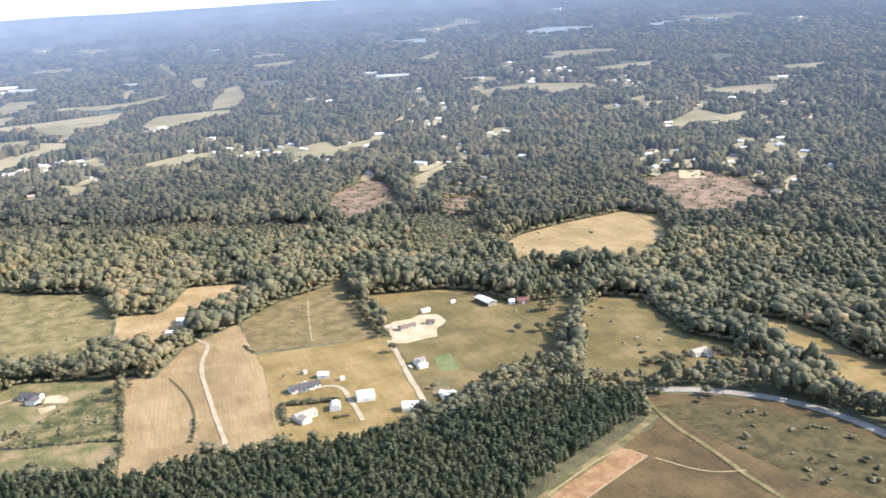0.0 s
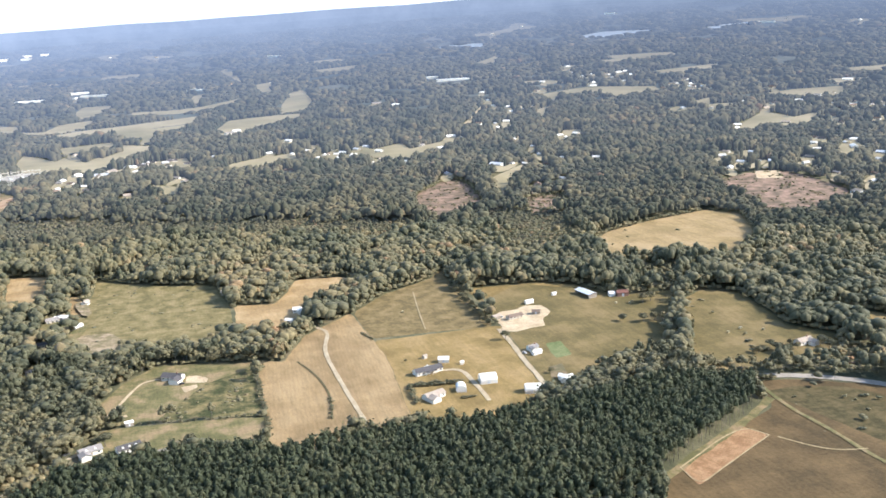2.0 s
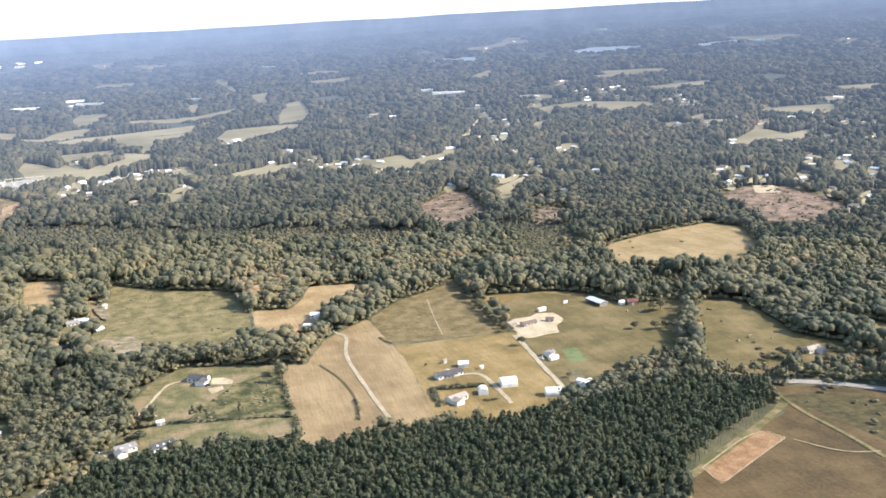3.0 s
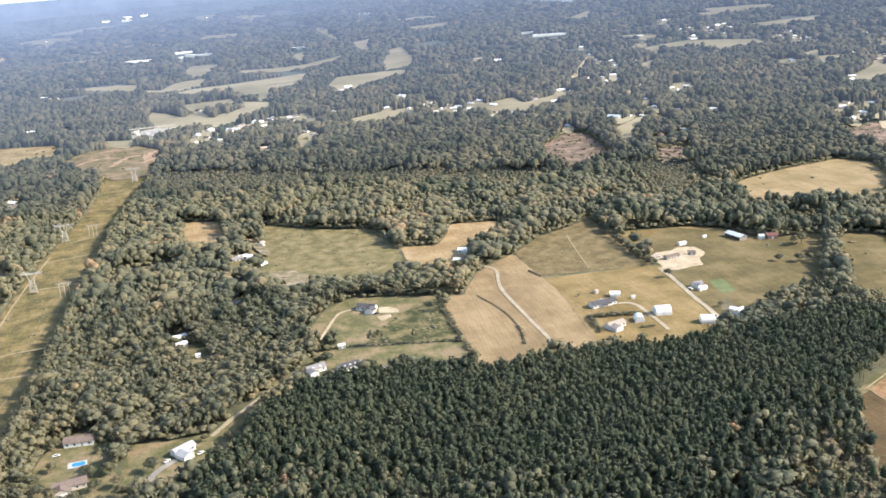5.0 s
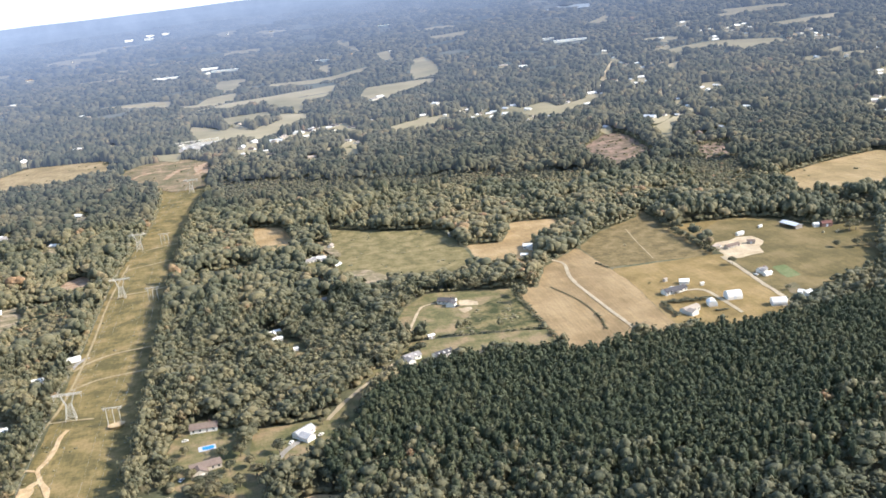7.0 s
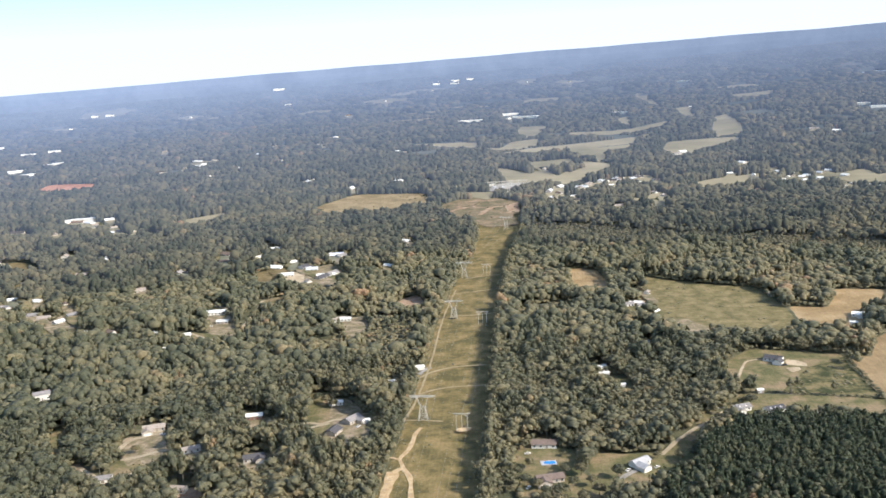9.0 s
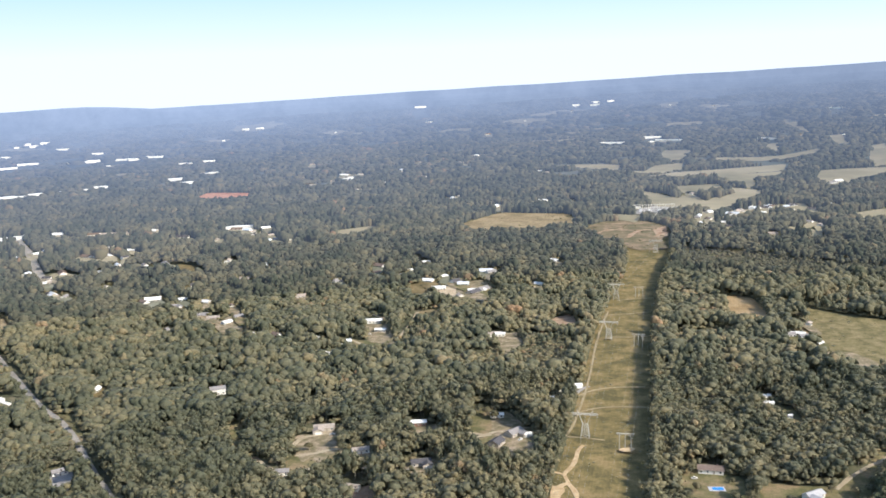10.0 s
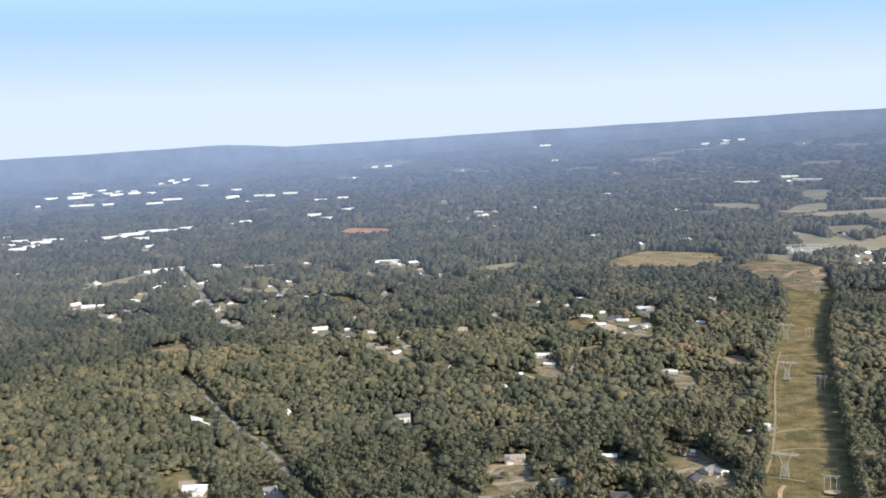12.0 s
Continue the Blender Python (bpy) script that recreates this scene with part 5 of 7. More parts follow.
cottage(-1060, 2570, 55, 25, "grey_roof", "white")
cottage(-961, 2676, 115, 23, "grey_metal", "white")
cottage(-1349, 2989, 30, 27, "grey_roof", "tan_wall")
cottage(-848, 2449, 130, 21, "grey_roof", "white")
cottage(-957, 2926, 150, 37, "grey_roof", "white")
cottage(-482, 1891, 30, 22, "brown_roof", "tan_wall")
cottage(-631, 2086, 30, 14, "brown_roof", "white")
cottage(-676, 2012, 40, 11, "tan_roof", "white")
cottage(-418, 1927, 160, 12, "dark_roof", "white")
cottage(-413, 1267, 140, 14, "white_metal", "tan_wall")
cottage(-477, 1914, 155, 16, "white_metal", "white")
cottage(-487, 1901, 85, 21, "white_metal", "white")
cottage(-854, 3863, 55, 33, "brown_roof", "white")
cottage(-498, 1184, 40, 14, "grey_roof", "white")
cottage(-495, 1075, 60, 18, "grey_roof", "white")
cottage(-505, 1058, 60, 19, "dark_roof", "tan_wall")
cottage(-526, 1106, 5, 15, "grey_metal", "white")
cottage(-519, 1038, 120, 11, "tan_roof", "white")
cottage(-506, 2478, 165, 24, "tan_roof", "white")
cottage(-532, 2521, 5, 17, "white_metal", "white")
cottage(-171, 1683, 70, 16, "grey_metal", "white")
cottage(-148, 1727, 60, 18, "white_metal", "white")
cottage(-107, 1705, 160, 23, "grey_metal", "white")
cottage(-87, 1746, 90, 21, "grey_roof", "white")
cottage(-57, 1768, 145, 20, "white_metal", "white")
cottage(-32, 1778, 115, 21, "white_metal", "white")
cottage(-129, 1567, 170, 12, "dark_roof", "tan_wall")
cottage(17, 1807, 105, 16, "grey_roof", "white")
cottage(43, 1753, 10, 15, "dark_roof", "white")
cottage(-394, 1663, 20, 13, "brown_roof", "white")
cottage(-134, 878, 155, 9, "white_metal", "white")
cottage(-146, 874, 20, 11, "grey_roof", "white")
cottage(-424, 1109, 155, 12, "white_metal", "white")
cottage(22, 1573, 65, 14, "tan_roof", "white")
cottage(197, 1577, 145, 17, "brown_roof", "white")
cottage(284, 1782, 55, 13, "white_metal", "tan_wall")
cottage(355, 1740, 115, 14, "grey_metal", "tan_wall")
cottage(387, 1696, 125, 14, "white_metal", "white")
cottage(1331, 2773, 80, 13, "grey_roof", "white")
cottage(1458, 2583, 170, 12, "white_metal", "white")
cottage(1399, 2543, 50, 13, "grey_roof", "white")
cottage(1354, 2834, 40, 8, "grey_roof", "white")
cottage(1307, 2655, 155, 10, "white_metal", "white")
cottage(1346, 2636, 140, 9, "white_metal", "white")
cottage(1235, 2465, 75, 11, "brown_roof", "white")
cottage(1333, 2447, 5, 10, "white_metal", "white")
cottage(1347, 2676, 30, 9, "white_metal", "white")
cottage(855, 2190, 105, 9, "dark_roof", "white")
cottage(889, 2110, 15, 10, "tan_roof", "tan_wall")
cottage(867, 2140, 145, 12, "tan_roof", "white")
cottage(718, 1850, 75, 11, "white_metal", "tan_wall")
cottage(906, 2137, 110, 8, "white_metal", "white")
cottage(771, 2082, 25, 8, "white_metal", "white")
cottage(818, 2073, 5, 11, "white_metal", "white")
cottage(860, 2093, 160, 8, "white_metal", "white")
cottage(1028, 1269, 160, 12, "white_metal", "white")
cottage(1105, 1347, 105, 13, "dark_roof", "white")
cottage(1214, 1293, 120, 8, "brown_roof", "white")
cottage(1549, 1832, 90, 8, "brown_roof", "white")
cottage(1391, 1631, 160, 9, "dark_roof", "white")
cottage(1256, 1473, 55, 10, "brown_roof", "tan_wall")
cottage(1293, 1492, 55, 10, "brown_roof", "white")
cottage(1472, 1586, 70, 9, "grey_metal", "tan_wall")
cottage(1103, 1362, 85, 13, "brown_roof", "white")
cottage(1406, 2114, 10, 11, "white_metal", "white")
cottage(1417, 2237, 25, 14, "white_metal", "tan_wall")
cottage(1413, 2173, 75, 12, "white_metal", "white")
cottage(1448, 2224, 140, 13, "dark_roof", "tan_wall")
cottage(1377, 2275, 0, 9, "brown_roof", "white")
cottage(1389, 2195, 105, 9, "white_metal", "white")
cottage(1571, 2138, 25, 9, "white_metal", "white")
cottage(1468, 1623, 15, 11, "grey_roof", "white")
cottage(1350, 1783, 35, 9, "white_metal", "white")
cottage(1494, 1854, 175, 10, "dark_roof", "white")
cottage(1444, 1655, 145, 8, "white_metal", "white")
cottage(1314, 1863, 35, 9, "white_metal", "white")
cottage(729, 1765, 80, 10, "grey_metal", "white")
cottage(623, 1493, 70, 12, "white_metal", "white")
cottage(561, 1274, 110, 10, "grey_metal", "white")
cottage(421, 1402, 90, 14, "grey_metal", "white")
cottage(641, 1440, 65, 10, "white_metal", "white")
cottage(649, 1577, 95, 10, "white_metal", "tan_wall")
cottage(564, 1422, 110, 9, "white_metal", "tan_wall")
cottage(692, 1410, 135, 13, "white_metal", "white")
cottage(309, 1756, 75, 8, "white_metal", "tan_wall")
cottage(328, 1670, 75, 12, "white_metal", "tan_wall")
cottage(285, 1709, 65, 11, "white_metal", "white")
cottage(347, 1807, 145, 12, "brown_roof", "tan_wall")
cottage(293, 1713, 60, 11, "brown_roof", "white")
cottage(266, 1781, 130, 12, "white_metal", "tan_wall")
cottage(303, 1663, 5, 11, "white_metal", "white")
cottage(-54, 1775, 45, 10, "white_metal", "white")
cottage(-50, 1714, 10, 10, "white_metal", "tan_wall")
cottage(-18, 1805, 155, 11, "dark_roof", "white")
cottage(-87, 1740, 60, 12, "tan_roof", "white")
cottage(-26, 1789, 30, 12, "brown_roof", "white")
cottage(3, 1787, 20, 12, "grey_metal", "tan_wall")
cottage(7, 1750, 120, 12, "dark_roof", "white")
cottage(903, 1221, 135, 12, "grey_metal", "white")
cottage(867, 1305, 165, 13, "white_metal", "tan_wall")
cottage(927, 1306, 90, 11, "grey_metal", "tan_wall")
cottage(896, 1332, 110, 12, "tan_roof", "white")
cottage(-174, 1663, 165, 10, "grey_roof", "white")
cottage(-134, 1610, 170, 8, "white_metal", "white")
cottage(-175, 1603, 65, 11, "grey_metal", "tan_wall")
cottage(-152, 1652, 115, 10, "white_metal", "white")
cottage(362, 1602, 55, 8, "tan_roof", "white")
cottage(397, 1555, 105, 10, "white_metal", "white")
cottage(386, 1582, 95, 10, "grey_metal", "white")
cottage(342, 1573, 80, 10, "white_metal", "white")
cottage(315, 2998, 10, 9, "grey_roof", "white")
cottage(312, 3373, 40, 11, "brown_roof", "tan_wall")
cottage(417, 3121, 175, 9, "white_metal", "white")
cottage(444, 3305, 10, 8, "white_metal", "white")
cottage(-1375, 1068, 145, 11, "brown_roof", "tan_wall")
cottage(-1273, 1062, 165, 11, "tan_roof", "white")
cottage(-1344, 1096, 20, 10, "white_metal", "white")
cottage(-1275, 1020, 110, 11, "tan_roof", "tan_wall")
cottage(-1247, 1062, 140, 11, "grey_roof", "tan_wall")
cottage(-1339, 1007, 40, 9, "brown_roof", "white")
cottage(-1274, 1026, 70, 13, "tan_roof", "white")
cottage(-1270, 1015, 100, 13, "white_metal", "white")
cottage(-1128, 1084, 40, 9, "tan_roof", "white")
cottage(-1085, 1017, 135, 10, "dark_roof", "white")
cottage(-997, 1115, 160, 11, "grey_metal", "white")
cottage(-1052, 1004, 95, 12, "grey_roof", "white")
cottage(-1137, 1100, 125, 12, "tan_roof", "white")
cottage(-1150, 1115, 10, 12, "dark_roof", "white")
cottage(-1029, 1064, 175, 10, "grey_roof", "white")
cottage(-1349, 1251, 80, 12, "white_metal", "white")
cottage(-1291, 1302, 70, 11, "white_metal", "white")
cottage(-1288, 1329, 35, 10, "white_metal", "tan_wall")
cottage(-1359, 1297, 20, 12, "grey_metal", "white")
cottage(-1352, 1264, 85, 10, "white_metal", "white")
cottage(-1465, 1388, 75, 11, "grey_roof", "white")
cottage(-770, 918, 45, 11, "grey_roof", "white")
cottage(-866, 960, 125, 10, "grey_roof", "white")
cottage(-875, 964, 15, 9, "grey_roof", "tan_wall")
cottage(-846, 989, 60, 9, "grey_roof", "white")
cottage(-817, 922, 15, 13, "grey_roof", "white")
cottage(-800, 969, 120, 9, "brown_roof", "white")
cottage(-941, 1487, 55, 12, "tan_roof", "white")
cottage(-988, 1522, 40, 10, "tan_roof", "white")
cottage(-888, 1440, 120, 9, "white_metal", "white")
cottage(-916, 1447, 0, 11, "grey_roof", "white")
cottage(-925, 1434, 75, 11, "grey_metal", "white")
cottage(-978, 1497, 100, 10, "dark_roof", "white")
cottage(-622, 1278, 130, 9, "tan_roof", "white")
cottage(-664, 1175, 45, 11, "brown_roof", "white")
cottage(-624, 1154, 90, 12, "grey_roof", "tan_wall")
cottage(-618, 1193, 50, 9, "white_metal", "white")
cottage(-605, 1249, 15, 12, "white_metal", "white")
cottage(-561, 1153, 55, 11, "white_metal", "white")
cottage(-915, 2256, 35, 8, "dark_roof", "tan_wall")
cottage(-1058, 2432, 25, 11, "grey_metal", "tan_wall")
cottage(-934, 2326, 45, 8, "white_metal", "tan_wall")
cottage(-1032, 2046, 145, 8, "dark_roof", "tan_wall")
cottage(-1192, 2521, 110, 9, "dark_roof", "tan_wall")
cottage(-1101, 2395, 90, 9, "tan_roof", "tan_wall")
cottage(-1829, 1817, 55, 7, "white_metal", "tan_wall")
cottage(-2016, 1956, 75, 11, "tan_roof", "white")
cottage(-1711, 1741, 40, 9, "grey_roof", "white")
cottage(-1949, 1917, 15, 10, "brown_roof", "tan_wall")
cottage(-1827, 1816, 15, 10, "brown_roof", "white")
cottage(-1113, 1276, 65, 12, "dark_roof", "white")
cottage(-1135, 1339, 15, 12, "white_metal", "white")
cottage(-1149, 1278, 120, 10, "dark_roof", "white")
cottage(-1194, 1371, 95, 8, "dark_roof", "white")
cottage(-1148, 1291, 140, 11, "white_metal", "white")
cottage(-123, 843, 45, 9, "white_metal", "tan_wall")
cottage(-153, 737, 20, 9, "grey_roof", "white")
cottage(-118, 921, 65, 8, "tan_roof", "white")
cottage(-149, 804, 5, 8, "dark_roof", "white")
warehouse(926, 3009, -12, 53, 21)
warehouse(965, 2895, -8, 109, 18)
warehouse(-134, 3383, -13, 97, 17)
warehouse(-331, 3379, 2, 85, 17)
warehouse(196, 3277, -17, 52, 14)
warehouse(158, 3253, -19, 31, 10)
warehouse(581, 4076, -26, 57, 12)
warehouse(2116, 3957, -37, 49, 14)
warehouse(2439, 3256, -41, 66, 18)
warehouse(-3055, 3224, 39, 62, 25)
warehouse(-3037, 3285, 27, 48, 22)
warehouse(-2986, 3343, 26, 41, 20)
warehouse(-2932, 3331, 51, 56, 19)
warehouse(-2871, 3379, 41, 57, 18)
warehouse(-2795, 3403, 34, 56, 19)
warehouse(-2900, 3058, 26, 102, 20)
warehouse(-2802, 3101, 42, 56, 14)
warehouse(-2629, 3151, 37, 77, 16)
warehouse(-2605, 3254, 30, 77, 17)
warehouse(-2441, 3286, 24, 46, 24)
warehouse(-2376, 3306, 35, 53, 19)
warehouse(-2356, 3342, 45, 76, 23)
warehouse(-2267, 3364, 18, 66, 18)
warehouse(-2209, 3370, 42, 55, 24)
warehouse(-2155, 3429, 18, 67, 19)
warehouse(-2871, 3593, 26, 32, 15)
warehouse(-2818, 3630, 47, 42, 12)
warehouse(-2859, 3637, 32, 36, 15)
warehouse(-2797, 3678, 42, 38, 14)
warehouse(-2453, 3516, 24, 60, 15)
warehouse(-2662, 3592, 26, 52, 11)
warehouse(-1967, 2166, 44, 82, 21)
warehouse(-1992, 2096, 48, 63, 20)
warehouse(-1985, 2025, 44, 53, 19)
warehouse(-1868, 1970, 25, 49, 24)
warehouse(-2008, 2007, 41, 38, 14)
warehouse(-1906, 2241, 49, 46, 13)
warehouse(-1912, 2178, 48, 34, 11)
warehouse(-1859, 2272, 51, 36, 13)
warehouse(-1811, 2399, 40, 54, 21)
warehouse(-1806, 2322, 37, 25, 12)
warehouse(-1661, 2596, 40, 56, 19)
warehouse(-1560, 2457, 40, 43, 14)
warehouse(-1995, 1912, 45, 33, 13)
warehouse(-2133, 1976, 31, 48, 20)
warehouse(-1903, 3173, 22, 63, 15)
warehouse(-1838, 3238, 28, 76, 15)
warehouse(-2029, 4100, 17, 29, 19)
warehouse(-1969, 4126, 19, 36, 18)
warehouse(-1631, 2753, 19, 46, 12)
warehouse(-1418, 1474, 35, 18, 8)
warehouse(-1427, 1459, 33, 21, 6)
warehouse(-1438, 1446, 36, 14, 7)
warehouse(-1454, 1439, 42, 14, 5)
warehouse(-1464, 1426, 40, 13, 6)
warehouse(-1470, 1405, 30, 11, 6)
warehouse(-505, 4523, 15, 46, 16)
warehouse(-419, 4520, -4, 43, 20)
warehouse(-417, 4551, 17, 39, 16)
warehouse(-345, 4559, 17, 35, 17)
warehouse(-1185, 4283, 13, 36, 9)
warehouse(-363, 3375, 18, 52, 20)
warehouse(-182, 3517, 13, 71, 19)
warehouse(-1274, 4508, 21, 56, 13)
warehouse(-2408, 2076, 61, 40, 22)
warehouse(-2255, 1974, 35, 61, 18)
warehouse(-2157, 1929, 45, 49, 17)
warehouse(-2094, 1768, 54, 52, 17)
warehouse(-2180, 1985, 42, 40, 13)
warehouse(-2099, 1825, 47, 46, 14)
warehouse(-2204, 1863, 32, 32, 15)
warehouse(-1029, 1570, 18, 44, 12)
warehouse(-1049, 1561, 42, 37, 10)
warehouse(-1661, 2567, 25, 30, 12)
warehouse(-1431, 1525, 46, 19, 7)
warehouse(-1618, 2789, 16, 41, 12)
warehouse(-1063, 2413, 19, 41, 11)
warehouse(-3144, 3173, 48, 57, 12)
warehouse(-3074, 3228, 46, 64, 11)
warehouse(-3101, 3308, 27, 60, 13)
warehouse(-3061, 3398, 56, 56, 12)
warehouse(-2968, 3391, 23, 45, 14)
warehouse(-2893, 3421, 24, 49, 12)


# ---- power lines ----
def lattice_tower(x, y, turn):
    """A waisted lattice tower: two braced masts, pinched at half height, under a wide crossarm."""
    e = stand("lattice_tower", x, y, turn, "pale weathered steel lattice power tower with wide crossarm", "power tower", "steel towers along the corridor")
    base, waist, mid, top = 3.5, 1.9, 11.5, 18.6
    for sx in (-1, 1):
        for sy in (-1, 1):
            part("leg", strut(bmesh.new(), (sx * base, sy * 2.4, -0.5), (sx * waist, sy * 0.9, mid), 0.3), "steel", e)
            part("upper_leg", strut(bmesh.new(), (sx * waist, sy * 0.9, mid), (sx * 4.4, sy * 0.8, top), 0.27), "steel", e)
    for i in range(4):
        z0, z1 = i * mid / 4, (i + 1) * mid / 4
        w0, w1 = base - (base - waist) * z0 / mid, base - (base - waist) * z1 / mid
        d0, d1 = 2.4 - 1.5 * z0 / mid, 2.4 - 1.5 * z1 / mid
        for s in (-1, 1):
            for a, b in (((-w0, s * d0, z0), (w1, s * d1, z1)), ((w0, s * d0, z0), (-w1, s * d1, z1)), ((s * w0, -d0, z0), (s * w1, d1, z1)), ((s * w0, d0, z0), (s * w1, -d1, z1)), ((-w1, s * d1, z1), (w1, s * d1, z1))):
                part("brace", strut(bmesh.new(), a, b, 0.12), "steel", e)
    for s in (-1, 1):
        for k in range(4):
            u, v = k / 4, (k + 1) / 4
            a, b = waist + (4.4 - waist) * u, waist + (4.4 - waist) * v
            part("upper_brace", strut(bmesh.new(), (s * a, -0.85, mid + (top - mid) * u), (s * b, 0.85, mid + (top - mid) * v), 0.13), "steel", e)
        part("peak", strut(strut(bmesh.new(), (s * 4.6, 0, top + 0.9), (s * 5.6, 0, top + 3.0), 0.2), (s * 6.6, 0, top + 0.9), (s * 5.6, 0, top + 3.0), 0.17), "steel", e)
    for s in (-1, 1):
        arm = part("crossarm", strut(bmesh.new(), (-10.2, s * 0.6, top + 0.8), (10.2, s * 0.6, top + 0.8), 0.25), "steel", e)
        part("lower_chord", strut(bmesh.new(), (-8.6, s * 0.6, top - 0.2), (8.6, s * 0.6, top - 0.2), 0.22), "steel", arm)
        for k in range(12):
            part("lacing", strut(bmesh.new(), (-10 + k * 1.7 + 0.6 * (s > 0), -0.6 * s, top + 0.8), (-8.6 + k * 1.5, 0.6 * s, top - 0.2), 0.13), "steel", arm)
    for px in (-9.2, 0, 9.2):
        part("insulator", strut(bmesh.new(), (px, 0, top - 0.2), (px, 0, top - 2.6), 0.18), "concrete", e)
    return e


def utility_pole(x, y, turn):
    e = stand("utility_pole", x, y, turn, "weathered three-pole wooden power frame on mown grass", "power pole", "wooden pole frames along the corridor")
    for px in (-4.2, 0, 4.2):
        part("pole", strut(bmesh.new(), (px, 0, -0.8), (px, 0, 13.2), 0.32), "steel", e)
        part("insulator", strut(bmesh.new(), (px * 1.3, 0, 12.7), (px * 1.3, 0, 11.3), 0.2), "concrete", e)
    part("crossarm", strut(bmesh.new(), (-6.6, 0, 12.8), (6.6, 0, 12.8), 0.32), "steel", e)
    part("brace", strut(strut(bmesh.new(), (-4.2, 0, 10.5), (0, 0, 13.2), 0.2), (4.2, 0, 10.5), (0, 0, 13.2), 0.2), "steel", e)
    return e


TOWERS = [(-361, 323), (-347, 573), (-331, 853), (-323, 1036), (-263, 1339), (-249, 1659)]
FRAMES = [(-333, 303), (-317, 551), (-301, 829), (-295, 1049)]
first_tower = lattice_tower(*TOWERS[0], -4)
for x, y in TOWERS:
    YARDS.append((x, y, 10))
    if (x, y) != TOWERS[0]:
        copy_thing(first_tower, pose(x, y, float(ground(x, y)) + 0.3, 0, 0, -4))
for x, y in FRAMES:
    utility_pole(x, y, -4)
field("dirt_scar", "sandclay", *ellipse(-316, 548, 6.5, 4, 20))
field("dirt_scar", "track", *ellipse(-331, 852, 5, 3, 10))


def cable(spots, across, high, label):
    """One conductor, sagging from tower to tower."""
    bm = bmesh.new()
    last = None
    for (ax, ay), (bx, by) in zip(spots[:-1], spots[1:]):
        for k in range(10 if (bx, by) != spots[-1] else 11):
            u = k / 10
            x, y = ax + (bx - ax) * u + across, ay + (by - ay) * u
            z = float(ground(x, y)) + high - 4 * 6.0 * u * (1 - u)
            ring = [bm.verts.new((x + c, y, z + d)) for c, d in ((0.03, 0), (-0.015, 0.026), (-0.015, -0.026))]
            if last:
                for i in range(3):
                    bm.faces.new((last[i], last[(i + 1) % 3], ring[(i + 1) % 3], ring[i]))
            last = ring
    tagged(part("power_cable", bm, "wire", None), label, "cable", "conductors along the corridor")


for a in (-9.2, 0, 9.2):
    cable(TOWERS, a, 16.0, "thin sagging aluminium conductor between steel towers")
for a in (-5.6, 5.6):
    cable(TOWERS, a, 21.6, "thin overhead ground wire between tower peaks")
for a in (-5.5, 0, 5.5):
    cable(FRAMES, a, 11.8, "thin sagging conductor between wooden pole frames")


def gantry(e, x, y, wide, high):
    g = part("gantry", strut(bmesh.new(), (x - wide / 2, y, high), (x + wide / 2, y, high), 0.7), "steel", e)
    for s in (-1, 1):
        part("post", strut(bmesh.new(), (x + s * wide / 2, y, -0.3), (x + s * wide / 2, y, high + 2), 0.6), "steel", g)


def substation(x, y, turn):
    """A switchyard: rows of steel gantries, transformers, busbars and a control house."""
    e = stand("substation", x, y, turn, "pale steel substation switchyard on grey gravel", "substation")
    for i in range(5):
        for j in range(3):
            gantry(e, -34 + i * 17, -22 + j * 20, 12, 9 + 3 * (j == 1))
    for i in range(4):
        bm = boxed(-31 + i * 18, -12, -0.3, -25 + i * 18, -7, 4.2)
        bmesh.ops.bevel(bm, geom=bm.edges[:], offset=0.4, segments=1, affect="EDGES")
        t = part("transformer", bm, "grey_metal", e)
        for k in range(3):
            part("bushing", strut(bmesh.new(), (-30 + i * 18 + k * 2, -9.5, 4), (-30 + i * 18 + k * 2, -9.5, 6.4), 0.5), "concrete", t)
    for j in range(3):
        part("busbar", strut(bmesh.new(), (-36, -17 + j * 14, 6), (38, -17 + j * 14, 6), 0.3), "wire", e)
    house = part("control_house", gable_wall(18, 9, 3.6, 1.2), "white", e)
    house.matrix_basis = pose(-30, 30, 0)
    roof = part("control_house_roof", gable_roof(18, 9, 3.6, 1.2), "white_metal", e)
    roof.matrix_basis = pose(-30, 30, 0)


substation(-249, 1771, 10)


# ---- yard things ----
def swimming_pool(x, y, turn):
    e = stand("swimming_pool", x, y, turn, "blue backyard pool with a pale concrete rim", "pool")
    bm = bmesh.new()
    rim = [(3.9, 0), (3.4, 1.9), (1.9, 2.4), (0, 2.0), (-1.8, 2.4), (-3.4, 1.9), (-3.9, 0), (-3.4, -2.0), (0, -2.4), (3.4, -2.0)]
    lo = [bm.verts.new((a, b, -0.1)) for a, b in rim]
    up = [bm.verts.new((a, b, 0.25)) for a, b in rim]
    bm.faces.new(up)
    for i in range(len(rim)):
        bm.faces.new((lo[i], lo[(i + 1) % len(rim)], up[(i + 1) % len(rim)], up[i]))
    part("water", bm, "pool_blue", e, "clear blue pool water")
    part("deck", boxed(-6.0, -3.4, -0.1, 4.6, 3.4, 0.15), "concrete", e, "pale concrete pool deck")
    YARDS.append((x, y, 10))


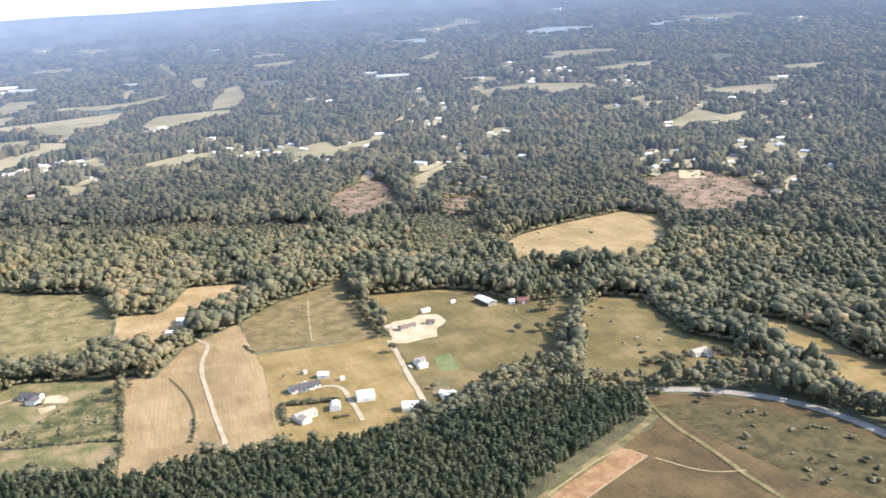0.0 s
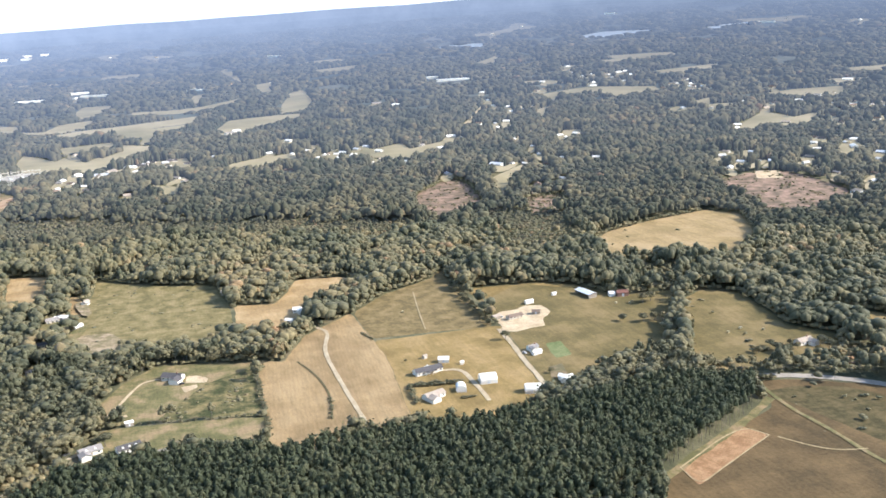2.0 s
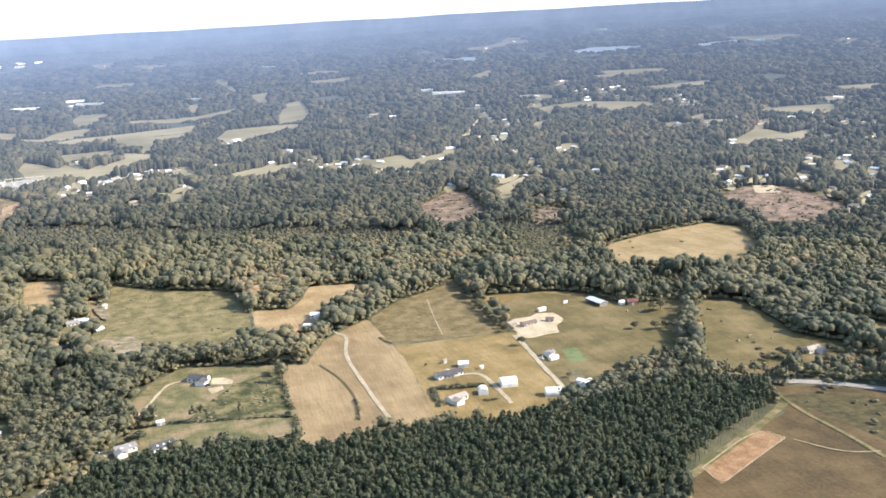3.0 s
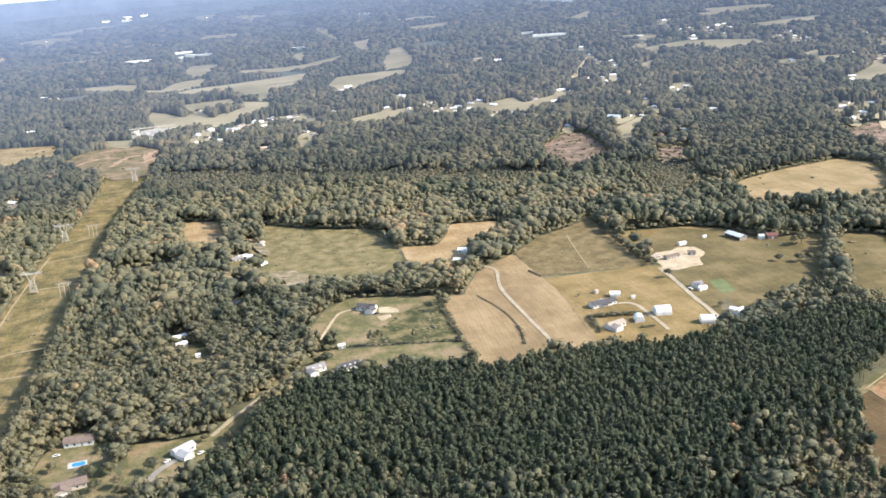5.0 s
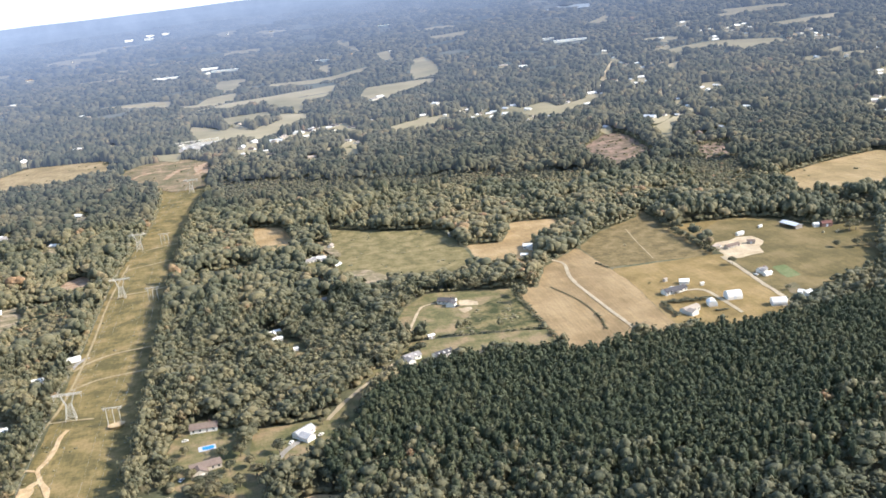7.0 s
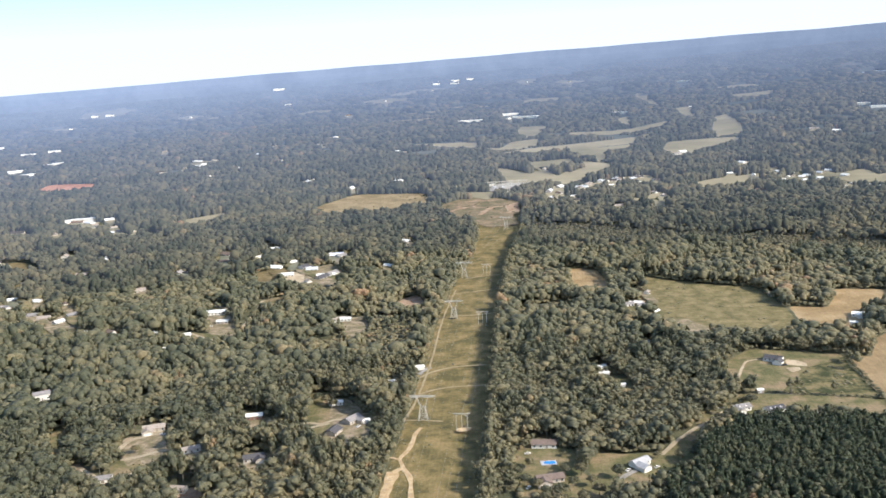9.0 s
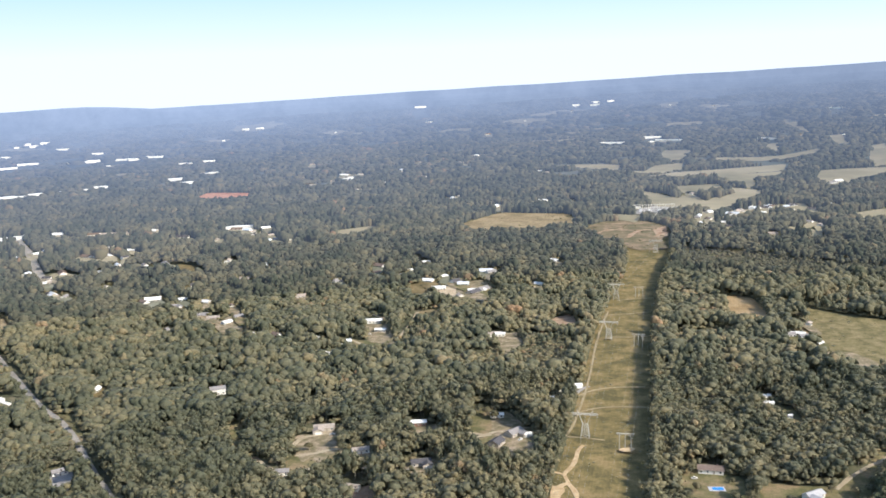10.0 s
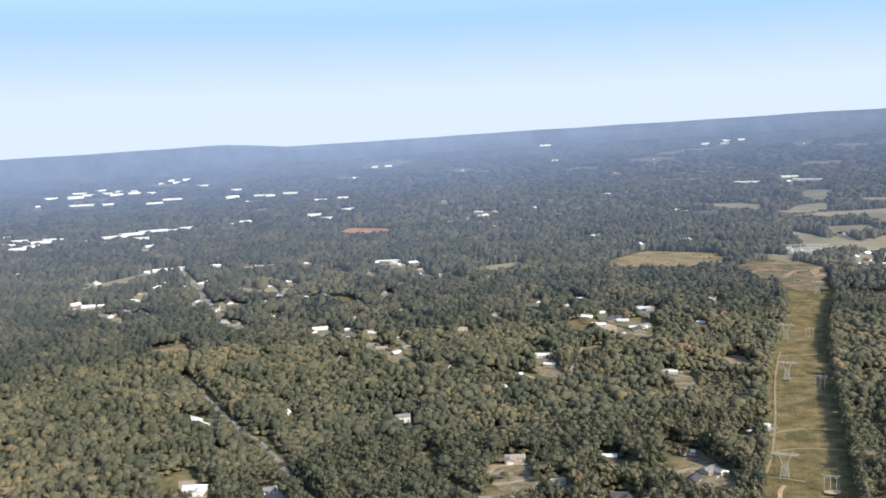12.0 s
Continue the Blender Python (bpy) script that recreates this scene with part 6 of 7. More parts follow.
def car(x, y, turn, paint, label):
    e = stand("car", x, y, turn, label, "car", "parked cars")
    bm = boxed(-2.2, -0.9, 0.35, 2.2, 0.9, 0.95)
    bmesh.ops.bevel(bm, geom=bm.edges[:], offset=0.12, segments=2, affect="EDGES")
    part("body", bm, paint, e)
    bm = boxed(-1.3, -0.78, 0.9, 0.9, 0.78, 1.45)
    for v in bm.verts:
        if v.co.z > 1.3:
            v.co.x *= 0.7
    part("cabin", bm, "window", e)
    part("car_roof", boxed(-0.85, -0.7, 1.45, 0.58, 0.7, 1.5), paint, e)
    for wx in (-1.35, 1.35):
        for wy in (-0.85, 0.85):
            bm = bmesh.new()
            bmesh.ops.create_cone(bm, cap_ends=True, segments=10, radius1=0.34, radius2=0.34, depth=0.22)
            bmesh.ops.transform(bm, matrix=pose(wx, wy, 0.34, 90, 0, 0), verts=bm.verts[:])
            part("wheel", bm, "rubber", e)


def bale(x, y, turn):
    e = stand("hay_bale", x, y, turn, "round pale hay bale lying on pasture", "hay bale", "hay bales in the pasture")
    bm = bmesh.new()
    bmesh.ops.create_cone(bm, cap_ends=True, segments=14, radius1=0.95, radius2=0.95, depth=1.7)
    bmesh.ops.bevel(bm, geom=bm.edges[:], offset=0.1, segments=2, affect="EDGES")
    bmesh.ops.transform(bm, matrix=pose(0, 0, 0.85, 90, 0, 0), verts=bm.verts[:])
    part("bale", bm, "straw_bale", e)


swimming_pool(-257, 489, 5)
for x, y, a, paint in ((-188, 476, 40, "white"), (-265, 453, 80, "black_paint"), (-273, 452, 60, "white"), (-46, 668, 20, "black_paint"), (-122, 576, 30, "white"), (209, 620, 100, "white"), (131, 624, 5, "white"), (-396, 563, 60, "white"),
                       (-545, 560, 10, "white"), (227, 709, 30, "white"), (-207, 473, 50, "white"), (-271, 504, 10, "white"), (-773, 445, 20, "white"), (-592, 857, 0, "white"), (77, 800, 60, "blue_paint")):
    car(x, y, a, paint, {"white": "white parked car on a house drive", "black_paint": "black parked car on a house drive", "blue_paint": "blue parked car beside the farmhouse"}[paint])
for x, y in ((375, 593), (389, 597), (391, 598), (404, 587), (334, 701), (345, 696), (349, 699), (227, 742), (153, 762)):
    bale(x, y, (x * 37) % 180)

# ---- woods ----
# the fence line between the upper field and the main pasture stays open
LANES.append((np.array([(107.0, 704.0), (160.0, 697.0), (211.0, 690.0)]), 6.0))
SCRUB = [
    [(-245, 1397), (-25, 1276), (157, 1190), (287, 1108), (246, 1028), (34, 1141), (-229, 1224)],
    [(377, 1136), (470, 1087), (427, 943), (356, 859), (311, 938)],
    [(-430, 833), (-361, 807), (-353, 709), (-402, 719)],
    [(-462, 802), (-418, 836), (-361, 830), (-362, 745), (-402, 721), (-464, 762)],
    [(420, 828), (467, 755), (398, 710), (380, 750)],
    [(58, 280), (66, 303), (101, 337), (135, 350), (172, 354), (160, 300), (110, 265)],
    [(345, 524), (385, 538), (445, 540), (458, 500), (440, 462), (415, 478), (380, 507)],
]
PINES = np.array([(-172, 454), (-165, 481), (-125, 527), (-61, 534), (0, 515), (92, 504), (163, 499), (204, 509), (268, 513), (321, 491), (307, 467), (274, 445), (226, 425), (196, 401), (128, 396), (67, 356), (19, 350), (-37, 374), (-107, 420)], float)
rng = np.random.default_rng(7)
ICO = bmesh.new()
bmesh.ops.create_icosphere(ICO, subdivisions=1, radius=1)
ICO_V = np.array([v.co[:] for v in ICO.verts])
ICO_F = np.array([[v.index for v in f.verts] for f in ICO.faces if f.calc_center_median().z > -0.35])
ICO.free()


def join(pieces):
    v, f, k = [], [], 0
    for a, b in pieces:
        v.append(a), f.append(np.asarray(b) + k)
        k += len(a)
    return np.vstack(v), np.vstack(f)


def clumps(count, centre, radius, size):
    """Leaf clumps: small tilted triangles over a rounded form."""
    d = rng.normal(size=(count, 3))
    d[:, 2] = np.abs(d[:, 2]) * 0.9 - 0.25
    d /= np.linalg.norm(d, axis=1)[:, None]
    tilt = d + rng.normal(size=(count, 3)) * 0.45
    tilt /= np.linalg.norm(tilt, axis=1)[:, None]
    s = np.cross(tilt, rng.normal(size=(count, 3)))
    s /= np.linalg.norm(s, axis=1)[:, None]
    t = np.cross(tilt, s)
    at = centre + d * radius * rng.uniform(0.9, 1.22, (count, 1))
    w = size * rng.uniform(0.6, 1.3, (count, 1))
    v = np.stack((at + s * w, at - s * w * 0.5 + t * w * 0.87, at - s * w * 0.5 - t * w * 0.87), 1).reshape(-1, 3)
    return v, np.arange(count * 3).reshape(-1, 3)


def lump(centre, radius, rugged=0.18):
    v = ICO_V * np.array(radius) * rng.uniform(0.98 - rugged, 0.98 + rugged, (12, 1)) + centre
    return v, ICO_F


def trunk_of(h, r):
    a = np.array([0, 2.1, 4.2])
    low = np.stack((np.cos(a) * r, np.sin(a) * r, np.zeros(3)), 1)
    top = np.stack((np.cos(a) * r * 0.5, np.sin(a) * r * 0.5, np.full(3, h)), 1)
    return np.vstack((low, top)), np.array([(0, 1, 4), (0, 4, 3), (1, 2, 5), (1, 5, 4), (2, 0, 3), (2, 3, 5)])


def broadleaf(lobes, cards, leaf=0.075):
    """Crown of a broad-leaved tree 1 m high and about 0.6 m wide."""
    pieces = []
    for i in range(lobes):
        a = i * 2.4 + rng.uniform(0, 1)
        off = 0.0 if i == 0 else rng.uniform(0.13, 0.24)
        c = np.array((math.cos(a) * off, math.sin(a) * off, 0.77 if i == 0 else rng.uniform(0.5, 0.74)))
        r = np.array((0.25, 0.25, 0.2)) * rng.uniform(0.65, 1.05)
        pieces.append(lump(c, r * 0.78, 0.3))
        pieces.append(clumps(cards // lobes, c, r, leaf))
    return join(pieces)


def simple_crown(cards, lobes=1):
    if lobes == 1:
        c, r = np.array((0, 0, 0.62)), np.array((0.42, 0.42, 0.35))
        return join([lump(c, r), clumps(cards, c, r, 0.17)])
    pieces = []
    for i in range(lobes):
        a = i * math.pi + rng.uniform(0, 1)
        c = np.array((math.cos(a) * 0.15, math.sin(a) * 0.15, 0.7 if i == 0 else rng.uniform(0.48, 0.64)))
        r = np.array((0.30, 0.30, 0.26)) * rng.uniform(0.8, 1.15)
        pieces += [lump(c, r), clumps(cards // lobes, c, r, 0.13)]
    return join(pieces)


def far_crown(sides=4):
    a = np.arange(sides) * 2 * math.pi / sides
    low = np.stack((np.cos(a) * 0.42, np.sin(a) * 0.42, np.zeros(sides)), 1) * rng.uniform(0.75, 1.15, (sides, 1))
    mid = np.stack((np.cos(a + 0.6) * 0.44, np.sin(a + 0.6) * 0.48, rng.uniform(0.6, 0.82, sides)), 1) * rng.uniform(0.8, 1.15, (sides, 1))
    f = []
    for i in range(sides):
        j = (i + 1) % sides
        f += [(i, j, sides + i), (j, sides + j, sides + i), (sides + i, sides + j, 2 * sides)]
    return np.vstack((low, mid, [(rng.uniform(-0.15, 0.15), rng.uniform(-0.15, 0.15), 1.0)])), np.array(f)


def pine_crown(cards):
    """A narrow, ragged crown on a bare stem."""
    c, r = np.array((0, 0, 0.68)), np.array((0.15, 0.15, 0.27)) * rng.uniform(0.9, 1.1)
    v, f = lump(c, r)
    v[:, :2] *= (1.25 - 0.6 * np.clip((v[:, 2:] - 0.45) / 0.5, 0, 1))
    d, e = clumps(cards, c, r * np.array((0.95, 0.95, 1.0)), 0.062)
    return join([(v, f), (d, e)])


def planted(name, forms, pts, height, width, tone, material, label):
    """Many trees in one mesh: each spot gets one of the forms, turned, stretched and toned."""
    n = len(pts)
    pick, turn = rng.integers(0, len(forms), n), rng.uniform(0, 2 * math.pi, n)
    z = ground(pts[:, 0], pts[:, 1])
    vs, fs, ts, k = [], [], [], 0
    for i, (v, f) in enumerate(forms):
        w = np.flatnonzero(pick == i)
        if not len(w):
            continue
        c, s = np.cos(turn[w])[:, None], np.sin(turn[w])[:, None]
        x = (v[:, 0] * c - v[:, 1] * s) * width[w, None] + pts[w, 0:1]
        y = (v[:, 0] * s + v[:, 1] * c) * width[w, None] + pts[w, 1:2]
        h = v[None, :, 2] * height[w, None] + z[w, None]
        vs.append(np.stack((x, y, h), -1).reshape(-1, 3))
        fs.append((f[None] + (k + np.arange(len(w)) * len(v))[:, None, None]).reshape(-1, 3))
        ts.append(np.repeat(tone[w], len(v)))
        k += len(w) * len(v)
    ob = new(name, mesh_from(name, np.vstack(vs), np.vstack(fs), material, np.concatenate(ts), smooth=True))
    return tagged(ob, label, "trees", kind="stuff")


def spots(r0, r1, step, az0=-58, az1=63):
    """Jittered spots over a ring sector round the middle of the flight."""
    g = np.arange(-r1, r1, step)
    x, y = np.meshgrid(g, g)
    x = x + (np.arange(len(g)) % 2)[:, None] * step / 2
    p = np.stack((x.ravel(), y.ravel()), 1) + rng.uniform(-0.6, 0.6, (x.size, 2)) * step
    r, az = np.hypot(*p.T), np.degrees(np.arctan2(p[:, 0], p[:, 1]))
    return p[(r >= r0) & (r < r1) & (az > az0) & (az < az1)] + MID


def wooded(p, margin):
    keep = np.ones(len(p), bool)
    for poly in CLEAR:
        lo, hi = poly.min(0) - 12, poly.max(0) + 12
        w = np.flatnonzero(((p > lo) & (p < hi)).all(1) & keep)
        if len(w):
            rim = near_line(p[w], np.vstack((poly, poly[:1]))) < margin
            keep[w[inside(p[w], poly) | rim]] = False
    for line, half in LANES:
        lo, hi = line.min(0) - 15, line.max(0) + 15
        w = np.flatnonzero(((p > lo) & (p < hi)).all(1) & keep)
        if len(w):
            keep[w[near_line(p[w], line) < half + margin]] = False
    for x, y, rad in YARDS:
        keep &= np.hypot(p[:, 0] - x, p[:, 1] - y) > rad
    return p[keep]


def patchy(p, size, seed):
    return np.array([noise.fractal((x / size, y / size, seed), 0.9, 2.0, 3) for x, y in p])


def shade_of(p):
    """How much greener the woods are: to the east and west of the corridor, and before the pines, but for a golden stand."""
    near_by = np.hypot(*(p - MID).T) < 1300
    green = 0.14 * np.clip((p[:, 0] - 60) / 400, 0, 1) + 0.13 * np.clip((-420 - p[:, 0]) / 300, 0, 1)
    green += 0.14 * ((p[:, 1] < 450) & (p[:, 0] > -200) & (p[:, 0] < 200))
    gold = 0.45 * np.clip(1 - np.hypot(p[:, 0] - 98, p[:, 1] - 358) / 45, 0, 1)
    return green * near_by - gold


def wood(name, forms, p, tall, wide, label, material="leaf", soft=0.0):
    low = np.zeros(len(p), bool)
    for poly in SCRUB:
        low |= inside(p + rng.normal(0, 13, p.shape), np.array(poly, float))
    young = low.copy()
    if np.hypot(*(p - MID).T).max() < 1700:
        low |= patchy(p, 30, 31.0) > 0.47
    tone = 0.31 + 0.32 * patchy(p, 90, 3.0) + 0.18 * patchy(p, 380, 6.0) + rng.normal(0, 0.11, len(p)) + np.where(young, 0.17, np.where(low, 0.08, 0)) + np.where(rng.uniform(0, 1, len(p)) < 0.035, 0.38, 0)
    size = np.clip(np.exp(rng.normal(-0.02, 0.34, len(p))), 0.45, 1.85) * (1 + 0.25 * patchy(p, 70, 9.0)) * np.where(low, 0.5, 1)
    spread = np.where(low, 1.7, 1.0)
    size = np.where(young, 0.36 + 0.25 * (size - 0.5), size)
    front = np.zeros(len(p), bool)
    for x, y, rad in LOW:
        front |= np.hypot(p[:, 0] - x, p[:, 1] - y) < rad
    size, spread = size * np.where(front, 0.5, 1), spread * np.where(front, 1.3, 1)
    short = np.zeros(len(p), bool)
    for poly in HEDGES:
        w = np.flatnonzero(((p > poly.min(0)) & (p < poly.max(0))).all(1))
        if len(w):
            short[w[inside(p[w], poly)]] = True
    # groups of darker, narrower evergreens
    dark = (patchy(p, 55, 14.0) + rng.normal(0, 0.12, len(p)) > 0.24) & ~low
    tone, size, spread = tone - np.where(dark, 0.2, 0) - shade_of(p), size * np.where(dark, 1.12, 1), spread * np.where(dark, 0.72, 1)
    return planted(name, forms, p, tall * np.where(young, size ** 1.2, size ** 0.5) * np.where(dark, 1.12, 1.0) * np.where(short, 0.36, 1.0) * np.clip(1 + 0.4 * patchy(p, 170, 21.0) + 0.4 * patchy(p, 48, 22.0), 0.65, 1.5), wide * size * spread * rng.uniform(0.7, 1.25, len(p)), np.clip(tone, 0.02, 0.98), material, label)


near = wooded(spots(360, 790, 4.3, -54, 60), 1.2)
is_pine = inside(near, PINES)
near = near[~is_pine]
# the pines thin out into the broad-leaved wood to the south
south = (near[:, 1] < 450) & (near[:, 0] > -190) & (near[:, 0] < 230)
mixed_in = south & (rng.uniform(0, 1, len(near)) < 0.75 * np.clip(1 - (np.interp(near[:, 0], PINES[11:, 0][::-1], PINES[11:, 1][::-1]) - near[:, 1]) / 70, 0.1, 1))
stray_pines, near = near[mixed_in], near[~mixed_in]
# a close row of tall trees down the east side of the corridor
edge = np.array([(-305, 395), (-299, 522), (-295, 612), (-291, 712), (-283, 886), (-271, 1068), (-242, 1311)], float)
row = np.vstack([a + (b - a) * np.linspace(0, 1, int(np.hypot(*(b - a)) / 2.3))[:, None] for a, b in zip(edge[:-1], edge[1:])])
row = row[(row[:, 1] < 880) | (row[:, 1] > 930)]
row = row[rng.uniform(0, 1, len(row)) < 0.9]
row = row + rng.normal(0, 1.5, row.shape) + (3.0, 0)
FORMS_NEAR = [broadleaf(4, 40, 0.07) for _ in range(10)]
FORMS_MID = [simple_crown(6, 2) for _ in range(10)]
FORMS_DISTANT = [simple_crown(4) for _ in range(8)]
FORMS_FAR = [far_crown() for _ in range(12)]
FORMS_TINY = [far_crown(3) for _ in range(12)]
wood("woodland", FORMS_NEAR, near, 13.0, 10.8, "dense mixed green broad-leaved woodland canopy")
n = len(row)
planted("tree_row", FORMS_NEAR, row, rng.uniform(12, 19, n), rng.uniform(9, 14, n), np.clip(rng.normal(0.3, 0.14, n), 0.02, 0.9), "leaf", "close row of tall green trees beside mown corridor")
w = rng.uniform(0, 1, len(near)) < 0.5
planted("woodland_trunks", [trunk_of(0.6, 0.012)], near[w], np.full(w.sum(), 14.0), np.full(w.sum(), 16.0), np.full(w.sum(), 0.5), "bark", "grey trunks below the woodland canopy")
wood("woodland", FORMS_MID, wooded(spots(790, 1200, 5.3), 2), 12.5, 11.0, "mixed green and olive woodland canopy")
# from here outwards the crowns carry the painted haze emission
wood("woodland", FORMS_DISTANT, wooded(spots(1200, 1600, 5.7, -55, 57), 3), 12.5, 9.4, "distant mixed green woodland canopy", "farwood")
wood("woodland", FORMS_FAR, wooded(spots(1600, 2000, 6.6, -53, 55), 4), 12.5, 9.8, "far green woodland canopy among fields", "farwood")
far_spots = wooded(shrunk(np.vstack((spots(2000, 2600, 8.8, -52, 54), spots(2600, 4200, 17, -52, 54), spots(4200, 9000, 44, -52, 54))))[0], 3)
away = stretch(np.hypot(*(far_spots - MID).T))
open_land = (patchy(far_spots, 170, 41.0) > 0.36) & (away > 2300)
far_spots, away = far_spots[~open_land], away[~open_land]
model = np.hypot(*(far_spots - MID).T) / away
wood("far_woodland", FORMS_TINY, far_spots, 12.5 * model, np.interp(away, (2000, 2600, 2601, 4200, 4201, 9000), (12, 12.5, 19, 24, 42, 64)) * model, "far woodland tinted by painted blue haze near the horizon", "farwood")
# bushes where the woods meet open ground
rims = []
for poly in CLEAR:
    if np.hypot(*(poly.mean(0) - MID)) > 1420:
        continue
    shut = np.vstack((poly, poly[:1]))
    for a, b in zip(shut[:-1], shut[1:]):
        d = b - a
        far = float(np.hypot(*d))
        out = np.array((d[1], -d[0])) / (far + 1e-9)
        for u in np.arange(0.5, max(1, int(far / 2.6))) / max(1, int(far / 2.6)):
            for side in (1, -1):
                rims.append((*(a + d * u + out * side * 2.2), *(a + d * u + out * side * 6.5)))
rims = np.array(rims)
free = np.ones(len(rims), bool)
for poly in CLEAR:
    free &= ~inside(rims[:, :2], poly) & ~inside(rims[:, 2:], poly)
rims = rims[free, :2] + rng.normal(0, 0.7, (free.sum(), 2))
for line, half in LANES:
    rims = rims[near_line(rims, line) > half + 1.5]
for x, y, rad in YARDS:
    rims = rims[np.hypot(rims[:, 0] - x, rims[:, 1] - y) > rad * 0.7]
rims = rims[rng.uniform(0, 1, len(rims)) < 0.8]
n = len(rims)
planted("undergrowth", FORMS_DISTANT, rims, rng.uniform(3, 7.5, n), rng.uniform(5, 9, n), np.clip(rng.normal(0.4, 0.15, n), 0, 1), "leaf", "leafy bushes along the edges of woods")
below = spots(0, 360, 10, -180, 180)
wood("woodland", FORMS_MID, wooded(below, 3), 13.5, 16.5, "mixed green woodland canopy below the flight")
behind = np.vstack((spots(360, 760, 12, 60, 180), spots(360, 760, 12, -180, -54)))
wood("woodland", FORMS_FAR, wooded(behind, 3), 13.0, 17, "green woodland canopy around the houses")
# planted pines, in rows
g = np.arange(-420, 420, 4.4)
u, v = np.meshgrid(g, g)
u, v = u + rng.normal(0, 0.8, u.shape), v + rng.normal(0, 0.8, v.shape)
rows = np.stack((60 + u.ravel() * 0.95 - v.ravel() * 0.31, 430 + u.ravel() * 0.31 + v.ravel() * 0.95), 1)
rows = wooded(rows[inside(rows, PINES)], 1.5)
rows = np.vstack((rows, stray_pines))
n = len(rows)
planted("pine_plantation", [pine_crown(34) for _ in range(10)], rows, rng.uniform(15, 19.5, n), rng.uniform(13, 19, n), np.clip(0.4 + 0.3 * patchy(rows, 60, 5.0) + rng.normal(0, 0.16, n), 0, 1), "pine", "dark green planted pines in close rows")
planted("pine_trunks", [trunk_of(0.5, 0.01)], rows, np.full(n, 17.0), np.full(n, 16.0), np.full(n, 0.5), "bark", "bare brown pine trunks below the crowns")


WEEDY = {"rough_lawn": ("weed_patch", 90, 1.1), "rough_strip": ("bush", 45, 1.0), "brown_field": ("weed_patch", 60, 0.7), "red_clearing": ("bush", 260, 2.6), "strip_meadow": ("bush", 25, 2.0), "yellow_field": ("bush", 5, 1.0), "horse_pasture": ("bush", 12, 1.0), "far_tan_field": ("bush", 30, 1.0), "dirt_area": ("bush", 40, 1.0), "green_pasture": ("weed_patch", 60, 1.3), "power_corridor": ("brush", 700, 0.8)}


# ---- single trees, hedges and weeds ----
def tree_kind(name, lobes, cards, spread, tone, label, material="leaf"):
    """A tree 1 m high: tapered trunk with limbs, and a ragged crown."""
    e = tagged(new(name), label, "tree", "single trees")
    bm = bmesh.new()
    bmesh.ops.create_cone(bm, cap_ends=True, segments=7, radius1=0.03, radius2=0.012, depth=0.62)
    bmesh.ops.translate(bm, vec=(0, 0, 0.29), verts=bm.verts[:])
    for i in range(5):
        a = i * 1.3 + rng.uniform(0, 0.6)
        strut(bm, (0, 0, 0.3 + 0.05 * i), (math.cos(a) * 0.2, math.sin(a) * 0.2, 0.5 + 0.06 * i), 0.016)
    part("trunk", bm, "bark", e)
    v, f = broadleaf(lobes, cards, 0.05)
    v = v * np.array((spread, spread, 1.0))
    ob = new("crown", mesh_from("crown", v, f, material, np.full(len(v), tone), smooth=True))
    ob.parent = e
    return e


KINDS = [tree_kind("tree", 8, 480, s, t, label) for s, t, label in (
    (1.25, 0.25, "broad dark green shade tree standing alone"), (1.1, 0.42, "olive green broad-leaved tree in the open"), (1.0, 0.55, "yellowish green tree beside open grass"), (1.15, 0.15, "deep green rounded tree in a yard"))]
SHRUBS = [tree_kind("shrub", 5, 200, s, t, label) for s, t, label in ((1.6, 0.2, "dark green dense shrub in a row"), (1.8, 0.4, "olive shrub along a fence line"))]
for ob in SHRUBS:
    tagged(ob, "", "shrub", "hedge shrubs")
used = set()


def planted_one(kinds, i, x, y, h, w):
    m = pose(x, y, float(ground(x, y)), 0, 0, (i * 73) % 360) @ Matrix.Diagonal((w, w, h, 1))
    ob = kinds[i % len(kinds)]
    if ob.name in used:
        copy_thing(ob, m @ Matrix.Diagonal((1 / ob.scale.x, 1 / ob.scale.y, 1 / ob.scale.z, 1)))
    else:
        used.add(ob.name)
        ob.matrix_basis = m


def hedge(count, high, wide, a, b):
    for i in range(count):
        u = (i + 0.5) / count
        x, y = a[0] + (b[0] - a[0]) * u + rng.normal(0, 0.4), a[1] + (b[1] - a[1]) * u + rng.normal(0, 0.4)
        planted_one(SHRUBS if high < 5 else KINDS, i, x, y, high * rng.uniform(0.75, 1.2), wide * rng.uniform(0.8, 1.2) * 1.3)


planting = [0]


def lone_tree(x, y, h):
    planted_one(KINDS, planting[0], x, y, h * rng.uniform(0.9, 1.1), h * rng.uniform(0.95, 1.25))
    planting[0] += 1


lone_tree(208, 656, 8)
lone_tree(365, 694, 11)
lone_tree(356, 692, 10)
lone_tree(315, 656, 7)
lone_tree(330, 647, 8)
lone_tree(340, 646, 9)
lone_tree(342, 637, 10)
lone_tree(-99, 580, 9)
lone_tree(-48, 559, 8)
lone_tree(-16, 706, 10)
lone_tree(-20, 705, 9)
lone_tree(15, 673, 4)
lone_tree(385, 554, 7)
lone_tree(385, 545, 7)
lone_tree(368, 545, 7)
lone_tree(422, 540, 8)
lone_tree(422, 532, 9)
lone_tree(400, 550, 6)
lone_tree(400, 541, 6)
lone_tree(382, 541, 8)
lone_tree(387, 536, 8)
lone_tree(210, 575, 5)
lone_tree(119, 641, 3)
lone_tree(221, 719, 8)
lone_tree(222, 731, 7)
lone_tree(-47, 724, 9)
lone_tree(-41, 721, 10)
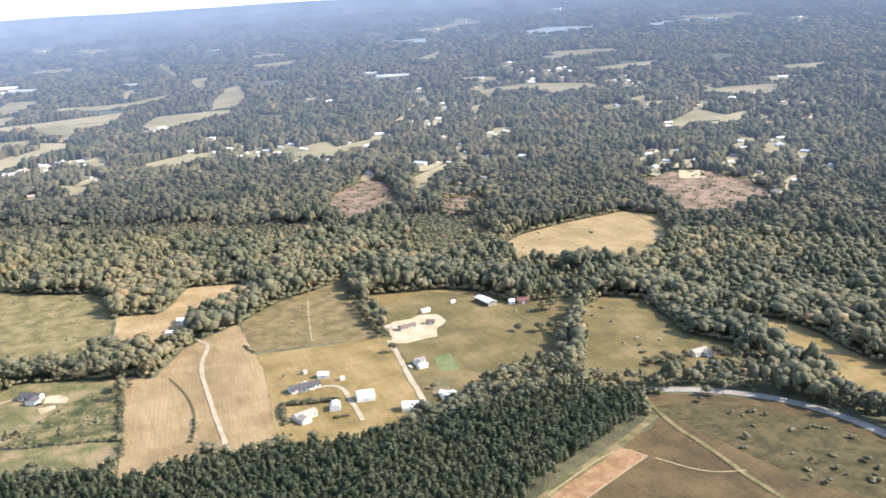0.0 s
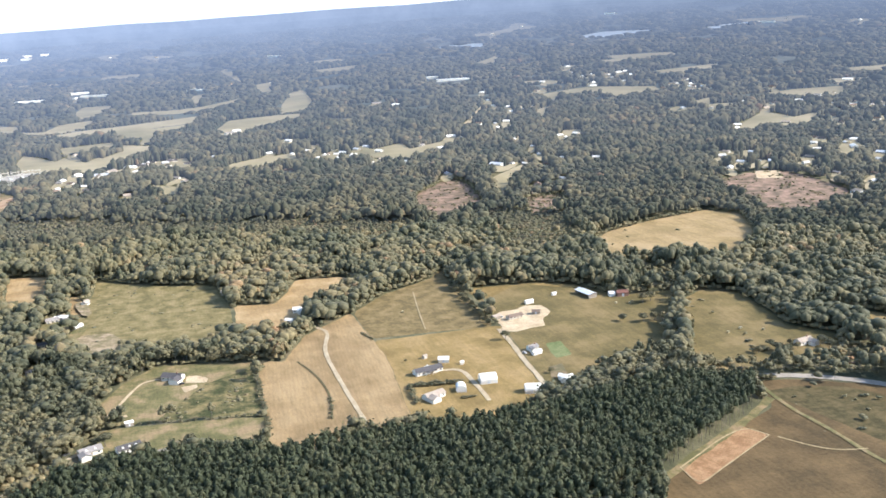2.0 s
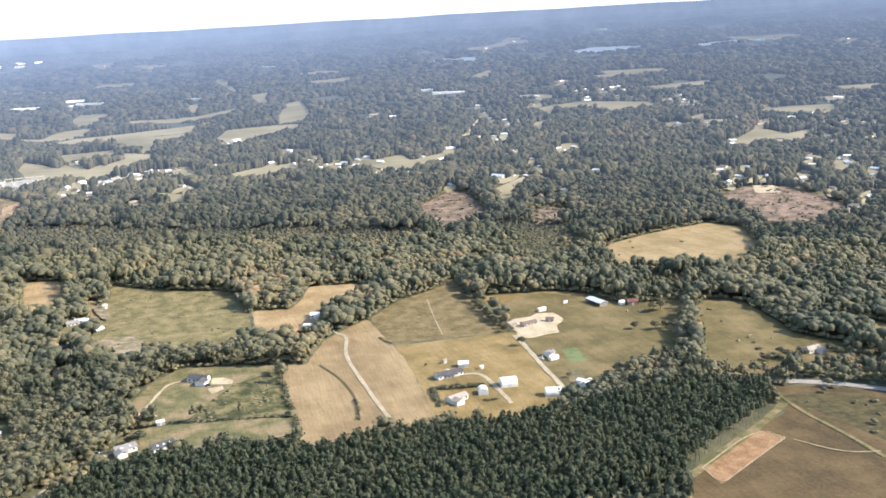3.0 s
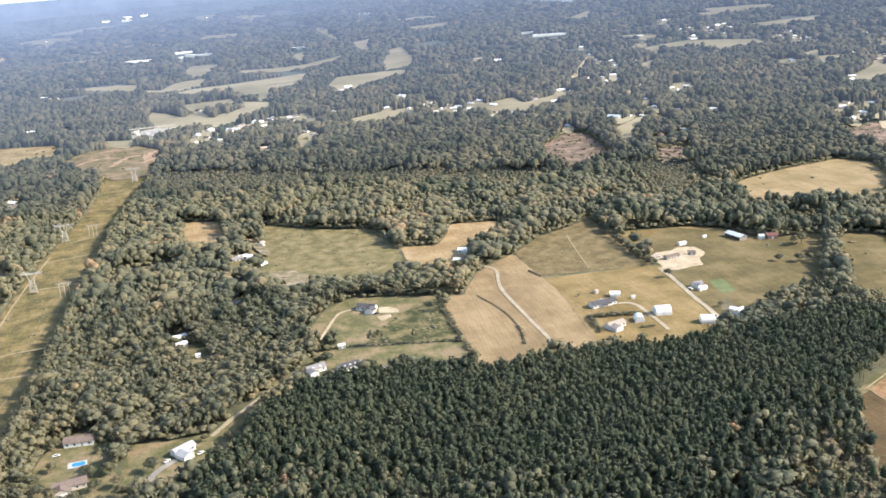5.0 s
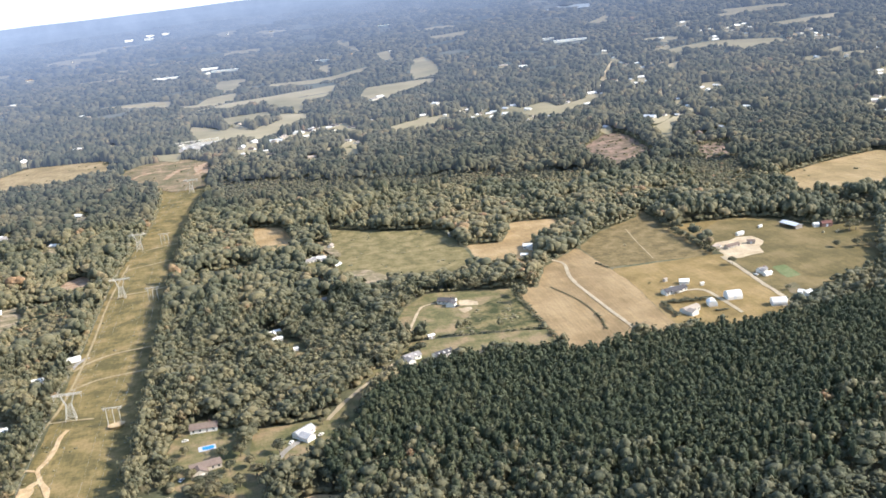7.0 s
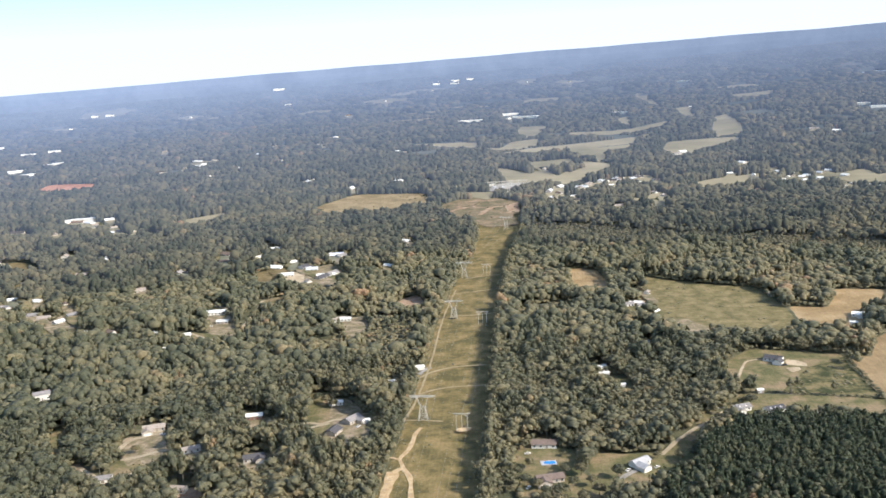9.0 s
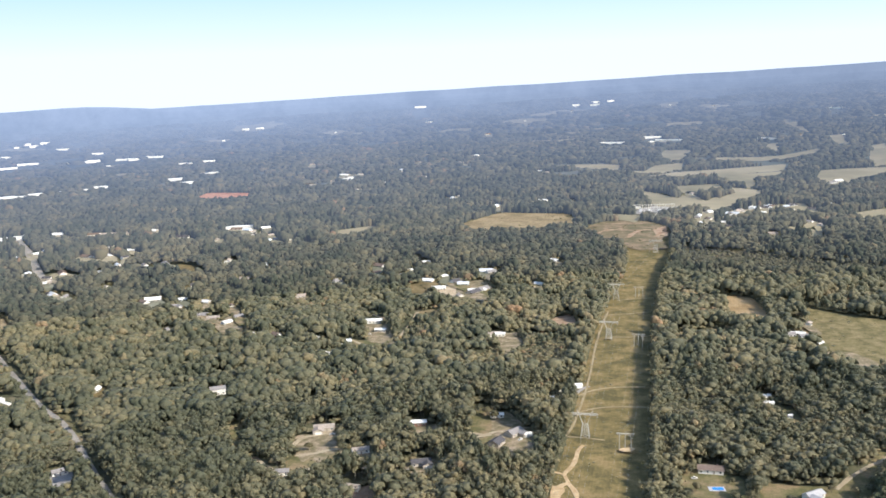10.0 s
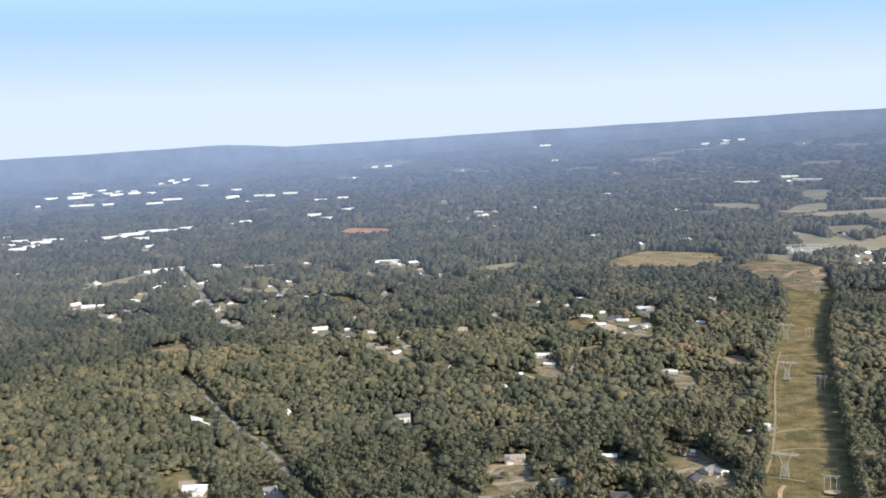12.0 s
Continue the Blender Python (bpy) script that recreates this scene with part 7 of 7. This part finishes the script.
lone_tree(-32, 721, 9)
lone_tree(337, 619, 10)
lone_tree(332, 603, 11)
lone_tree(329, 590, 10)
lone_tree(345, 608, 12)
lone_tree(352, 637, 9)
lone_tree(-273, 512, 8)
lone_tree(-271, 484, 7)
lone_tree(-229, 498, 9)
lone_tree(-234, 513, 9)
lone_tree(-247, 499, 5)
lone_tree(-267, 450, 8)
lone_tree(-262, 440, 8)
lone_tree(-279, 469, 9)
lone_tree(-253, 430, 7)
lone_tree(-185, 491, 6)
lone_tree(-215, 463, 10)
lone_tree(-248, 470, 8)
lone_tree(-238, 469, 9)
lone_tree(-233, 452, 9)
lone_tree(-245, 452, 8)
lone_tree(-254, 439, 9)
lone_tree(-240, 431, 9)
lone_tree(-230, 439, 10)
lone_tree(-275, 457, 8)
lone_tree(-226, 427, 9)
lone_tree(-105, 582, 7)
lone_tree(-171, 487, 7)
lone_tree(-161, 490, 8)
lone_tree(-230, 490, 7)
lone_tree(-264, 428, 9)
lone_tree(-256, 423, 10)
lone_tree(-247, 420, 9)
lone_tree(-433, 528, 10)
lone_tree(-421, 517, 9)
lone_tree(-443, 550, 10)
lone_tree(-404, 528, 9)
lone_tree(-394, 528, 8)
lone_tree(-421, 605, 9)
lone_tree(-428, 612, 9)
lone_tree(-436, 619, 8)
lone_tree(-527, 527, 9)
lone_tree(-521, 539, 9)
lone_tree(-554, 527, 7)
lone_tree(-560, 516, 7)
lone_tree(-588, 516, 9)
lone_tree(-459, 574, 9)
lone_tree(-451, 562, 9)
lone_tree(-483, 550, 10)
lone_tree(-469, 550, 10)
lone_tree(-459, 539, 10)
lone_tree(-791, 438, 9)
lone_tree(-778, 434, 8)
lone_tree(-737, 514, 6)
lone_tree(-766, 551, 6)
lone_tree(-785, 570, 6)
hedge(12, 7.5, 5.5, (218, 819), (209, 687))
hedge(9, 5.5, 4.5, (213, 774), (208, 691))
hedge(20, 3.2, 3.0, (10, 685), (2, 556))
hedge(18, 3.2, 3.2, (108, 593), (144, 584))
hedge(8, 3.2, 3.2, (107, 591), (103, 561))
hedge(12, 1.6, 1.8, (134, 558), (144, 557))
hedge(16, 2.0, 2.2, (-79, 606), (2, 586))
hedge(10, 1.6, 1.8, (105, 724), (109, 702))
hedge(6, 2.2, 2.4, (50, 597), (44, 560))
hedge(5, 3, 3, (365, 549), (382, 549))


def weeds(name, region, count, size, label, material="leaf"):
    """Low tufts and brush scattered over open ground, thicker in patches."""
    lo, hi = region.min(0), region.max(0)
    p = rng.uniform(lo, hi, (count * 3, 2))
    p = p[inside(p, region)]
    p = p[patchy(p, 22, 2.0) + rng.normal(0, 0.18, len(p)) > 0.08][:count]
    n = len(p)
    if n and name == "bush":
        planted(name, FORMS_MID, p, rng.uniform(1.0, 4.0, n), rng.uniform(3, 8, n), np.clip(rng.normal(0.35, 0.15, n), 0, 1), material, label)
    elif n:
        planted(name, FORMS_FAR, p, size * rng.uniform(0.12, 0.4, n), size * rng.uniform(1.6, 5.0, n), np.clip(rng.normal(0.4, 0.15, n), 0, 1), material, label)


for ob in [o for o in scene.objects if o.get("kind") == "structure" and o.name.split(".")[0] in WEEDY]:
    name, count, size = WEEDY[ob.name.split(".")[0]]
    outline = OUTLINES[ob.name]
    weeds(name, outline, count, size, "low olive weeds and brush tufts on open ground")
